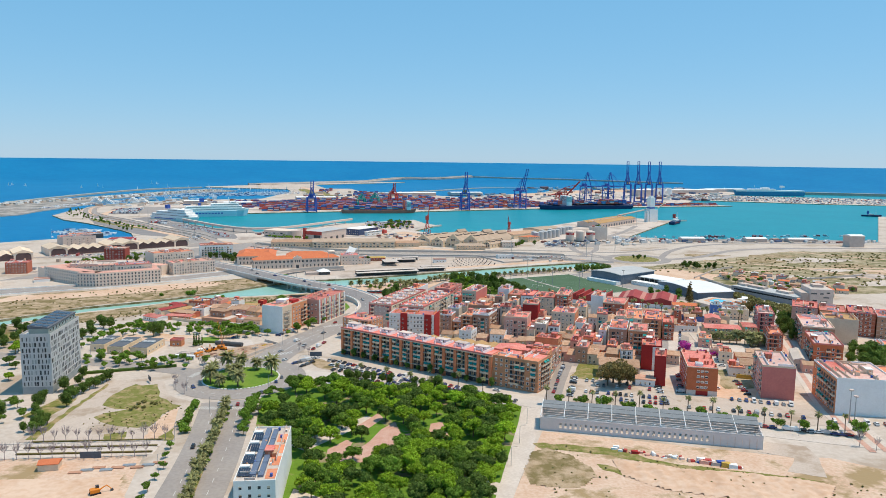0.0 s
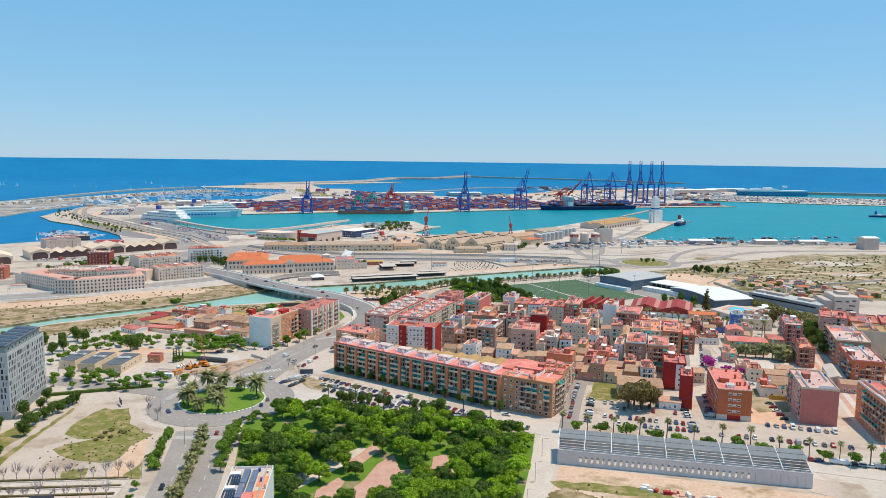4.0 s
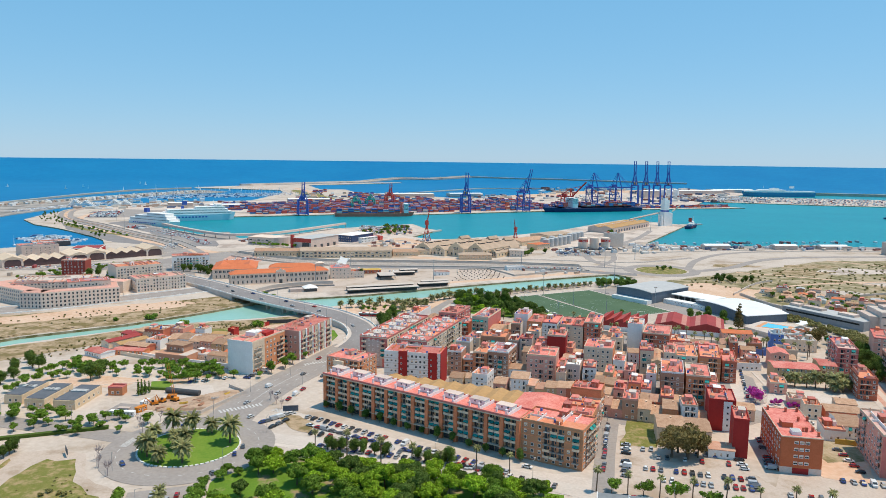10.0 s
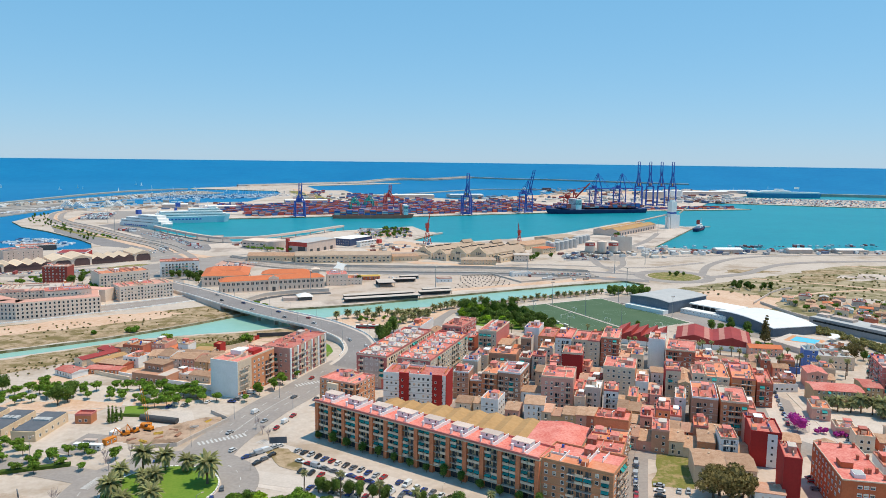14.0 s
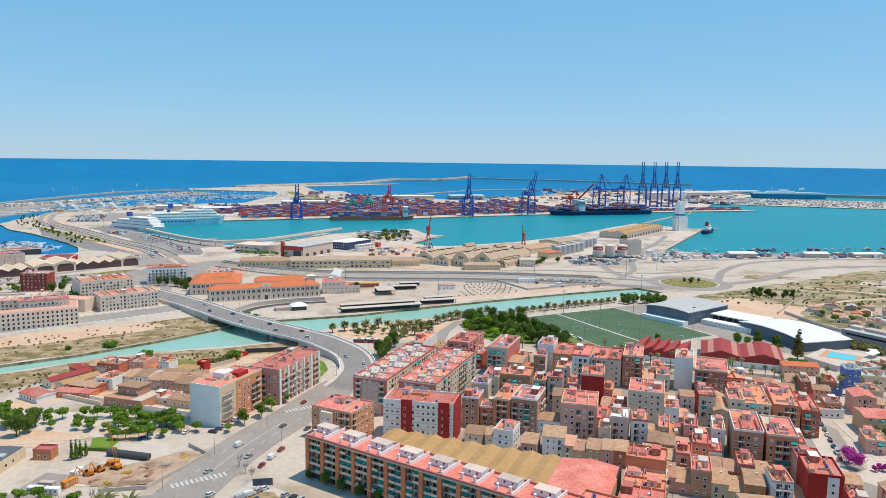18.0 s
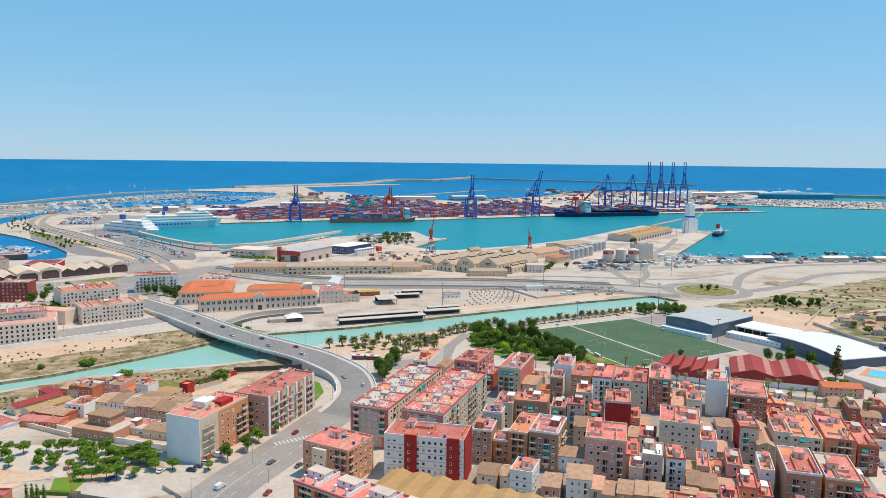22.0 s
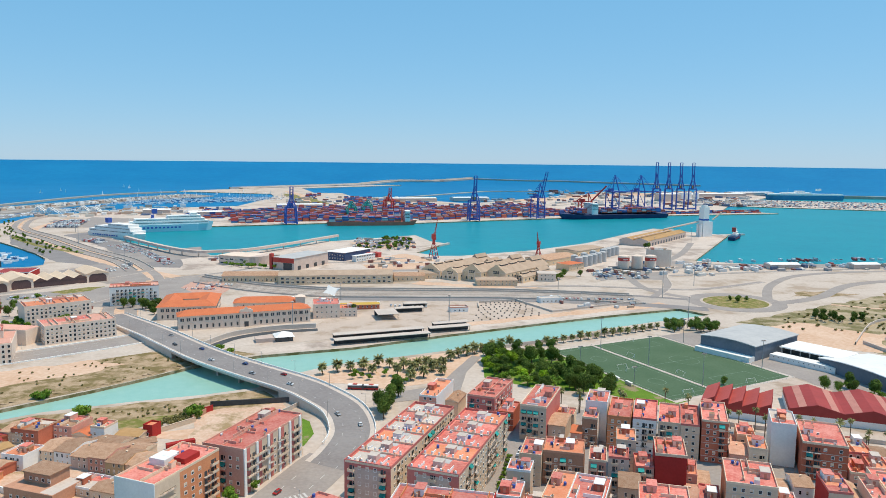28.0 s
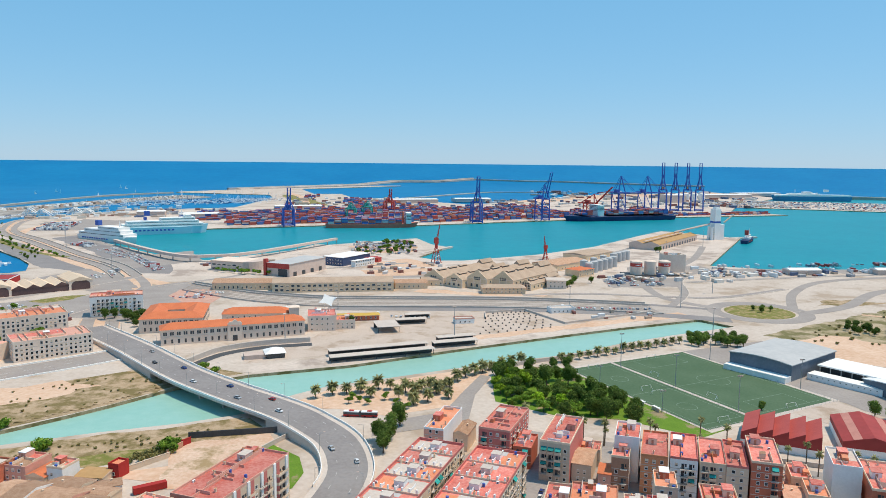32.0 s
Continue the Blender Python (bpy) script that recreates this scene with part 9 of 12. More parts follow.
for i in range(3):
    ob = silo(290 + i * 17.5, 949, 7, 17, M_STONEW, "pale concrete cement silo with a red name band" if i != 1 else "pale concrete cement silo", "cement silos")
    if i != 1:
        me = Mesh()
        me.tube((0, 0, 11), (0, 0, 15), 7.12, n=20, cap=False)
        band = part("red_band", me, [M_CRRED], ob)
        me = Mesh()
        for a in range(-3, 4):
            me.cbox(7.2 * math.sin(a * 0.13), -7.2 * math.cos(a * 0.13), 12.3, 0.7, 0.12, 1.2, 0, a * 0.13)
        part("lettering_bar", me, [M_WHITE], band)
me = Mesh()
me.box(-32, -11, 0, 32, 10, 1.6)
tagged(part("silo_plinth", me, [M_DARK], m=pose(307, 950, 0.05)), "dark concrete plinth under the cement silos", "plinth")
flat_house(346, 972, 26, 16, 0, 21, M_STONEW, M_CONC, "grey-beige cement packing tower block", "", 0.0, clutter=2, band=False, name="packing_tower", category="tower")
for i in range(6):
    silo(236 + i * 9.5, 960 + i * 9, 5, 13, M_GREYROOF, "grey steel liquid tank", "steel tanks")
    if i % 2:
        silo(228 + i * 9.5, 975 + i * 9, 4.6, 12, M_GREYROOF, "grey steel liquid tank", "steel tanks")
for i in range(4):
    silo(296 + i * 9, 1036 + i * 8, 5, 12, M_GREYROOF, "grey steel liquid tank", "steel tanks")
ob = thing("pier_shed", pose(450, 1210, 0, 0, 0, 50), "big pier shed with an ochre ridged roof and pale walls", "pier shed")
me = Mesh()
me.box(-85, -22, 0, 85, 22, 9)
part("wall", me, [M_GREYW], ob)
for s in (-1, 1):
    me = Mesh()
    me.gable(-85, -22 if s < 0 else 0, 85, 0 if s < 0 else 22, 9, 13, 0, 0.2, "x", 1)
    part("roof", me, [M_OCHRE, M_GREYW], ob)
me = Mesh()
me.box(-85, -1.2, 12.3, 85, 1.2, 13)
part("roof_gutter", me, [M_GREYW], ob)
for i in range(14):
    me = Mesh()
    me.box(-80 + i * 11.7, -22.15, 0, -75 + i * 11.7, -22.01, 5)
    part("dock_door", me, [M_DROOF], ob)
ob = thing("grain_tower", pose(566, 1262, 0, 0, 0, 20), "tall white grain silo tower with a blue band", "grain tower")
me = Mesh()
me.box(-6.5, -6, 0, 6.5, 6, 54)
tw = part("tower", me, [M_WHITE], ob)
me = Mesh()
me.box(-6.6, -6.1, 30, 6.6, 6.1, 33)
part("blue_band", me, [M_BLUE], tw)
me = Mesh()
me.box(-4, -4, 54, 4, 4, 58)
part("head_house", me, [M_WHITE], tw)
me = Mesh()
me.box(6.6, -5, 0, 17, 7, 27)
part("annex", me, [M_WHITE], ob)
for k in range(2):
    me = Mesh()
    me.tube((-11, -4 + k * 7, 0), (-11, -4 + k * 7, 24), 2.4, n=14)
    part("bin", me, [M_WHITE], ob)
me = Mesh()
me.tube((-11, 2, 28), (-75, 20, 14), 1.6, n=4)
part("conveyor", me, [M_GREYW], ob)
me = Mesh()
me.tube((20, 0, 30), (34, -8, 44), 1.4, n=4)
part("loading_spout", me, [M_CREAM], ob)


def tower_crane(x, y, h, rot, m_, label):
    ob = thing("dock_crane", pose(x, y, 0, 0, 0, rot), label, "dock crane", "dock cranes")
    s = h * 0.09
    for a in (-s, s):
        for b in (-s, s):
            me = Mesh()
            me.tube((a, b, 0), (a * 0.3, b * 0.3, h * 0.35), 0.6, 0.5, 5)
            part("leg", me, [m_], ob)
    for q in range(4):
        me = Mesh()
        z_ = h * (0.05 + 0.075 * q)
        k = s * (1 - 2 * z_ / h)
        for a, b in (((-k, -k), (k, -k)), ((k, -k), (k, k)), ((-k, k), (-k, -k))):
            me.tube((*a, z_), (*b, z_ + h * 0.06), 0.3, n=4)
        part("lattice", me, [M_WHITE if q % 2 else m_], ob)
    me = Mesh()
    me.tube((0, 0, h * 0.33), (0, 0, h * 0.6), 2.4, 1.4, 8)
    part("tower", me, [m_], ob)
    me = Mesh()
    me.box(-2.2, -2.6, h * 0.45, 2.2, 3.2, h * 0.58)
    part("machine_house", me, [m_], ob)
    for b in (-0.8, 0.8):
        me = Mesh()
        me.tube((b, -2, h * 0.55), (0, -h * 0.22, h), 0.5, 0.3, 4)
        part("jib", me, [m_], ob)


tower_crane(57, 1043, 56, 20, M_CRRED, "old red dock crane with raised jib and lattice legs")
tower_crane(209, 1061, 34, -30, M_CRRED, "small red dock crane with a slanting jib")


# ---- container terminal ----
def quay_y(x):
    return float(np.interp(x, [-355, -139, 50, 401, 679, 1039], [1425, 1485, 1490, 1603, 1673, 1738]))


def sts_crane(x, y, rot, h, raised, m_, label, lean=82):
    """A ship-to-shore gantry crane: four legs, cross beams, apex frame, boom and machinery house."""
    ob = thing("gantry_crane", pose(x, y, 0, 0, 0, rot), label, "gantry crane", "gantry cranes")
    g, w, b = h * 0.44, 11.0, 14.0
    for i in (-1, 1):
        for j in (-1, 1):
            me = Mesh()
            me.tube((i * w, j * b, 0), (i * w * 0.9, j * b, g), 1.8, 1.6, 4)
            part("leg", me, [m_], ob)
        me = Mesh()
        me.tube((i * w, -b, g * 0.35), (i * w, b, g * 0.35), 0.9, n=4)
        part("tie_beam", me, [m_], ob)
        me = Mesh()
        me.tube((i * w, -b, g * 0.36), (i * w, b, g * 0.95), 0.95, n=4)
        part("brace", me, [m_], ob)
        me = Mesh()
        me.tube((i * w * 0.9, -b, g), (0, -b * 0.6, g + h * 0.3), 1.3, n=4)
        part("apex_leg", me, [m_], ob)
        me = Mesh()
        me.tube((i * 3, -b, g + 1), (i * 3, b + 18, g + 1), 1.6, n=4)
        part("girder", me, [m_], ob)
        me = Mesh()
        k = radians(lean if raised else 2)
        L = h - g - 2 if raised else h * 0.55
        L = L / math.sin(k) if raised else L
        a = Vector((i * 3, -b, g + 1))
        tip = a + Vector((0, -math.cos(k) * L, math.sin(k) * L))
        me.tube(a, tip, 1.4, 1.1, 4)
        boom = part("boom", me, [m_], ob)
        me = Mesh()
        me.tube((i * 1.5, -b * 0.6, g + h * 0.3), a.lerp(tip, 0.75), 0.55, n=4)
        part("stay", me, [m_], boom)
        me = Mesh()
        me.tube((i * 1.5, -b * 0.6, g + h * 0.3), (i * 3, b + 10, g + 2), 0.55, n=4)
        part("backstay", me, [m_], ob)
    me = Mesh()
    for q in range(7):
        p = Vector((0, -b, g + 1)) + Vector((0, -math.cos(k) * L, math.sin(k) * L)) * (q + 1) / 7
        me.tube(p - Vector((3, 0, 0)), p + Vector((3, 0, 0)), 0.5, n=4)
    tagged(part("boom_lacing", me, [m_], ob), kind="stuff")
    for j in (-1, 1):
        me = Mesh()
        me.tube((-w * 0.9, j * b, g), (w * 0.9, j * b, g), 1.2, n=4)
        part("portal_beam", me, [m_], ob)
        me = Mesh()
        me.tube((-w, j * b, 3), (w, j * b, 3), 1.2, n=4)
        part("sill_beam", me, [m_], ob)
    me = Mesh()
    me.box(-4.5, 2, g + 2, 4.5, 14, g + 8)
    part("machine_house", me, [M_YELLOW if raised and lean > 80 else m_], ob)


for i in range(4):
    sts_crane(750 + i * 35.6, 1856, -24, 134, True, M_BLUE, "tall blue container crane with its boom raised", 86)
sts_crane(183, 1545, 2, 101, True, M_BLUE, "blue container crane with its boom raised", 83)
sts_crane(343, 1600, 20, 110, True, M_BLUE, "blue container crane with a slanting raised boom", 70)
sts_crane(-208, 1475, 12, 78, True, M_BLUE, "small blue container crane at the quay", 80)
for x in (548, 622):
    sts_crane(x, quay_y(x) + 24, 14, 136, False, M_BLUE, "blue container crane with its boom lowered over a ship")
sts_crane(480, 1668, 50, 76, True, M_CRRED, "red container crane with a slanting boom", 45)
sts_crane(-8, 1780, 12, 62, True, M_CRRED, "red gantry crane among container stacks", 80)
for x, y in ((-60, 1700), (-95, 1640)):
    sts_crane(x, y, 12, 48, False, M_AWN, "green yard gantry crane among container stacks")
far = random.Random(3)
cm = Mesh()
for x in range(-450, 690, 14):
    for row in range(9):
        y0 = quay_y(x) + 48 + row * 36
        if x < -350 and row < 3 or x < -200 and row > 7 or x > 420 and row > 3 or far.random() < 0.14:
            continue
        top = far.choice((2, 3, 3, 4, 4, 5))
        for k in range(7):
            n = max(1, top - far.choice((0, 0, 0, 1, 2)))
            for z in range(n):
                if z < n - 1 and 0 < k < 6 and z < 1:
                    continue
                cm.cbox(x, y0 + k * 2.9, z * 2.6, 12.2, 2.45, 2.55, 0, radians(12))
tagged(part("container_stacks", cm, [M_CONTAIN]), "stacks of rust red, blue and orange shipping containers on the quay", "containers", kind="stuff")
cm = Mesh()
for x in range(690, 1000, 14):
    for k in range(6):
        for z in range(far.choice((1, 2, 3))):
            cm.cbox(x, quay_y(x) + 30 + k * 3, z * 2.6, 12.2, 2.45, 2.55, 0, radians(10))
tagged(part("container_stacks", cm, [M_CONTAIN]), "low container stacks near the end of the quay", "containers", kind="stuff")
# parked new cars, lorries and trailers in the port, far off
vm = Mesh()


def vehicle_rows(corner, along, across, n, rows, share, lorries=0.06):
    """Rows of parked vehicles: a body with a narrower cabin on it, here and there a lorry."""
    a = math.atan2(along[1], along[0])
    for j in range(rows):
        for i in range(n):
            if far.random() > share:
                continue
            x = corner[0] + along[0] * (i + 0.5) / n + across[0] * (j + 0.5) / rows
            y = corner[1] + along[1] * (i + 0.5) / n + across[1] * (j + 0.5) / rows
            if far.random() < lorries:
                vm.cbox(x, y, 0.5, 2.5, 7.0, far.uniform(2.6, 3.4), 0, a)
            else:
                vm.cbox(x, y, 0.25, 1.8, 3.7, 0.75, 0, a)
                vm.cbox(x, y - 0.2, 1.0, 1.6, 2.1, 0.55, 0, a)


for row in (((-431, 1157), (70, -72), (20, 20), 26, 3, 0.8), ((-352, 1086), (68, -96), (10, 14), 32, 3, 0.85), ((-649, 1395), (58, 0), (-40, 134), 16, 8, 0.75, 0.7), ((-490, 1207), (40, -30), (4, 30), 12, 2, 0.8, 0.8), ((-214, 848), (42, -4), (4, 32), 13, 3, 0.55), ((-330, 940), (26, 40), (-24, 14), 11, 2, 0.6), ((420, 985), (400, 18), (0, 18), 60, 2, 0.4, 0.6), ((365, 930), (250, 22), (2, 24), 50, 3, 0.4, 0.4), ((-60, 1130), (90, 10), (-4, 100), 18, 6, 0.5, 0.3), ((150, 790), (86, -8), (0, 10), 24, 1, 0.8), ((-24, 772), (60, -10), (0, 10), 15, 1, 0.6), ((-450, 798), (120, 18), (-2, 12), 34, 2, 0.7), ((232, 882), (66, 4), (2, 36), 18, 3, 0.5, 0.2)):
    vehicle_rows(*row)
for _ in range(2300):
    x = far.uniform(1060, 2450)
    lo, hi = np.interp(x, [1050, 1409, 2500], [2020, 1862, 1590]), np.interp(x, [1050, 1330, 1700, 2500], [2230, 2260, 2140, 1870])
    y = lo + round((hi - lo) * far.random() / 13) * 13
    vm.cbox(x, y, 0.25, 4.6, 2.4, far.choice((1.5, 1.5, 1.8, 3)), 0, -0.3)
tagged(part("parked_port_vehicles", vm, [M_CARMIX]), "rows of parked cars, vans and trailers on port land", "vehicles", kind="stuff")
for x, y, w, d, h in ((1250, 2450, 260, 60, 14), (1500, 2600, 200, 50, 12), (1080, 2380, 120, 50, 14), (950, 2200, 70, 40, 25), (-420, 1640, 90, 30, 10), (-560, 1700, 60, 24, 9), (-250, 1870, 120, 30, 10), (60, 2120, 160, 40, 12), (260, 2200, 120, 40, 10), (744, 890, 24, 16, 18), (500, 948, 40, 14, 6), (610, 945, 36, 12, 6), (690, 945, 44, 12, 5)):
    long_house(x, y, w, d, 12 if y > 1500 else 0, h, M_GREYW, M_WHITE, 2, "pale sheet-metal port warehouse", "port_warehouse", "warehouse", "", 6, False, 1)
for i in range(4):
    silo(1000 + i * 28, 2260, 11, 26, M_WHITE, "white port storage silo", "white silos")


# ---- ships ----
def ship(x0, y0, x1, y1, beam, freeboard, hull, label, deck, name="ship", category="ship", boxes=0, tower=0.1, band=None):
    """Hull with a raked bow at the second end, bridge house, funnel and cargo."""
    L = math.hypot(x1 - x0, y1 - y0)
    ob = thing(name, pose(x0, y0, -2, 0, 0, math.degrees(math.atan2(y1 - y0, x1 - x0))), label, category)
    out = [(0, -0.42), (L * 0.04, -0.5), (L * 0.8, -0.5), (L * 0.92, -0.32), (L, 0.0), (L * 0.92, 0.32), (L * 0.8, 0.5), (L * 0.04, 0.5), (0, 0.42)]
    n = len(out)
    me = Mesh()
    vs = [(a * 0.96 + L * 0.01, b * beam * 0.9, 0) for a, b in out] + [(a, b * beam, freeboard * (1.0 if a < L * 0.85 else 1.25)) for a, b in out]
    me.raw(vs, [(i, (i + 1) % n, n + (i + 1) % n, n + i) for i in range(n)] + [tuple(range(n, 2 * n)), tuple(range(n - 1, -1, -1))])
    part("hull", me, [hull], ob)
    if band:
        for q in range(11):
            me = Mesh()
            me.box(L * (0.12 + 0.045 * q), -beam / 2 - 0.15, freeboard * 0.5, L * (0.145 + 0.045 * q), -beam / 2 + 0.4, freeboard * 0.7)
            part("hull_mark", me, [band], ob)
    if boxes:
        cm_ = Mesh()
        a = L * 0.06
        while a < L * 0.86:
            if not (tower - 0.02 < a / L < tower + 0.1):
                t_ = far.choice((boxes - 1, boxes, boxes, boxes - 2))
                for r in range(int(beam / 2.6)):
                    for z in range(max(1, t_ - far.choice((0, 0, 1)))):
                        if r in (0, 1) or z == t_ - 1 or z > 1:
                            cm_.cbox(a, -beam / 2 + 1.6 + r * 2.55, freeboard + z * 2.6, 12.2, 2.45, 2.55)
            a += 13.4
        tagged(part("deck_cargo", cm_, [M_CONTAIN], ob), "stacked containers on deck", kind="stuff")
        h = boxes * 2.6 + 12
        me = Mesh()
        me.box(L * tower, -beam * 0.42, freeboard, L * (tower + 0.055), beam * 0.42, freeboard + h)
        br = part("bridge_house", me, [M_WHITE], ob)
        me = Mesh()
        me.box(L * (tower + 0.01), -beam * 0.5, freeboard + h - 3, L * (tower + 0.05), beam * 0.5, freeboard + h - 1)
        part("bridge_wing", me, [M_WHITE], br)
        for q in range(5):
            z_ = freeboard + h - 2.6 - q * 2.9
            me = Mesh()
            me.box(L * tower - 0.15, -beam * 0.4, z_, L * (tower + 0.055) + 0.15, beam * 0.4, z_ + 1.0)
            me.box(L * tower + 0.5, -beam * 0.42 - 0.15, z_, L * (tower + 0.055) - 0.5, beam * 0.42 + 0.15, z_ + 1.0)
            part("window_band", me, [M_DARK], br)
        me = Mesh()
        me.tube((L * tower - 5, 0, freeboard), (L * tower - 5, 0, freeboard + h + 2), 3, 2.5, 8)
        part("funnel", me, [hull], ob)
    else:
        z = freeboard
        for a, b, h, s in deck:
            me = Mesh()
            me.box(L * a, -beam * s, z, L * b, beam * s, z + h)
            tier = part("deck_tier", me, [M_WHITE], ob)
            me = Mesh()
            me.box(L * (a + 0.01), -beam * s - 0.1, z + h * 0.5, L * (b - 0.01), -beam * s + 0.3, z + h * 0.62)
            part("window_band", me, [M_GLASS], tier)
            z += h
        me = Mesh()
        me.box(L * 0.28, -3, z, L * 0.34, 3, z + 8)
        part("funnel", me, [band or M_BLUE], ob)
        me = Mesh()
        me.tube((L * 0.7, 0, z), (L * 0.7, 0, z + 10), 0.8, 0.3, 5)
        part("mast", me, [M_WHITE], ob)


ship(-134, 1462, 52, 1478, 26, 8, M_HULLR, "rust red container feeder ship moored at the quay", [], "container_ship", "container ship", 4, 0.86)
ship(676, 1650, 398, 1578, 38, 10, M_HULLB, "dark blue container ship stacked with rust red containers", [], "container_ship", "container ship", 6, 0.68)
ship(-478, 1345, -345, 1400, 24, 13, M_PALEBLUE, "pale blue and white ferry with a dark hull mark", [(0.03, 0.93, 6, 0.48), (0.08, 0.88, 5, 0.46), (0.45, 0.84, 5, 0.42), (0.72, 0.8, 4, 0.36)], "ferry", "ferry", band=M_BLUE)
ship(-515, 1300, -408, 1222, 22, 9, M_WHITE, "white car ferry berthed stern to the ramp", [(0.05, 0.88, 6, 0.48), (0.15, 0.82, 5, 0.44), (0.4, 0.78, 5, 0.4)], "ferry", "ferry", band=M_BLUE)
ship(-470, 1370, -395, 1400, 18, 10, M_PALEBLUE, "pale blue ferry behind the others", [(0.05, 0.85, 6, 0.48), (0.2, 0.8, 5, 0.4)], "ferry", "ferry", band=M_BLUE)
ship(1688, 2318, 1402, 2352, 34, 17, mat("mid_blue_hull", (0.06, 0.24, 0.40), (0.07, 0.27, 0.44), 0.01, 0.5), "large blue car carrier with a white upper deck", [(0.02, 0.97, 6, 0.49), (0.42, 0.78, 5, 0.42), (0.5, 0.6, 6, 0.3)], "car_carrier", "ship", band=M_WHITE)
ship(596, 1222, 634, 1272, 13, 6, M_HULLB, "small dark blue tug with a white wheelhouse", [(0.3, 0.7, 4, 0.35), (0.45, 0.65, 4, 0.25)], "tug_boat", "tug boat", band=M_CRRED)
ship(1215, 1440, 1260, 1425, 9, 4, M_HULLB, "small dark work boat", [(0.3, 0.6, 3, 0.35)], "work_boat", "boat")
# breakwater caissons and rocks
def sea_level(x, y):
    p = true_depth(x, y)
    return -2 + SEA_TOP * max(0.0, (math.hypot(p.x, p.y - 197) - 3950) / 810) ** 1.15


def breakwater(name, pts, width, height, material, label):
    line = smooth_line(pts, 60)
    strip(name, line, width, 0, material, label, "breakwater", height + 5, [sea_level(x, y) + height for x, y in line])


breakwater("breakwater_wall", [(-658, 2887), (-66, 3430), (227, 3474), (456, 3536)], 46, 5, M_QUAY, "long pale concrete breakwater wall")
breakwater("breakwater_crest", [(-699, 2870), (-89, 3436), (217, 3479), (455, 3546)], 10, 9, M_CONC, "raised crest wall of the long breakwater")
breakwater("breakwater_wall", [(456, 3532), (707, 3465), (946, 3412), (1314, 3279), (1591, 3164)], 26, 6, M_ROCK, "grey rock arm of the outer breakwater")
breakwater("inner_breakwater", [(40, 2340), (220, 2560), (414, 2773), (547, 2785), (755, 2814)], 16, 3, M_ROCK, "thin grey inner breakwater")
breakwater("mole_crest", [(-1060, 1690), (-1031, 2135), (-969, 2417), (-830, 2600)], 14, 5, M_ROCK, "dark rock crest of the marina mole")
strip("far_wall", [(1760, 2440), (2470, 2190)], 26, 9, M_ROCK, "row of dark sheds and moored ships on the far quay", "quay", 13)
strip("jetty", [(40, 1120), (92, 1186)], 5, 0.6, M_CONC, "narrow concrete jetty", "jetty", 3)
strip("jetty", [(610, 1285), (668, 1300)], 6, 0.5, M_CONC, "narrow concrete jetty", "jetty", 3)
# marina boats
bm_ = Mesh()
for _ in range(520):
    k = far.random()
    x = -800 + k * 420 + far.uniform(-40, 40)
    y = 1960 + k * 170 + far.uniform(0, 230)
    bm_.cbox(x, y, -2, far.uniform(8, 16), 3.4, far.uniform(1.5, 3.2), 0, far.choice((0.3, 1.9)))
    if far.random() < 0.4:
        bm_.tube((x, y, 0), (x, y, far.uniform(12, 18)), 0.25, n=3)
for _ in range(420):
    k = far.random()
    bm_.cbox(-880 + 100 * k + far.uniform(-30, 25), 1520 + 370 * k, -2, far.uniform(8, 14), 3.4, far.uniform(1.5, 3), 0, far.choice((0.3, 1.9)))
for _ in range(150):
    k = far.random()
    bm_.cbox(-575 + 85 * k + far.uniform(-30, 10), 1110 - 60 * k + far.uniform(-50, 10), -2, far.uniform(7, 12), 3, 2, 0, far.choice((0.6, 2.2)))
tagged(part("marina_boats", bm_, [M_BOATS]), "dense rows of white yachts moored in the marina", "boats", kind="stuff")
hm_ = Mesh()
for _ in range(330):
    k = far.random()
    hm_.cbox(-1080 + 330 * k + far.uniform(0, 60), 1620 + 780 * k + far.uniform(-60, 0), 0.3, far.uniform(5, 14), far.uniform(5, 9), far.uniform(2.5, 6), 0, 1.2)
for _ in range(60):
    hm_.cbox(far.uniform(-780, -560), far.uniform(1600, 1900), 0, far.uniform(6, 20), far.uniform(6, 12), far.uniform(3, 7), 0, 0.3)
tagged(part("marina_sheds", hm_, [palette("shed_colours", [(0.70, 0.68, 0.64), (0.60, 0.55, 0.48), (0.76, 0.75, 0.73), (0.50, 0.36, 0.28)])]), "small pale marina sheds along the mole", "sheds", kind="stuff")


def arch_sign(x, y):
    """A white roof of slanting lattice struts that meet at two peaks."""
    ob = thing("white_pavilion", pose(x, y, 0), "white lattice pavilion of slanting struts that meet in peaks", "pavilion")
    for a, b, c, d in ((-34, 0, -14, 17), (-14, 17, 2, 5), (2, 5, 12, 15), (12, 15, 34, 0), (-20, 0, -14, 17), (-6, 0, -14, 17), (4, 0, 12, 15), (20, 0, 12, 15), (-28, 5, 28, 4)):
        me = Mesh()
        for k in (-5, 5):
            me.tube((a, k, b), (c, k, d), 1.1, n=4)
        part("strut", me, [M_WHITE], ob)


arch_sign(-806, 1684)
arch_sign(-716, 1701)


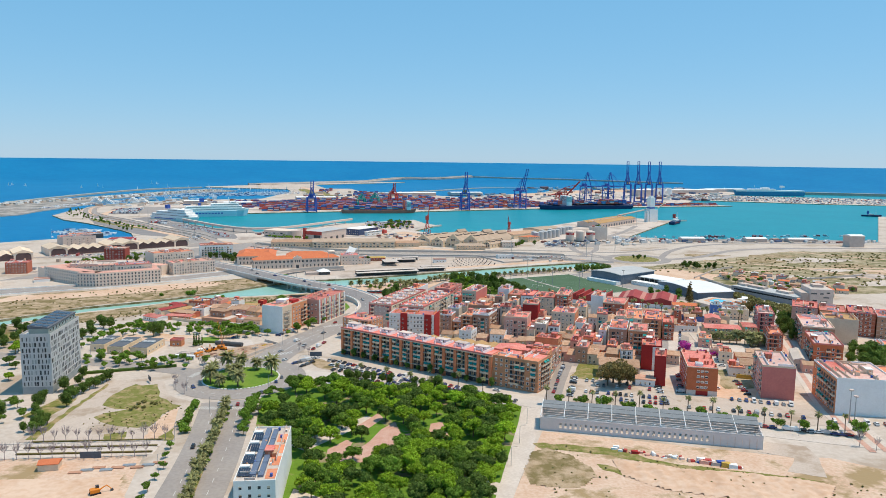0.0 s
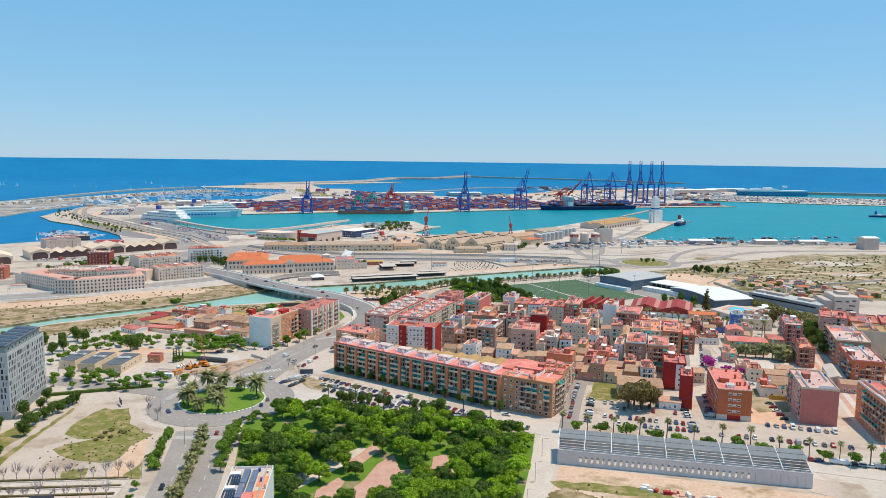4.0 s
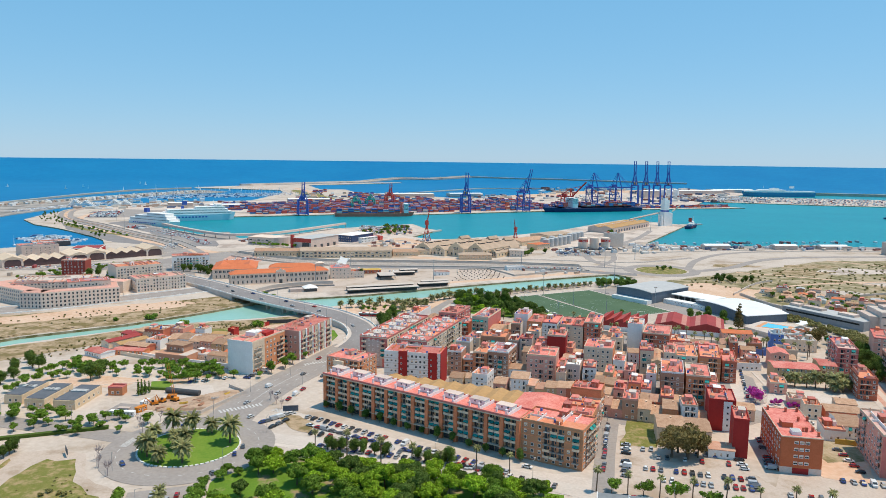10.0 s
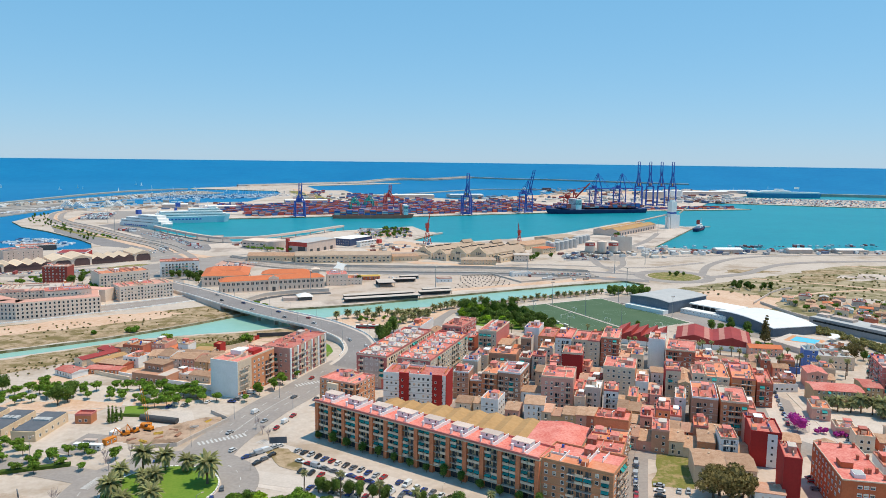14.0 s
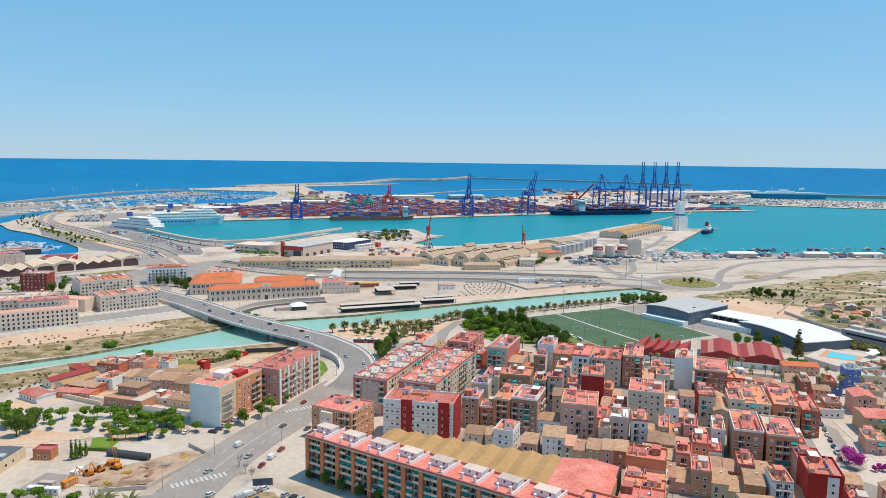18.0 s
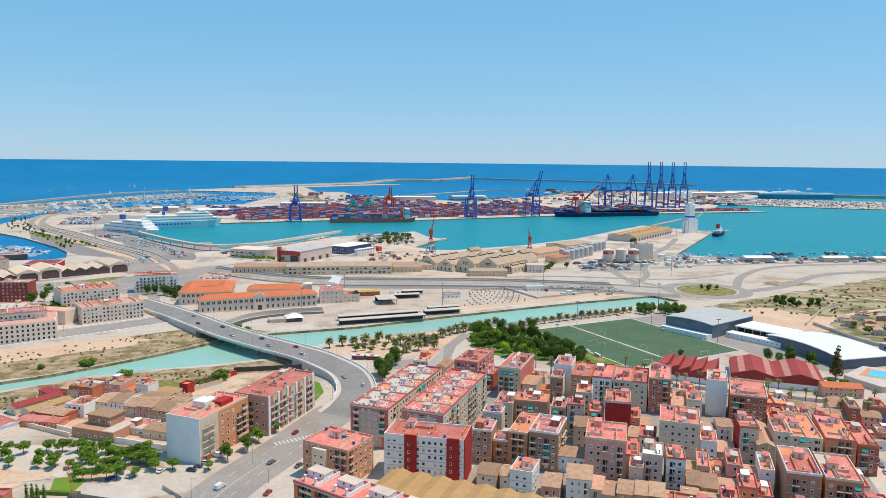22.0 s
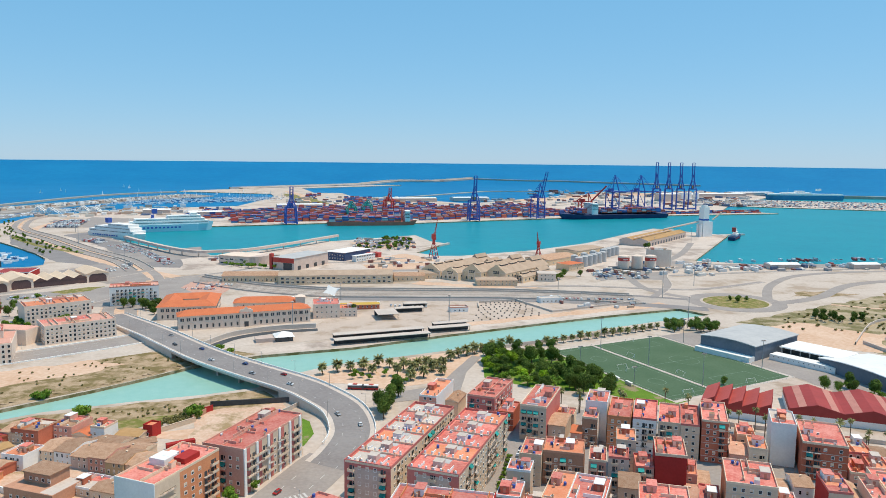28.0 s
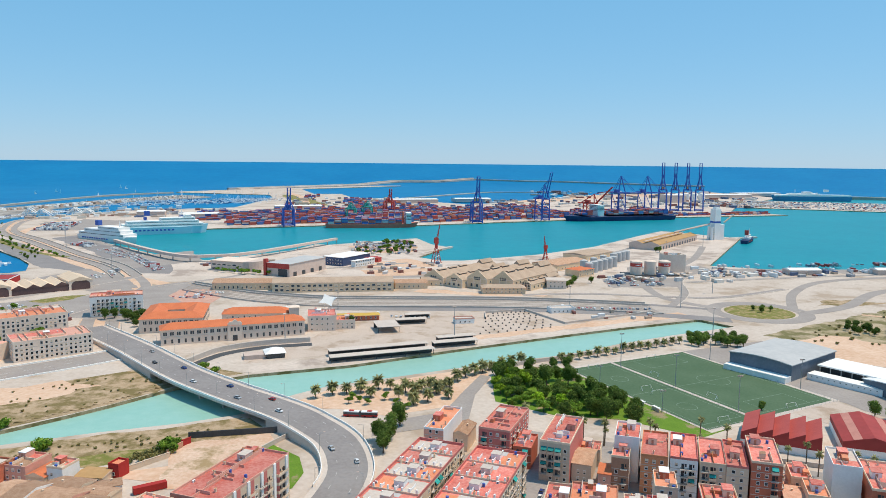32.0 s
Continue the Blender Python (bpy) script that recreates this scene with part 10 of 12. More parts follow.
def sailing_boat(x, y, s):
    ob = thing("sailing_boat", pose(x, y, -2, 0, 0, s * 37 % 360), "small white sailing boat far out at sea", "sailing boat", "sailing boats")
    me = Mesh()
    me.prism([(-5, -1.4), (2, -1.6), (6, 0), (2, 1.6), (-5, 1.4)], 0, 1.6)
    part("hull", me, [M_WHITE], ob)
    me = Mesh()
    me.raw([(0, -0.1, 2), (-5, -0.1, 2.4), (0, -0.1, 15), (0, 0.1, 2), (-5, 0.1, 2.4), (0, 0.1, 15)], [(0, 1, 2), (5, 4, 3), (0, 3, 4, 1), (1, 4, 5, 2), (2, 5, 3, 0)])
    part("sail", me, [M_WHITE], ob)


for i in range(26):
    sailing_boat(-1750 + far.uniform(0, 1350), 2350 + far.uniform(0, 650), i)
for x, y in ((1350, 2950), (1650, 2850), (1850, 2700), (-560, 1000)):
    sailing_boat(x, y, 3)


# far clutter of the port: sheds, stacks and yard goods
ym = Mesh()
for n, (x0, y0, x1, y1), big in ((90, (-330, 1980, 60, 2320), 1), (60, (-640, 1640, -430, 1860), 0.8), (120, (250, 1950, 900, 2250), 1), (120, (560, 2300, 1440, 2800), 1.6), (70, (940, 1960, 1300, 2260), 1.2), (130, (-60, 1110, 36, 1240), 0.28), (40, (300, 900, 420, 1000), 0.4), (60, (420, 930, 830, 962), 0.5), (36, (-30, 960, 60, 1040), 0.3), (40, (-240, 1000, -150, 1060), 0.3), (14, (150, 752, 240, 782), 0.2), (40, (240, 900, 300, 940), 0.3), (40, (-420, 690, -250, 800), 0.25)):
    for _ in range(n):
        ym.cbox(far.uniform(x0, x1), far.uniform(y0, y1), 0.05, far.uniform(5, 26) * big + 1, far.uniform(4, 10) * big + 1, far.uniform(2, 7) * (0.4 + 0.6 * big), 0, far.choice((0.2, 0.25, 1.8)))
tagged(part("yard_goods", ym, [palette("yard_colours", [(0.62, 0.60, 0.58), (0.74, 0.73, 0.72), (0.46, 0.36, 0.28), (0.34, 0.33, 0.34), (0.55, 0.46, 0.38), (0.25, 0.10, 0.08), (0.10, 0.14, 0.24), (0.70, 0.66, 0.60)])]), "small sheds, stacks and yard goods spread over the port", "yard goods", kind="stuff")
cm = Mesh()
for _ in range(330):
    x, y = far.uniform(-300, 130), far.uniform(1800, 2480)
    if y > 2480 - (x + 300) * 1.1 or x < -150 and y < 2560 + x * 2.2 + 330 and y > 1960:
        continue
    for z in range(far.choice((2, 3, 4))):
        cm.cbox(x, y, z * 2.6, 12.2, 10, 2.55, 0, 0.25)
tagged(part("container_stacks", cm, [M_CONTAIN]), "far stacks of shipping containers behind the terminal", "containers", kind="stuff")


# ---- trees ----
def leaf_crown(seed, blobs, leaves, size, core=0.68, flat=0.75):
    """Leaf clumps scattered over a few lobes, with a darker uneven heart."""
    r = random.Random(seed)
    me = Mesh()
    for cx, cy, cz, rad in blobs:
        n, k = 7, 5
        vs = []
        for j in range(1, k):
            for i in range(n):
                th, ph = 2 * math.pi * i / n, math.pi * j / k
                q = rad * core * r.uniform(0.8, 1.1)
                vs.append((cx + q * math.sin(ph) * math.cos(th), cy + q * math.sin(ph) * math.sin(th), cz + q * flat * math.cos(ph)))
        t = len(vs)
        vs += [(cx, cy, cz + rad * core * flat), (cx, cy, cz - rad * core * flat)]
        fs = []
        for j in range(k - 2):
            for i in range(n):
                fs.append((j * n + i, (j + 1) * n + i, (j + 1) * n + (i + 1) % n, j * n + (i + 1) % n))
        for i in range(n):
            fs += [(t, i, (i + 1) % n), (t + 1, (k - 2) * n + (i + 1) % n, (k - 2) * n + i)]
        me.raw(vs, fs)
    tot = sum(b[3] ** 2 for b in blobs)
    for cx, cy, cz, rad in blobs:
        for _ in range(int(leaves * rad ** 2 / tot)):
            d = Vector((r.gauss(0, 1), r.gauss(0, 1), r.gauss(0.25, 1))).normalized()
            q = rad * r.uniform(0.78, 1.12)
            p = Vector((cx + d.x * q, cy + d.y * q, cz + d.z * q * flat))
            a = Vector((r.gauss(0, 1), r.gauss(0, 1), r.gauss(0, 1))).normalized()
            u = a.cross(d).normalized()
            v = (d.cross(u) + Vector((r.uniform(-0.8, 0.8), r.uniform(-0.8, 0.8), r.uniform(-0.8, 0.8)))).normalized()
            s = size * r.uniform(0.6, 1.3)
            me.raw([p - u * s, p - v * s * 0.7, p + u * s, p + v * s * 0.7 + d * s * 0.3], [(0, 1, 2, 3)])
    return me


def trunk_mesh(h, r, limbs, seed):
    q = random.Random(seed)
    me = Mesh()
    me.tube((0, 0, -0.1), (q.uniform(-0.1, 0.1), q.uniform(-0.1, 0.1), h), r, r * 0.65, 6)
    for i in range(limbs):
        a = 2 * math.pi * i / limbs + q.uniform(-0.4, 0.4)
        me.tube((0, 0, h * 0.9), (math.cos(a) * h * 0.45, math.sin(a) * h * 0.45, h * 1.45), r * 0.5, r * 0.2, 5)
    return me


def tree_kind(kind, seed):
    r = random.Random(seed)
    if kind == "park":
        H = 2.6
        blobs = [(0, 0, H + 2.2, 2.5)]
        for i in range(16):
            a, q = 2.4 * i + r.uniform(-0.3, 0.3), r.uniform(1.4, 3.7)
            blobs.append((math.cos(a) * q, math.sin(a) * q, H + 3.6 - 0.17 * q * q + r.uniform(-0.5, 0.5), r.uniform(0.8, 1.5)))
        return trunk_mesh(H, 0.28, 4, seed).data("tree", [M_TRUNK]), leaf_crown(seed, blobs, 2400, 0.33, core=0.7).data("crown", [M_LEAF if seed % 20 == 1 else M_LEAF3])
    if kind == "street":
        blobs = [(r.uniform(-1.5, 1.5), r.uniform(-1.5, 1.5), 2.8 + r.uniform(-0.6, 0.9), r.uniform(0.8, 1.4)) for _ in range(8)]
        return trunk_mesh(1.6, 0.14, 3, seed).data("tree", [M_TRUNK]), leaf_crown(seed, blobs, 1000, 0.24, flat=0.62).data("crown", [M_LEAF3])
    if kind == "dark":
        blobs = [(r.uniform(-1.6, 1.6), r.uniform(-1.6, 1.6), 4.5 + r.uniform(-1, 3.2), r.uniform(1.8, 3.0)) for _ in range(7)]
        return trunk_mesh(3.2, 0.35, 4, seed).data("tree", [M_TRUNK]), leaf_crown(seed, blobs, 2200, 0.32, flat=0.9).data("crown", [M_LEAF2])
    if kind == "olive":
        blobs = [(r.uniform(-4, 4), r.uniform(-4, 4), 6 + r.uniform(-1.5, 4), r.uniform(2.0, 3.4)) for _ in range(10)]
        return trunk_mesh(4.5, 0.6, 5, seed).data("tree", [M_TRUNK]), leaf_crown(seed, blobs, 1900, 0.48, core=0.6).data("crown", [M_DRYLEAF])
    if kind == "conifer":
        blobs = [(r.uniform(-0.5, 0.5), r.uniform(-0.5, 0.5), 3.0 + i * 1.5, 3.3 - 0.3 * i) for i in range(9)]
        return trunk_mesh(4.0, 0.35, 0, seed).data("tree", [M_TRUNK]), leaf_crown(seed, blobs, 1500, 0.45, core=0.5, flat=0.5).data("crown", [M_DRYLEAF])
    if kind == "cypress":
        blobs = [(0, 0, 1.2 + i * 1.3, 1.05 - 0.12 * i) for i in range(6)]
        return trunk_mesh(1.0, 0.15, 0, seed).data("tree", [M_TRUNK]), leaf_crown(seed, blobs, 260, 0.3, flat=1.1).data("crown", [M_LEAF2])
    if kind == "bare":
        me = trunk_mesh(2.6, 0.13, 5, seed)
        for i in range(44):
            a, b = r.uniform(0, 6.3), r.uniform(0.6, 2.3)
            me.tube((math.cos(a) * 0.7, math.sin(a) * 0.7, 3 + r.random()), (math.cos(a) * b, math.sin(a) * b, 4.2 + r.uniform(0, 1.8)), 0.05, 0.02, 3)
        return me.data("tree", [mat("grey_bark", (0.36, 0.29, 0.29), (0.29, 0.23, 0.24), 2) if seed % 10 == 0 else bpy.data.materials["grey_bark"]]), None
    blobs = [(r.uniform(-1.1, 1.1), r.uniform(-1.1, 1.1), 0.9 + r.uniform(-0.2, 0.5), r.uniform(0.8, 1.3)) for _ in range(5)]
    return trunk_mesh(0.5, 0.1, 0, seed).data("shrub", [M_TRUNK]), leaf_crown(seed, blobs, 260, 0.33).data("crown", [M_LEAF3])


TREES = {k: [tree_kind(k, 10 * i + 1 if k != "bare" else 10 * i) for i in range(n)] for k, n in (("park", 6), ("street", 4), ("dark", 4), ("olive", 2), ("cypress", 1), ("conifer", 1), ("bare", 2), ("shrub", 3))}
LABELS = {"park": ("round-crowned bright green park tree", "tree"), "street": ("small round green street tree", "tree"), "dark": ("dense dark green tree", "tree"), "olive": ("large olive-brown tree with loose crown", "tree"), "cypress": ("slim dark cypress", "cypress"), "conifer": ("tall ragged olive-green conifer", "tree"), "bare": ("leafless grey street tree", "tree"), "shrub": ("low rounded green shrub", "shrub")}
gr = random.Random(21)


def stand(kind, spots, s, z, label, category):
    """Many plants too far or too many to count, as one object."""
    tm, cm_ = Mesh(), Mesh()
    for x, y in spots:
        tr, cr = gr.choice(TREES[kind])
        k = s * gr.uniform(0.8, 1.25)
        m_ = pose(*true_depth(x, y), z, 0, 0, gr.uniform(0, 360)) @ Matrix.Diagonal((k, k, k * gr.uniform(0.9, 1.15), 1))
        shade = gr.choice((0, 0, 1, 2)) if kind == "park" else 0
        for src, dst in ((tr, tm), (cr, cm_)):
            n = len(dst.v)
            dst.v += [tuple(m_ @ v.co) for v in src.vertices]
            dst.f += [tuple(n + i for i in p.vertices) for p in src.polygons]
            dst.m += [shade] * len(src.polygons)
    me = Mesh()
    me.v, me.f, me.m = tm.v + cm_.v, tm.f + [tuple(len(tm.v) + i for i in f) for f in cm_.f], [0] * len(tm.f) + [1 + k for k in cm_.m]
    ob = part(category.replace(" ", "_"), me, [M_TRUNK, {"park": M_LEAF, "street": M_LEAF3, "shrub": M_BUSH}.get(kind, M_LEAF2), M_LEAF3, M_LEAF2])
    SET_OUT.add(ob.name)
    return tagged(ob, label, category, kind="stuff")


def plant(kind, x, y, s=1.0, z=0.0, where="on paved ground"):
    tr, cr = gr.choice(TREES[kind])
    s *= gr.uniform(0.82, 1.2)
    ob = new("shrub" if kind == "shrub" else "tree", tr)
    ob.matrix_basis = pose(x, y, z, 0, 0, gr.uniform(0, 360)) @ Matrix.Diagonal((s, s, s * gr.uniform(0.9, 1.15), 1))
    tagged(ob, f"{LABELS[kind][0]} {where}", LABELS[kind][1], kind + " trees")
    if cr:
        part("crown", cr, None, ob)
    return ob


def palm_kind(seed, h, fronds, spread, skirt):
    r = random.Random(seed)
    me = Mesh()
    me.tube((0, 0, -0.1), (0, 0, h * 0.5), 0.34, 0.27, 7)
    me.tube((0, 0, h * 0.5), (0, 0, h), 0.27, 0.3, 7)
    if skirt:
        me.tube((0, 0, h - 1.2), (0, 0, h), 0.3, 0.6, 8)
    cm_ = Mesh()
    for i in range(fronds):
        a = 2.4 * i + r.uniform(-0.2, 0.2)
        up = r.uniform(-0.5, 1.25)
        L = spread * r.uniform(0.85, 1.1)
        p = Vector((0, 0, h))
        d = Vector((math.cos(a) * math.cos(up), math.sin(a) * math.cos(up), math.sin(up)))
        side = Vector((-math.sin(a), math.cos(a), 0))
        vs, n = [], 5
        for k in range(n + 1):
            w = (0.12, 0.42, 0.5, 0.45, 0.3, 0.05)[k] * spread * 0.28
            vs += [p - side * w + Vector((0, 0, -w * 0.5)), p, p + side * w + Vector((0, 0, -w * 0.5))]
            p = p + d * (L / n)
            d = (d + Vector((0, 0, -0.32))).normalized()
        fs = []
        for k in range(n):
            fs += [(3 * k, 3 * k + 1, 3 * k + 4, 3 * k + 3), (3 * k + 1, 3 * k + 2, 3 * k + 5, 3 * k + 4)]
        cm_.raw(vs, fs)
    return me.data("palm_tree", [M_TRUNK]), cm_.data("crown", [M_PALM])


PALMS = {"date": [palm_kind(i, 4.4 + i * 0.7, 76, 4.3, True) for i in range(3)], "tall": [palm_kind(10 + i, 10 + i * 1.5, 44, 2.6, True) for i in range(3)]}


def palm(kind, x, y, s=1.0, z=0.0, where="on bare ground"):
    tr, cr = gr.choice(PALMS[kind])
    s *= gr.uniform(0.85, 1.15)
    ob = new("palm_tree", tr)
    ob.matrix_basis = pose(x, y, z, gr.uniform(-2, 2), gr.uniform(-2, 2), gr.uniform(0, 360)) @ Matrix.Diagonal((s, s, s, 1))
    tagged(ob, ("stout date palm with arching fronds " if kind == "date" else "tall slender fan palm ") + where, "palm", kind + " palms")
    part("crown", cr, None, ob)


def scatter(kind, poly, n, gap, s=1.0, where="", avoid=(), joined=False, single=999):
    xs, ys = [p[0] for p in poly], [p[1] for p in poly]
    got = []
    for _ in range(n * 40):
        if len(got) >= n:
            break
        x, y = gr.uniform(min(xs), max(xs)), gr.uniform(min(ys), max(ys))
        if inside(x, y, poly) and all((x - a) ** 2 + (y - b) ** 2 > gap * gap for a, b in got) and not any(inside(x, y, q) for q in avoid):
            got.append((x, y))
            if not joined and len(got) <= single:
                plant(kind, x, y, s, 0.05, where)
    got = got if joined else got[single:]
    if got:
        stand(kind, got, s, 0.05, f"{'low green shrubs' if kind == 'shrub' else 'dense green trees'} {where}", "shrubs" if kind == "shrub" else "trees")


PATHS = [[(-15, 262), (-8, 280), (3, 288), (7, 268), (3, 256), (-3, 245), (-13, 240), (-22, 252)], [(-34, 257), (-22, 269), (-16, 264), (-20, 245), (-32, 243)], [(16, 284), (28, 286), (30, 264), (13, 258)], [(-21, 279), (-8, 298), (-3, 289), (-13, 271)], [(-66, 312), (-68, 326), (-34, 312), (-34, 301), (-46, 300)], [(-62, 200), (-36, 200), (-36, 250), (-62, 250)]]
scatter("park", [(-62, 322), (-60, 343), (66, 301), (62, 282), (36, 205), (28, 165), (-32, 165), (-52, 250), (-66, 300)], 215, 4.7, 1.08, "in the town park", PATHS, single=70)
scatter("dark", [(-62, 322), (-60, 343), (66, 301), (62, 282), (36, 205), (-32, 200), (-46, 260)], 22, 9, 0.8, "in the town park", PATHS)
scatter("park", [(-75, 300), (-68, 330), (-62, 322), (-66, 290)], 5, 4, 0.6, "at the park's edge")
for i in range(9):
    plant("street", -75.5 + 0.4 * i, 314 - 5 * i, 1.35, 0.1, "in a row at the park's edge")
for x, y, s in ((-338, 763, 1.0), (-322, 752, 1.1), (-333, 776, 0.9), (-308, 745, 1.0), (-326, 738, 1.1), (-240, 776, 0.9), (-234, 780, 1.0), (-222, 772, 1.0), (-217, 778, 0.8), (-280, 788, 0.7)):
    plant("dark", x, y, s, 0.1, "beside the dock offices")
for i in range(14):
    plant("shrub", -440 - 13.5 * i + gr.uniform(-3, 3), 1098 + 12 * i + gr.uniform(-3, 3), 1.5, 0.1, "along the marina road")
# parking strip before the long block
for x, y in ((-28.6, 343), (-24.5, 342), (-21, 341.5), (-16.5, 340), (-12, 339.5), (-7, 337.5), (-2.3, 335.5), (12, 332), (16, 329.5), (20, 327.5), (23.5, 327), (27, 326.6)):
    plant("dark", x, y, 0.68, 0.1, "beside parked cars")
for i in range(14):
    t = i / 13
    plant("dark", -34 + 92 * t, 389.5 - 62 * t, 0.5, 0.1, "close to the brick block")
for x, y in ((-33.9, 339.2), (-19.2, 335.6), (-3.9, 326.5), (9.2, 322.5), (21.6, 318.7), (36.8, 317.7), (50.6, 314.9)):
    palm("tall", x, y, 0.85, 0.1, "beside parked cars")
strip("hedge", [(-40, 335), (-19, 328), (20, 314), (46, 306)], 1.2, 1.0, M_LEAF2, "low clipped hedge along the park street", "hedge", 0.9)
for i in range(26):
    t = i / 25
    if i % 2:
        plant("street", 84 + 145 * t, 302 - 47 * t + gr.uniform(-0.5, 0.5), 1.5, 0.1, "along the car park")
    else:
        palm("tall", 84 + 145 * t, 302 - 47 * t, 0.85, 0.1, "along the car park")
# roundabout, avenue median and verges
island = [(x, 349.5 + (y - 349.5) / DEPTH) for x, y in disc(-92.5, 349.5, 22.4, 64)]
kerb_stone = shared("kerb_stone", lambda q: q.box(-0.7, -0.3, 0, 0.7, 0.3, 0.45), [M_WHITE])
for (x0, y0), (x1, y1) in list(zip(island, island[1:] + island[:1])):
    tagged(part("kerb_stone", kerb_stone, None, m=pose(x0, y0, 0.1, 0, 0, math.degrees(math.atan2(y1 - y0, x1 - x0)))), "white painted kerb stone round the roundabout lawn", "kerb", "kerb stones")
patch("roundabout_island", island, 0.3, M_GRASS, "green lawn island of the roundabout", "lawn")
for x, y, k in ((-108, 341, 1.25), (-110.3, 355, 1.2), (-104.5, 362.5, 1.3), (-96, 364.5, 1.3), (-86.4, 363, 1.15), (-75, 352.5, 1.45), (-112, 345, 1.1), (-101.3, 335.5, 1.2), (-90.7, 334.8, 1.2), (-97.3, 347.6, 1.0), (-94.6, 349.7, 1.0), (-99.5, 351, 0.9)):
    palm("date", x, y, k, 0.3, "on the roundabout lawn")
plant("dark", -97, 353, 0.7, 0.3, "on the roundabout lawn")
for i in range(30):
    t = i / 29
    palm("date", -88.5 + 11.5 * t + gr.uniform(-0.8, 0.8), 306 - 116 * t, 0.75, 0.2, "in the avenue's planted median")
for i in range(16):
    plant("shrub", -88 + 0.7 * i + gr.uniform(-1, 1), 303 - 6.8 * i, 0.8, 0.15, "in the avenue's planted median")
strip("median", [(-90.5, 308), (-77, 190)], 4.2, 0.22, M_WEED, "planted median strip of the avenue", "median", 0.2)
for i in range(11):
    plant("shrub", -108 + gr.uniform(-1.5, 1.5) + i * 0.55, 312 - 3.4 * i, 1.35, 0.1, "in a clipped row beside the avenue")
for i in range(6):
    plant("street", -101 + gr.uniform(-1, 1) + i * 0.9, 262 - 9 * i, 0.8, 0.1, "beside the avenue")
for i in range(26):
    plant("bare", -170 + i * 2.5, 255 + (i % 2) * 15.8, 1.25, 0.1, "in a row along a path")
for x, y in ((-124, 372), (-120, 366), (-116, 378), (-128, 340), (-125, 333), (-118, 326), (-66, 402), (-62, 396), (-58, 390), (-78, 300), (-70, 296)):
    plant("bare", x, y, 1.1, 0.1, "beside the roundabout")
# beside the tower and the western square
for x, y, k in ((-186, 352, 1.2), (-187, 334, 1.5), (-184, 343, 1.2), (-187, 310, 1.5), (-174, 312, 1.5), (-178, 322, 1.4), (-190, 318, 1.2), (-183, 300, 1.2), (-200, 300, 1.3)):
    plant("dark", x, y, k * 0.62, 0.1, "beside the tower")
for i in range(12):
    t = i / 11
    plant("dark", -178 + 9 * t + gr.uniform(-1.5, 1.5), 322 + 28 * t, 0.6, 0.1, "in a dense row beside the tower")
for i in range(9):
    plant("dark", -176.5 + gr.uniform(-3, 5), 281 + i * 1.5, 0.6, 0.1, "in a clump by the path")
scatter("street", [(-235, 290), (-205, 320), (-186, 300), (-200, 270)], 10, 6, 1.2, "in front of the tower", joined=True)
scatter("street", [(-225, 395), (-205, 465), (-112, 452), (-102, 436), (-118, 424), (-150, 442), (-200, 440)], 50, 5.2, 1.25, "in the paved square", joined=True)
scatter("street", [(-200, 372), (-130, 360), (-128, 372), (-198, 392)], 16, 5.5, 1.0, "along the side street")
scatter("dark", [(-184, 436), (-176, 448), (-166, 446), (-168, 434)], 3, 4, 1.0, "behind the school")
scatter("dark", [(-300, 400), (-225, 425), (-215, 470), (-250, 480), (-320, 440)], 34, 6, 0.8, "near the canal", joined=True)
scatter("park", [(-300, 330), (-222, 345), (-222, 420), (-300, 400)], 26, 6, 0.8, "west of the tower", joined=True)
for x, y in ((-141, 412.5), (-139.5, 413.2), (-138, 414), (-136.6, 416), (-140.2, 415)):
    plant("cypress", x, y, 1.0, 0.1, "behind the school")
hm = Mesh()
hm.box(-26, -1, 0, 26, 1, 1.4)
tagged(part("hedge", hm, [M_LEAF2], m=pose(-164, 366, 0.1, 0, 0, 15)), "clipped dark green hedge", "hedge")
hm = Mesh()
hm.box(-9, -0.7, 0, 9, 0.7, 1.4)
tagged(part("hedge", hm, [M_LEAF2], m=pose(-134, 420.5, 0.1, 0, 0, -8)), "clipped dark green hedge", "hedge")
for x, y, s in ((-74, 444, 1.5), (-67, 452, 1.7), (-64, 461, 1.4), (-58, 470, 0.9), (-80, 436, 1.0)):
    plant("street", x, y, s, 0.1, "in front of the white block")
scatter("street", [(-128, 430), (-122, 452), (-92, 440), (-98, 428)], 9, 5, 1.4, "beside parked cars")
# canal side
for x, y, s in ((-164, 549, 2.6), (-162, 547, 2.2), (-104, 544, 2.3), (-103, 547, 2.0), (-196, 572.6, 2.2), (-198.5, 572, 1.5), (-221.6, 567.5, 1.4), (-122, 652, 1.6), (-114, 645, 1.5)):
    plant("shrub", x, y, s, 0.05, "on the canal bank")
scatter("shrub", [(-330, 500), (-270, 545), (-205, 570), (-150, 608), (-125, 640), (-180, 640), (-260, 600), (-350, 560)], 110, 3.0, 0.42, "on the scrub bank", joined=True)
scatter("shrub", [(-260, 470), (-220, 520), (-150, 553), (-90, 566), (-110, 552), (-170, 530), (-225, 480)], 120, 2.6, 0.4, "on the near canal bank", joined=True)
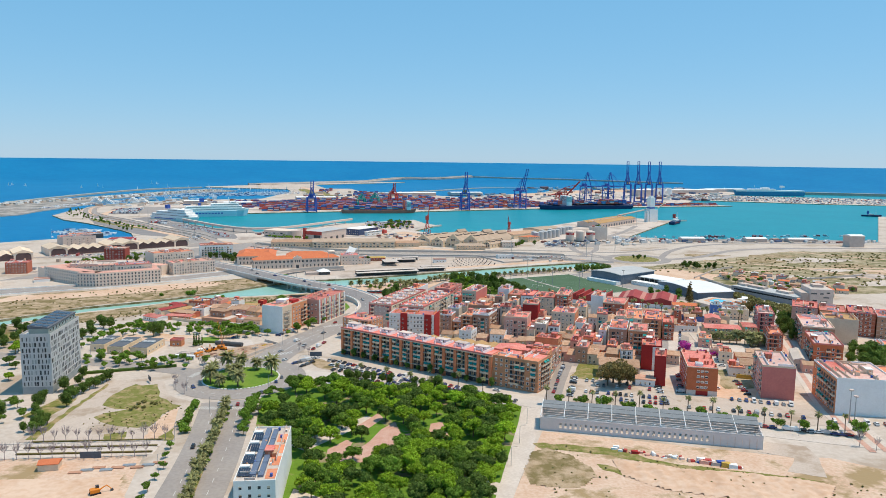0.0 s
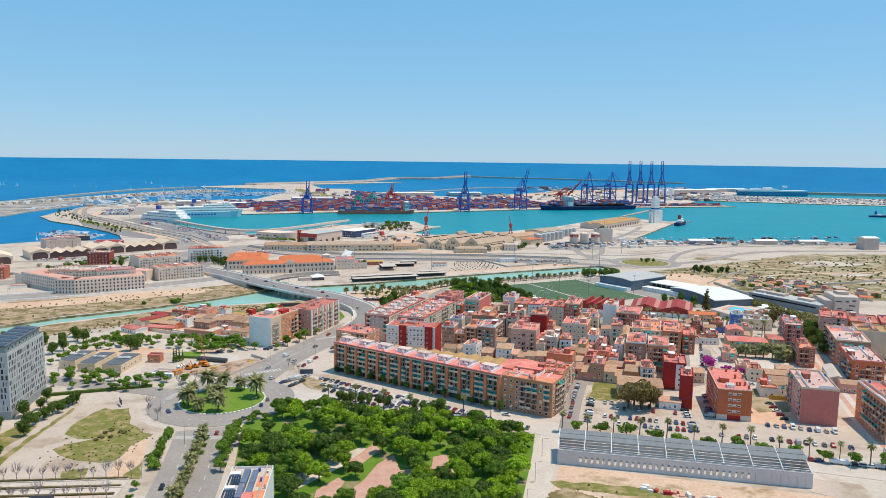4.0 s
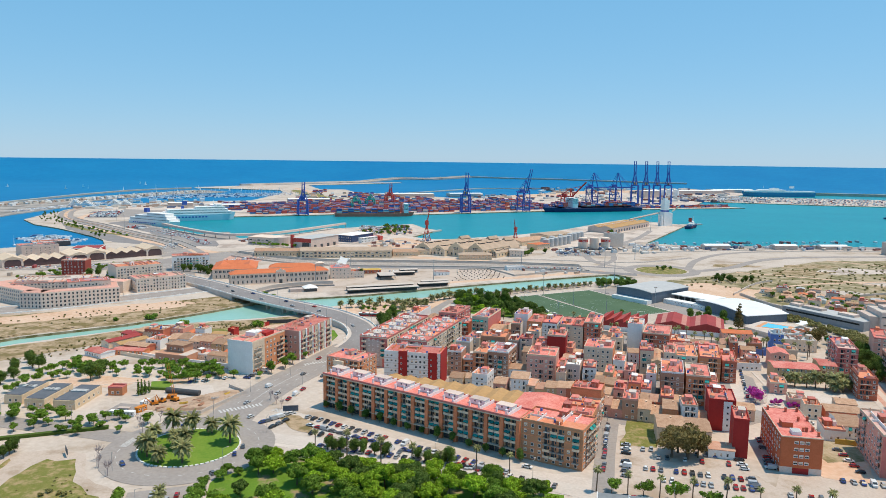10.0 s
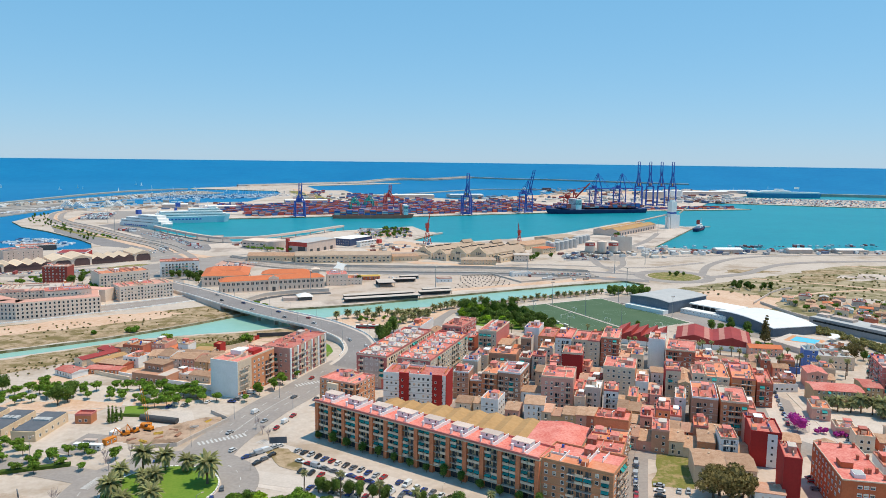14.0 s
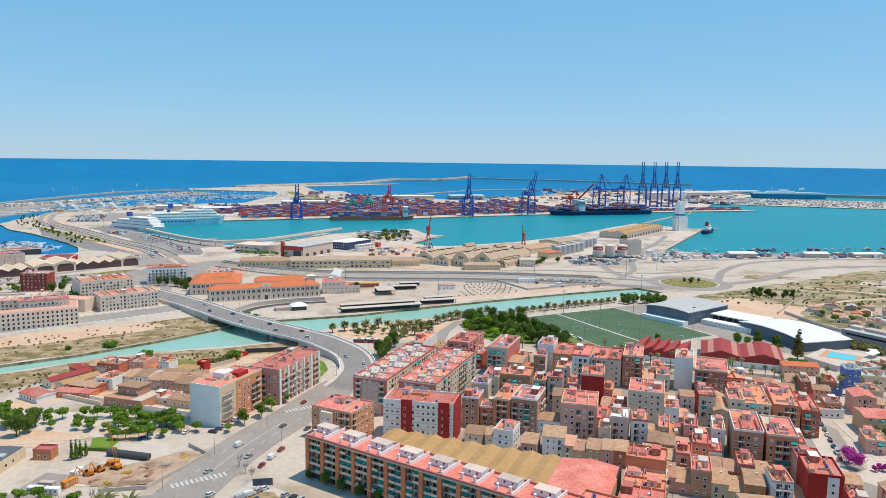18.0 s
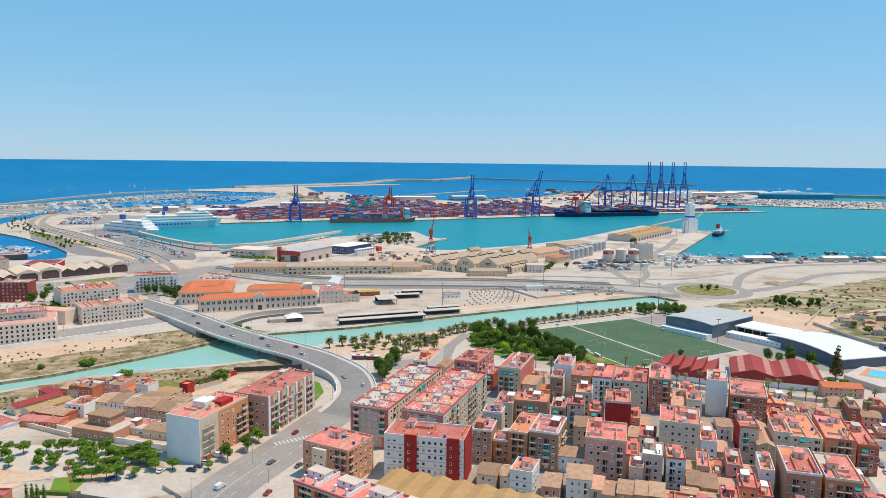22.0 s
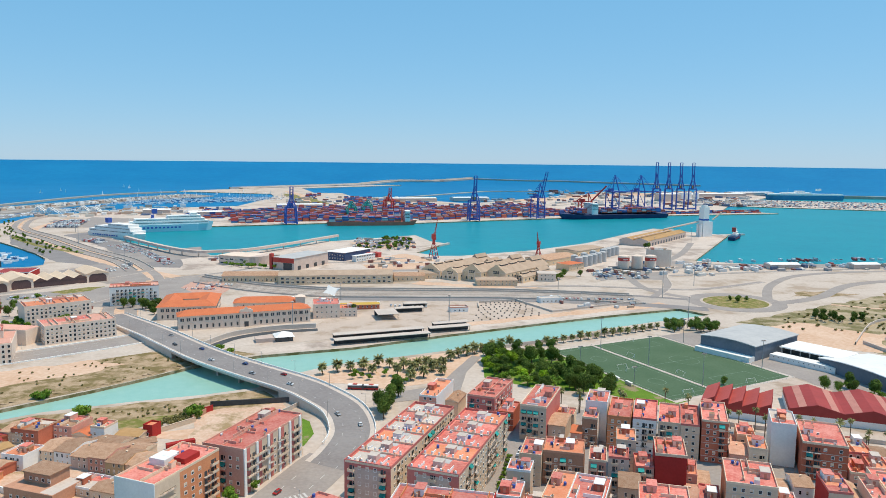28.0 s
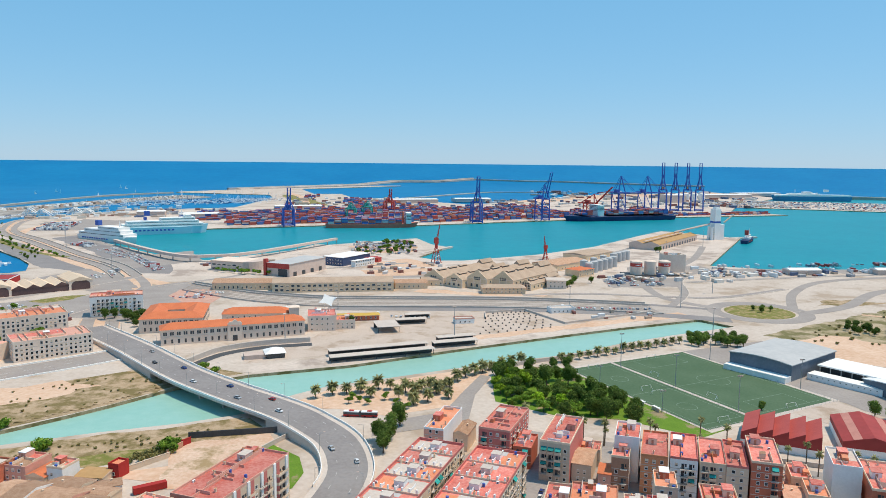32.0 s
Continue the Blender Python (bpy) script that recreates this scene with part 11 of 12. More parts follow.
for x, y in ((-45, 601), (-36, 605), (-28, 606), (-20, 608), (-10, 612), (-3, 611), (11, 602), (21, 610), (28, 609), (38, 622), (62, 640), (6, 606), (15, 606), (24, 603), (32, 612), (44, 628), (50, 632), (56, 636), (-14, 600), (2, 596), (18, 592), (10, 588), (30, 596), (70, 646), (77, 648), (84, 651)):
    palm("date", x, y, 1.0, 0.05, "in the garden by the canal")
for i in range(15):
    palm("date", 112 + 7.2 * i, 652 + 2.5 * i, 0.8, 0.05, "in a row along the canal")
for x, y in ((-26, 592), (-20, 594), (-15, 590), (-24, 598), (0, 590), (-6, 596), (6, 583)):
    plant("street", x, y, 0.9, 0.05, "in the palm garden")
for x, y in ((-9, 548), (-5, 541), (-6, 535), (-2, 555), (2, 563), (-3, 548)):
    plant("dark", x, y, 1.0, 0.05, "at the foot of the ramp")
scatter("dark", [(56, 598), (60, 628), (88, 645), (110, 640), (112, 606), (122, 578), (112, 565), (92, 572)], 26, 5.8, 1.0, "in the green park", joined=True)
scatter("street", [(56, 580), (58, 628), (70, 630), (80, 580)], 10, 5, 1.2, "in the green park")
scatter("dark", [(214, 680), (222, 695), (258, 690), (258, 676)], 16, 4.5, 0.85, "at the end of the canal", joined=True)
scatter("dark", [(360, 700), (372, 720), (410, 712), (400, 690)], 16, 5, 0.7, "beside the far roundabout", joined=True)
for x, y in ((330, 780), (336, 777), (340, 782), (333, 772), (344, 776)):
    plant("dark", x, y, 0.6, 0.2, "on the far roundabout")
# palms and trees in the town
for i in range(9):
    palm("tall", 60 + i * 20 + gr.uniform(-3, 3), 549 - i * 6.8, 0.85, 0.1, "along the back street")
for x, y in ((172, 508), (182, 502), (196, 494), (208, 488), (218, 482), (230, 476), (240, 470), (254, 468), (262, 474), (250, 476), (170, 514)):
    palm("tall", x, y, 0.85, 0.1, "in front of the factory halls")
for x, y in ((243, 405), (249, 403), (254, 402), (259, 400), (263, 399), (268, 400), (271, 404), (266, 395), (272, 396), (277, 403), (260, 394), (239, 407)):
    palm("date", x, y, 1.1, 0.1, "in front of the convent")
for x, y, s in ((128, 327, 1.0), (134.5, 325, 1.25), (140, 326, 0.9), (133, 331, 1.0)):
    plant("olive", x, y, s, 0.1, "over the car park")
plant("olive", 311, 478, 1.0, 0.1, "beside the pool")
plant("conifer", 279, 523, 1.0, 0.1, "behind the factory hall")
scatter("dark", [(318, 470), (326, 496), (344, 470), (330, 455)], 7, 6, 0.7, "round the school yard", joined=True)
scatter("street", [(270, 500), (285, 545), (275, 560), (255, 545), (240, 535)], 12, 5, 1.1, "between the halls", joined=True)
scatter("shrub", [(336, 552), (346, 556), (356, 530), (366, 505), (358, 476), (346, 476), (350, 505)], 70, 2.6, 1.5, "along the works wall", joined=True)
scatter("dark", [(303, 398), (300, 418), (318, 452), (330, 455), (316, 425)], 18, 4.5, 0.95, "along the tram street", joined=True)
scatter("dark", [(345, 350), (362, 396), (380, 372), (370, 340)], 16, 6, 0.9, "among the apartment blocks", joined=True)
scatter("street", [(236, 225), (262, 215), (290, 205), (290, 222), (250, 240)], 12, 4.5, 1.2, "at the street corner")
for i in range(9):
    plant("bare", 222 + i * 5, 246 - i * 4.2, 1.2, 0.1, "at the street corner")
for i in range(12):
    plant("shrub", 36 + 0.36 * i * 4, 450 + 0.92 * i * 4, 0.7, 0.1, "along the street beside the slab")
scatter("shrub", [(300, 690), (420, 760), (700, 820), (900, 800), (900, 560), (560, 570), (430, 640)], 640, 4, 0.7, "on the scrubland", joined=True)
scatter("dark", [(-215, 760), (-190, 740), (-198, 770), (-225, 782)], 7, 5, 0.9, "beside the pale apartment house", joined=True)
scatter("street", [(-300, 700), (-285, 730), (-300, 760), (-318, 725)], 9, 5, 1.2, "between stone houses", joined=True)
scatter("street", [(-260, 820), (-230, 830), (-250, 870), (-290, 850)], 10, 6, 0.9, "along the port road", joined=True)
scatter("street", [(-215, 985), (-150, 955), (-140, 962), (-205, 1000)], 14, 5, 1.3, "before the dock office", joined=True)
scatter("dark", [(-785, 1490), (-735, 1372), (-655, 1290), (-560, 1176), (-470, 1068), (-455, 1080), (-540, 1196), (-640, 1310), (-715, 1400), (-765, 1500)], 44, 7, 0.5, "along the marina road", joined=True)
scatter("street", [(-745, 1400), (-700, 1320), (-600, 1210), (-500, 1110), (-490, 1125), (-600, 1240), (-720, 1420)], 14, 9, 0.8, "along the pier", joined=True)
scatter("street", [(-20, 1150), (20, 1140), (30, 1240), (-10, 1230)], 10, 8, 1.6, "on the dock peninsula", joined=True)
for x, y in ((186, 882), (190, 888), (395, 1125), (400, 1122), (220, 905), (-34, 742), (200, 905)):
    plant("dark", x, y, 0.9, 0.1, "beside dock buildings")
scatter("shrub", [(56, 190), (76, 256), (120, 238), (236, 202), (220, 180), (120, 200)], 150, 2.0, 0.26, "on the bare lot", joined=True)
scatter("shrub", [(-158, 292), (-150, 318), (-137, 330), (-122, 318), (-112, 306), (-118, 282), (-132, 276), (-150, 284)], 80, 1.8, 0.24, "over the weedy plot", joined=True)
scatter("shrub", [(-140, 306), (-136, 318), (-126, 316), (-128, 302)], 8, 2.2, 0.6, "over the weedy plot", joined=True)
for x, y, k in ((257, 558, 0.9), (273, 559, 0.8), (281, 549, 1.0), (200, 569, 0.6), (262, 553, 0.7), (268, 550, 0.8)):
    plant("dark", x, y, k, 0.1, "between the sports halls")
scatter("dark", [(102, 634), (107, 622), (123, 596), (136, 568), (128, 560), (112, 574), (98, 606)], 10, 6, 0.8, "beside the football pitch", joined=True)
scatter("street", HAMLET, 26, 9, 1.1, "among hamlet houses", joined=True)
scatter("shrub", [(-122, 530), (-119, 536), (-107, 546), (-104, 541)], 14, 1.6, 1.1, "against a plot wall", joined=True)
scatter("park", [(58, 585), (62, 620), (80, 632), (84, 596)], 10, 5, 1.1, "in the green park", joined=True)
for x, y in ((90, 539.7), (98.6, 535), (65.7, 558.5), (105.5, 528.7), (123.6, 540), (146.7, 536), (157, 530), (212, 491), (222, 485), (204, 498), (232, 472), (226, 479), (248, 462), (256, 456), (262, 462), (268, 470), (274, 462), (280, 458), (236, 466), (284, 450), (290, 456)):
    palm("tall", x, y, 0.95, 0.1, "along the back street")
scatter("dark", [(302, 352), (316, 340), (346, 372), (330, 384)], 22, 5, 0.9, "in the yard between apartment blocks", joined=True)
scatter("shrub", [(204, 412), (212, 420), (232, 470), (226, 470)], 26, 2, 0.9, "along the street wall", joined=True)
scatter("street", [(-192, 398), (-150, 384), (-120, 380), (-120, 372), (-200, 384)], 14, 6, 1.2, "before the school", joined=True)
scatter("park", [(70, 578), (100, 562), (122, 572), (114, 600), (88, 592)], 11, 5, 1.0, "over the park lawn", joined=True)
scatter("dark", [(84, 566), (104, 552), (128, 560), (124, 584), (100, 590)], 14, 4.5, 1.0, "over the park lawn", joined=True)
scatter("street", [(-60, 1110), (30, 1100), (34, 1230), (-20, 1225)], 22, 7, 1.5, "on the dock peninsula", joined=True)
scatter("street", [(-300, 690), (-250, 720), (-262, 770), (-310, 740)], 14, 5, 1.5, "between stone houses", joined=True)
scatter("street", [(-420, 740), (-380, 720), (-300, 800), (-330, 830)], 22, 6, 1.3, "before the dock sheds", joined=True)
# bougainvillea
for x, y, sx, sy, sz in ((204.5, 383.5, 3.0, 3.4, 7.0), (206, 388, 2.6, 3.0, 6.0), (214, 380, 5, 2.0, 2.4), (222, 376.5, 5, 2, 2.4), (228, 374, 4, 2, 2.2)):
    blobs = [(gr.uniform(-sx, sx) * 0.6, gr.uniform(-sy, sy) * 0.6, sz * gr.uniform(0.5, 1.0), sz * 0.45) for _ in range(6)]
    tm = trunk_mesh(1.0, 0.12, 2, 3)
    ob = part("bougainvillea", tm, [M_TRUNK], m=pose(x, y, 0.1))
    tagged(ob, "bougainvillea shrub covered in magenta blossom", "shrub", "bougainvilleas")
    part("crown", leaf_crown(int(x), blobs, 420, 0.4), [M_BLOOM], ob)


# ---- vehicles ----
def car_kind(kind, paint, name):
    L, W, H = {"hatch": (4.1, 1.75, 1.5), "saloon": (4.6, 1.8, 1.45), "van": (5.0, 1.95, 2.1)}[kind]
    me = Mesh()
    if kind == "van":
        prof = [(-L / 2, 0.35), (L / 2, 0.35), (L / 2, 1.05), (L / 2 - 0.8, 1.25), (L / 2 - 1.5, H), (-L / 2 + 0.1, H), (-L / 2, 1.9)]
    elif kind == "hatch":
        prof = [(-L / 2, 0.35), (L / 2, 0.35), (L / 2, 0.75), (L / 2 - 1.1, 0.95), (-L / 2 + 0.1, 0.98), (-L / 2, 0.8)]
    else:
        prof = [(-L / 2, 0.35), (L / 2, 0.35), (L / 2, 0.72), (L / 2 - 1.25, 0.92), (-L / 2 + 0.6, 0.95), (-L / 2, 0.85)]
    n = len(prof)
    me.raw([(a, -W / 2, z) for a, z in prof] + [(a, W / 2, z) for a, z in prof], [(i, n + i, n + (i + 1) % n, (i + 1) % n)[::-1] for i in range(n)] + [tuple(range(n)), tuple(range(2 * n - 1, n - 1, -1))])
    body = Mesh()
    body.v, body.f, body.m = me.v, me.f, me.m
    if kind != "van":
        w, b = W / 2, -L / 2 + (0.15 if kind == "hatch" else 0.75)
        body.prism([(0.5, -w + 0.25), (0.5, w - 0.25), (b + 0.4, w - 0.25), (b + 0.4, -w + 0.25)], H - 0.06, H)
    ob = part(name, body, [paint])
    if kind == "van":
        gm = Mesh()
        gm.raw([(L / 2 - 0.85, -W / 2 + 0.1, 1.26), (L / 2 - 0.85, W / 2 - 0.1, 1.26), (L / 2 - 1.45, W / 2 - 0.15, H - 0.1), (L / 2 - 1.45, -W / 2 + 0.15, H - 0.1), (L / 2 - 0.81, -W / 2 + 0.1, 1.29), (L / 2 - 0.81, W / 2 - 0.1, 1.29), (L / 2 - 1.41, W / 2 - 0.15, H - 0.07), (L / 2 - 1.41, -W / 2 + 0.15, H - 0.07)], [(4, 5, 6, 7), (3, 2, 1, 0), (0, 1, 5, 4), (1, 2, 6, 5), (2, 3, 7, 6), (3, 0, 4, 7)])
        part("windscreen", gm, [M_GLASS], ob)
    else:
        f, b = (0.75, -L / 2 + 0.15) if kind == "hatch" else (0.75, -L / 2 + 0.75)
        gm = Mesh()
        w = W / 2
        lo = [(f + 0.55, -w + 0.05), (f + 0.55, w - 0.05), (b, w - 0.05), (b, -w + 0.05)]
        hi = [(f - 0.25, -w + 0.25), (f - 0.25, w - 0.25), (b + 0.4, w - 0.25), (b + 0.4, -w + 0.25)]
        gm.raw([(x, y, 0.9) for x, y in lo] + [(x, y, H - 0.06) for x, y in hi], [(0, 1, 5, 4), (1, 2, 6, 5), (2, 3, 7, 6), (3, 0, 4, 7), (4, 5, 6, 7)])
        part("window_band", gm, [M_GLASS], ob)
    wm_ = Mesh()
    for x in (-L / 2 + 0.8, L / 2 - 0.85):
        for y in (-W / 2 + 0.08, W / 2 - 0.08):
            wm_.tube((x, y - 0.1, 0.33), (x, y + 0.1, 0.33), 0.33, n=10)
    tagged(part("undercarriage", wm_, [M_TYRE], ob), kind="stuff")
    return ob


COLOURS = {"white": (0.78, 0.78, 0.78), "silver": (0.45, 0.46, 0.48), "black": (0.02, 0.02, 0.025), "grey": (0.16, 0.17, 0.19), "red": (0.42, 0.02, 0.02), "blue": (0.03, 0.06, 0.22)}
KINDS = []
for cn, rgb in COLOURS.items():
    paint = mat(cn + "_car_paint", rgb, tuple(c * 0.92 for c in rgb), 0.5, 0.25, 0.0, spec=0.6)
    for kd in ("hatch", "saloon") + (("van",) if cn in ("white", "silver") else ()):
        KINDS.append((kd, cn, paint))
MADE = {}
cars = random.Random(8)


def car(x, y, rot, where, z=0.12, pick=None):
    kd, cn, paint = pick or cars.choice(KINDS)
    if (kd, cn) in MADE:
        ob = copy_thing(MADE[kd, cn], pose(x, y, z, 0, 0, rot))
    else:
        ob = MADE[kd, cn] = car_kind(kd, paint, "van" if kd == "van" else "car")
        ob.matrix_basis = pose(x, y, z, 0, 0, rot)
    tagged(ob, f"{cn} {'van' if kd == 'van' else kd + ' car'} {where}", "van" if kd == "van" else "car", "cars")


def row_of_cars(x0, y0, x1, y1, n, rot, where, fill_=0.85, z=0.15):
    for i in range(n):
        if cars.random() < fill_:
            t = (i + 0.5) / n
            car(x0 + (x1 - x0) * t + cars.uniform(-0.2, 0.2), y0 + (y1 - y0) * t + cars.uniform(-0.2, 0.2), rot + cars.choice((0, 180)) + cars.uniform(-3, 3), where, z)


row_of_cars(-44, 379, 55, 315, 30, 57, "parked before the brick block")
row_of_cars(-42, 369, 60, 309, 26, -33, "parked along the street")
row_of_cars(-40, 361, 70, 305, 26, 63, "parked beside the park", 0.7)
row_of_cars(-34, 347, 50, 318, 26, 63, "parked under street trees", 0.95)
row_of_cars(92, 316, 111, 362, 12, 67, "parked in the side street", 0.85)
row_of_cars(98, 306, 112, 341, 9, -23, "parked in the side street")
row_of_cars(94, 322, 110, 358, 8, 67, "parked in the side street", 0.6)
row_of_cars(108, 310, 150, 298, 14, 70, "parked in the car park")
row_of_cars(110, 318, 150, 306, 13, 70, "parked in the car park")
row_of_cars(120, 327, 152, 318, 9, 70, "parked in the car park", 0.6)
row_of_cars(92, 297, 227, 255.5, 40, -17, "parked along the street", 0.95)
row_of_cars(166.5, 313, 180, 342, 10, -20, "parked beside the orange block")
row_of_cars(186, 304, 222, 292, 10, 70, "parked on the bare plot", 0.8)
row_of_cars(204, 306, 212, 340, 7, -20, "parked beside the rose block", 0.6)
row_of_cars(190, 316, 200, 340, 5, -20, "parked on the bare plot", 0.6)
row_of_cars(238, 270, 300, 254, 14, 75, "parked before the white gable", 0.8)
row_of_cars(36, 448, 60, 500, 12, 66, "parked beside the long slab", 0.8)
row_of_cars(-88, 434, -76, 452, 6, -20, "parked before the white block", 0.8)
row_of_cars(-128, 428, -98, 436, 8, 70, "parked under trees", 0.5)
row_of_cars(-66, 372, -50, 384, 6, 40, "parked at the corner", 0.8)
row_of_cars(-58, 398, -40, 440, 6, 65, "waiting at the kerb", 0.5)
row_of_cars(240, 470, 270, 458, 6, -22, "parked by a wall", 0.6)
row_of_cars(203, 388, 226, 434, 8, 64, "parked along the convent street", 0.8)
row_of_cars(212, 346, 226, 378, 8, -20, "parked along the convent street", 0.6)
row_of_cars(150, 296, 160, 332, 9, -20, "parked between the blocks", 0.85)
row_of_cars(160, 294, 232, 272, 20, 70, "parked before the blocks", 0.8)
row_of_cars(112, 336, 150, 326, 10, 70, "parked in the car park", 0.7)
row_of_cars(-60, 366, -52, 376, 3, 50, "parked near the roundabout", 0.9)
for x, y, r in ((-78, 398, 62), (-71, 421, 62), (-64, 410, 242), (-54, 440, 62), (-48, 468, 242), (-116, 335, 300), (-70, 341, 100), (-68, 348, 100), (-94, 310, 280), (-87, 306, 95), (-84, 309, 95), (-102, 372, 200), (-75, 325, 120), (-84, 240, 95), (-92, 262, 275), (-72, 380, 60), (60, 322, -33), (150, 280, -20), (250, 250, -25), (300, 230, -20)):
    car(x, y, r, "driving on the asphalt road", 0.16)
for k, s in ((8, -4), (11, 5), (22, 3), (26, -5), (30, 4), (34, -4), (40, 4), (46, -4), (52, 4), (58, -4)):
    p, q = LINE[min(k, len(LINE) - 2)], LINE[min(k + 1, len(LINE) - 1)]
    a = math.atan2(q[1] - p[1], q[0] - p[0])
    car(p[0] - math.sin(a) * s, p[1] + math.cos(a) * s, math.degrees(a) + (180 if s > 0 else 0), "driving over the bridge", p[2] + 0.1)


def bus():
    ob = thing("bus", pose(-18.5, 575, 0.12, 0, 0, -9), "red and white articulated city bus", "bus")
    for a, b in ((-9, -0.6), (0.6, 9)):
        me = Mesh()
        me.box(a, -1.25, 0.4, b, 1.25, 1.3, 0)
        body = part("body", me, [M_REDP], ob)
        me = Mesh()
        me.box(a + 0.05, -1.27, 1.3, b - 0.05, 1.27, 2.5)
        part("window_band", me, [M_GLASS], body)
        me = Mesh()
        me.box(a, -1.25, 2.5, b, 1.25, 3.0)
        part("roof", me, [M_WHITE], body)
        me = Mesh()
        me.box(a + 3, -0.9, 3.0, a + 5.5, 0.9, 3.35)
        part("roof_unit", me, [M_CRRED], body)
    me = Mesh()
    me.box(-0.6, -1.15, 0.5, 0.6, 1.15, 2.8)
    part("bellows", me, [M_DARK], ob)
    wheel = shared("bus_wheel", lambda q: q.tube((0, -0.15, 0), (0, 0.15, 0), 0.48, n=10), [M_TYRE])
    for x in (-6.5, 2.5, 7):
        for y in (-1.12, 1.12):
            part("wheel", wheel, None, ob, m=pose(x, y, 0.48))


bus()


# ---- building site and odds and ends ----
def excavator(x, y, rot, boom_up):
    ob = thing("excavator", pose(x, y, 0.1, 0, 0, rot), "orange tracked excavator on a building site", "excavator", "excavators")
    for s in (-1.2, 1.2):
        me = Mesh()
        me.box(-2.0, s - 0.3, 0, 2.0, s + 0.3, 0.9)
        part("track", me, [M_TYRE], ob)
    me = Mesh()
    me.box(-1.9, -1.3, 0.95, 1.5, 1.3, 2.3)
    part("body", me, [M_ORANGE], ob)
    me = Mesh()
    me.box(0.3, 0.2, 2.3, 1.5, 1.3, 3.3)
    part("cab", me, [M_GLASS], ob)
    me = Mesh()
    me.tube((1.4, -0.3, 1.6), (4.2, -0.3, boom_up), 0.3, 0.22, 4)
    part("boom", me, [M_ORANGE], ob)
    me = Mesh()
    me.tube((4.2, -0.3, boom_up), (6.0, -0.3, 1.0), 0.22, 0.16, 4)
    part("stick", me, [M_ORANGE], ob)
    me = Mesh()
    me.prism([(5.6, -0.8), (6.6, -0.8), (6.6, 0.2), (5.6, 0.2)], 0.1, 1.0)
    part("bucket", me, [M_DARK], ob)


excavator(-127, 398, 215, 5)
excavator(-124, 401, 250, 6)
excavator(-118, 403, 160, 3)
excavator(-117.5, 225.4, 30, 3)
ob = thing("piling_rig", pose(-120.5, 406, 0.1), "orange piling rig with a leaning lattice mast", "piling rig")
me = Mesh()
me.box(-2.4, -1.5, 0, 2.4, 1.5, 2.6)
part("body", me, [M_ORANGE], ob)
for s in (-0.5, 0.5):
    me = Mesh()
    me.tube((1.5 + s, 0, 1), (-2 + s, 1, 20), 0.14, n=4)
    part("mast_rail", me, [M_ORANGE], ob)
me = Mesh()
me.tube((-2, -10, 1.6), (3, 10, 1.6), 1.5, n=14)
tagged(part("steel_pipe", me, [M_DARK], m=pose(-117, 412.6, 0, 0, 0, 88)), "large dark steel pipe lying on the site", "pipe")
strip("site_wall", [(-117, 385), (-99, 386.2), (-82.6, 412.5), (-94, 422.3)], 0.4, 1.8, M_CONC, "pale site fence of concrete blocks", "wall", 1.8)
ob = thing("site_cabin", pose(-146.5, 247, 0.05, 0, 0, 8), "small brick cabin with an orange tile roof", "cabin")
me = Mesh()
me.box(-4, -3, 0, 4, 3, 2.8)
part("wall", me, [M_CREAM], ob)
me = Mesh()
me.gable(-4, -3, 4, 3, 2.8, 3.8, 0, 0.3, "x")
part("roof", me, [M_NEWTILE], ob)
for i in range(9):
    me = Mesh()
    me.box(-2.6, -1.1, 0, 2.6, 1.1, 0.5)
    tagged(part("sheet_stack", me, [M_STEEL if i % 2 else M_BROWN], m=pose(-134 + i * 4.0, 242.5 + i * 0.5 + (i % 3) * 1.2, 0.05, 0, 0, 3 + (i % 4))), "stack of steel sheets and planks on bare earth", "building material", "material stacks")
for i in range(40):
    me = Mesh()
    w_, d_, h_ = cars.uniform(0.5, 1.6), cars.uniform(0.4, 1.0), cars.uniform(0.5, 1.5)
    if 26 < i < 38:
        w_, d_, h_ = 1.9, 1.1, cars.uniform(1.4, 2.4)
    me.raw([(-w_, -d_, 0), (w_, -d_, 0), (w_, d_, 0), (-w_, d_, 0), (-w_ * 0.9, -d_ * 0.9, h_), (w_, -d_ * 0.8, h_ * 0.85), (w_ * 0.9, d_, h_), (-w_, d_ * 0.9, h_ * 0.9)], [(4, 5, 6, 7), (0, 1, 5, 4), (1, 2, 6, 5), (2, 3, 7, 6), (3, 0, 4, 7)])
    tagged(part("site_crate", me, [cars.choice((M_WHITE, M_WHITE, M_GREYW, M_PINK, M_CRRED, M_BLUE if i > 24 else M_REDP, M_YELLOW if i % 7 == 0 else M_WHITE))], m=pose(103 + i * 1.27 + cars.uniform(-1, 1), 250 - i * 0.53 + cars.uniform(-1.6, 1.6) * (1 if i < 26 else 0.3), 0.05, 0, 0, cars.uniform(-40, 20) if i < 26 else -17)), "painted skip, crate or rubble bag on the bare lot", "crate", "site crates")


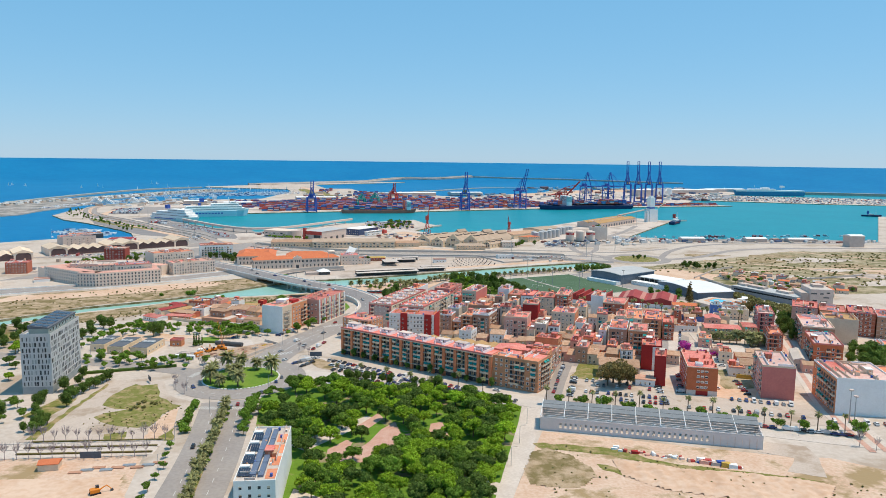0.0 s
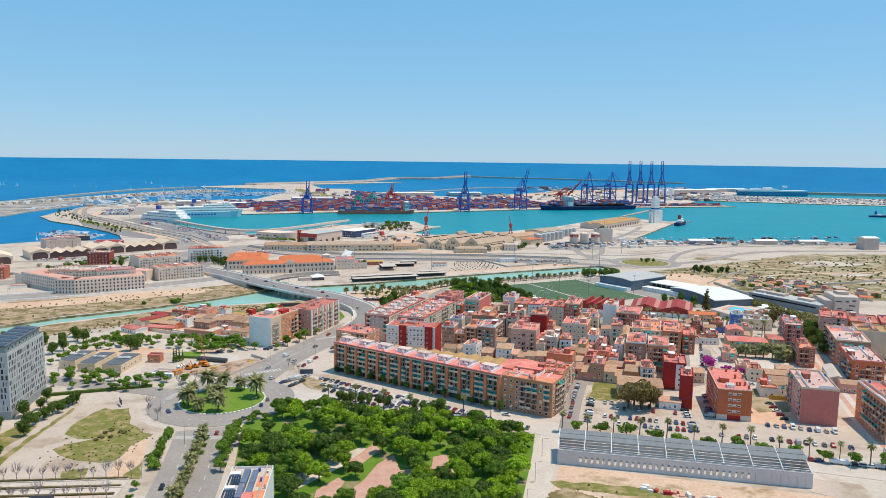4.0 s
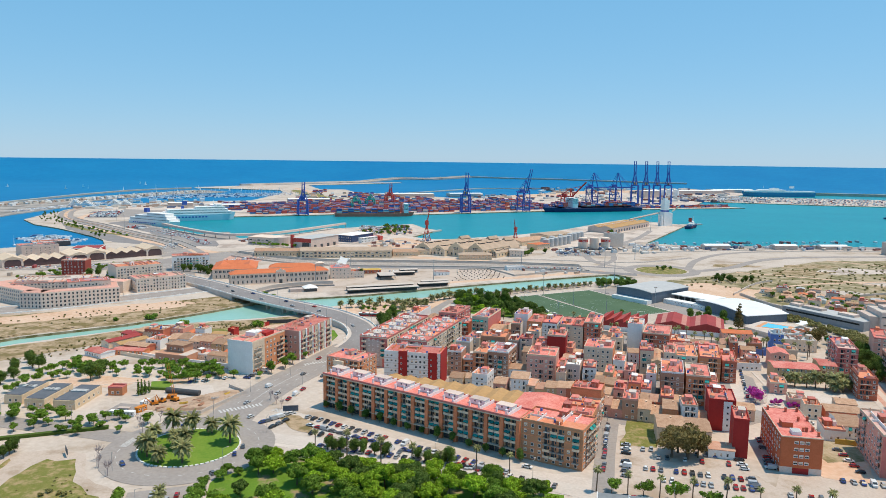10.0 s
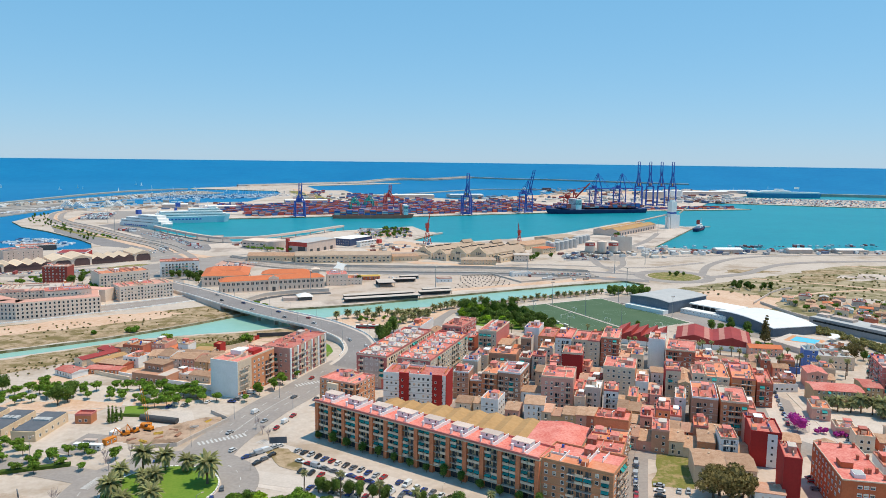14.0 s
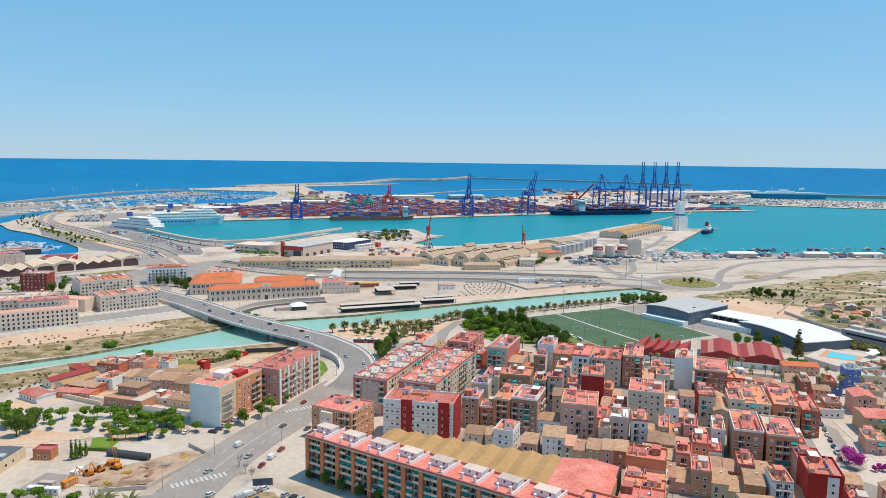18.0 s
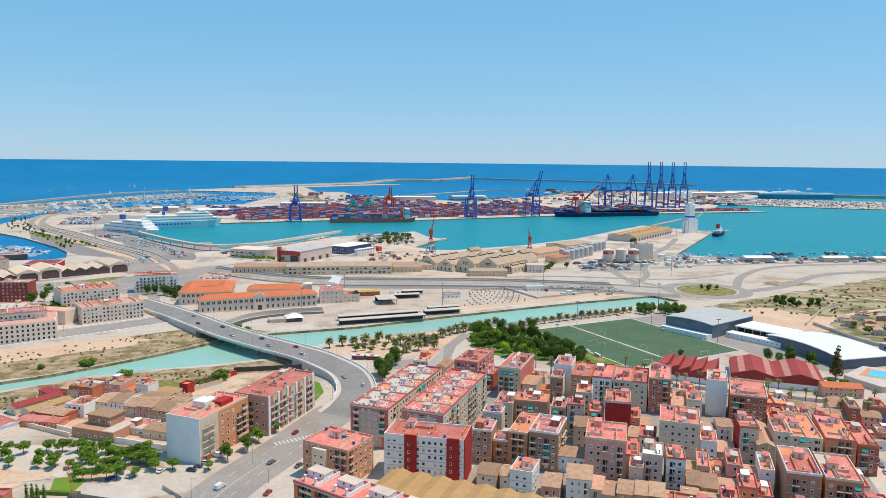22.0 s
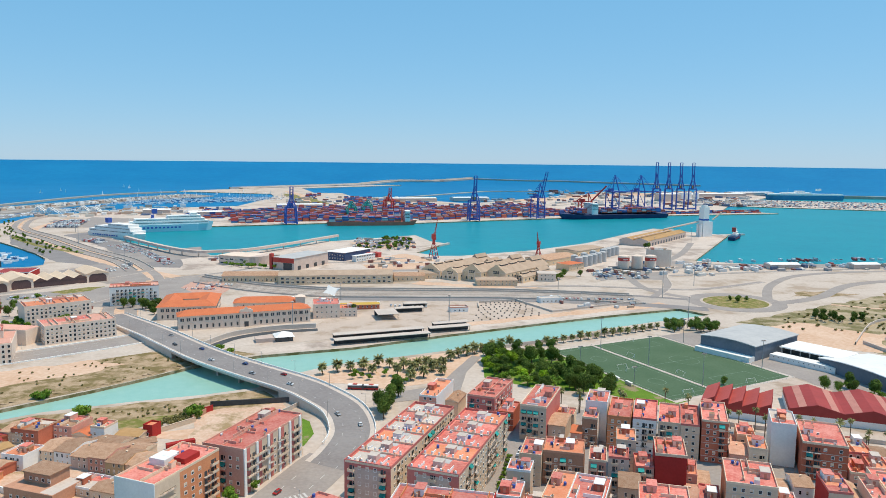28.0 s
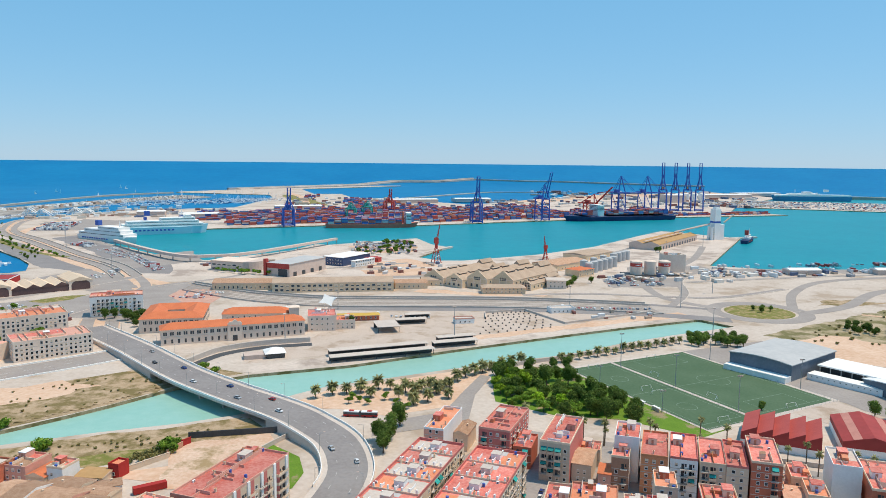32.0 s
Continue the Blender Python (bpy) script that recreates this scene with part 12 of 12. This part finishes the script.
def site_container(x, y, rot, paint, label):
    """A ribbed steel site office with a door and two windows."""
    ob = thing("site_container", pose(x, y, 0.1, 0, 0, rot), label, "container", "site containers")
    me = Mesh()
    me.box(-3, -1.2, 0.1, 3, 1.2, 2.6, 0)
    me.box(-3.08, -1.28, 2.6, 3.08, 1.28, 2.72, 0)
    for i in range(13):
        me.box(-2.9 + i * 0.48, -1.24, 0.2, -2.8 + i * 0.48, -1.2, 2.55, 0)
    part("body", me, [paint], ob)
    me = Mesh()
    me.box(-0.45, -1.27, 0.15, 0.45, -1.22, 2.15)
    part("door", me, [M_STEEL], ob)
    for s in (-1.9, 1.9):
        part("window", window_data(1.1, 0.9, 0), None, ob, m=pose(s, -1.24, 1.1))


for x, y, r, p, word in ((-141.5, 386.5, -8, M_WHITE, "white"), (-134.5, 385.3, -8, M_WHITE, "white"), (-139, 390, -8, M_GREYW, "pale grey"), (-131, 391, 60, M_ORANGE, "orange"), (-132, 399, 75, M_WHITE, "white")):
    site_container(x, y, r, p, word + " ribbed steel site container beside dug earth")
for x, y, r in ((-112, 399, 20), (-106, 402, -15), (-110, 394, 40), (-102, 397, 70), (-122, 393, 10), (-116, 391, -30), (-92, 411, 55), (-97, 405, 10)):
    me = Mesh()
    for k in range(4):
        me.box(-2.2, -0.9 + k * 0.45, 0, 2.2 - 0.3 * (k % 2), -0.55 + k * 0.45, 0.35 + 0.2 * (k % 3))
    tagged(part("formwork_stack", me, [(M_YELLOW, M_STEEL, M_BROWN, M_CONC)[int(x) % 4]], m=pose(x, y, 0.5, 0, 0, r)), "stack of formwork beams on the building site", "building material", "formwork stacks")


def billboard(x, y, rot, w=7, h=3):
    ob = thing("billboard", pose(x, y, 0.1, 0, 0, rot), "dark roadside billboard on two posts", "billboard", "billboards")
    me = Mesh()
    me.box(-w / 2, -0.1, 1.2, w / 2, 0.1, 1.2 + h)
    part("board", me, [M_DROOF], ob)
    for s in (-w / 3, w / 3):
        me = Mesh()
        me.box(s - 0.1, 0.1, 0, s + 0.1, 0.25, 1.2 + h)
        part("post", me, [M_STEEL], ob)


billboard(-52.3, 384, 3, 8, 3)
billboard(-144.3, 345, -60, 6, 2.6)
billboard(-132.5, 252.5, 0, 9, 3)
patch("corner_lot", ragged([(-59, 381), (-47.5, 381), (-38, 370), (-38, 360), (-48, 365)], 0.8, 4), 0.14, M_SCRUB, "dry corner lot beside the block")


def power_mast(x, y, h):
    ob = thing("lighting_mast", pose(x, y, 0), "tall slim steel lighting mast in the port", "mast", "lighting masts")
    me = Mesh()
    me.tube((0, 0, 0), (0, 0, h), 0.4, 0.18, 6)
    part("pole", me, [M_STEEL], ob)
    me = Mesh()
    me.tube((0, 0, h - 0.4), (0, 0, h + 0.2), 1.2, n=10)
    part("lamp_ring", me, [M_GREYW], ob)


for x, y, h in ((45, 704, 26), (267, 793, 28), (-80, 704, 22), (240, 690, 26), (330, 850, 24), (160, 790, 22), (-330, 990, 26), (-480, 1180, 28), (-560, 1330, 28), (380, 1060, 26), (500, 1180, 26), (-50, 800, 16), (232, 262, 18), (236, 270, 18), (262, 262, 18), (258, 255, 18)):
    power_mast(x, y, h)


# ---- true depth ----
KEEP_SIZE = {"tree", "palm", "shrub", "cypress", "car", "van", "bus", "street lamp", "floodlight", "mast", "sailing boat", "billboard", "crate", "bollard", "excavator", "piling rig", "goal", "cabin", "building material", "silo", "gantry crane", "dock crane", "container", "tug boat", "grain tower"}


def set_out(ob):
    """Brings a thing to its true place; ground and buildings also take their true length along the axis."""
    m = ob.matrix_basis
    if m.translation.xy.length < 1e-6:
        if ob.type == "MESH":
            n = len(ob.data.vertices)
            co = np.empty(3 * n)
            ob.data.vertices.foreach_get("co", co)
            co, axis = co.reshape(n, 3), np.array(AXIS)
            co[:, :2] += (DEPTH - 1) * (co[:, :2] @ axis)[:, None] * axis
            ob.data.vertices.foreach_set("co", co.ravel())
            ob.data.update()
        for piece in ob.children:
            set_out(piece)
        return
    turn = m.to_euler().z
    ux, uy = true_depth(math.cos(turn), math.sin(turn)), true_depth(-math.sin(turn), math.cos(turn))
    ax, ay = math.atan2(ux.y, ux.x), math.atan2(-uy.x, uy.y)
    mid = (((ax + ay) / 2 - turn) + math.pi / 2) % math.pi - math.pi / 2
    grow = (1, 1) if ob.get("category", "") in KEEP_SIZE else (ux.length, uy.length)
    place = Matrix.Translation((*true_depth(m.translation.x, m.translation.y), m.translation.z))
    ob.matrix_basis = place @ Matrix.Rotation(mid, 4, "Z") @ m.to_3x3().to_4x4() @ Matrix.Diagonal((*grow, 1, 1))


for ob in [o for o in scene.objects if o.parent is None and o.type in ("MESH", "EMPTY") and o.name not in SET_OUT]:
    set_out(ob)
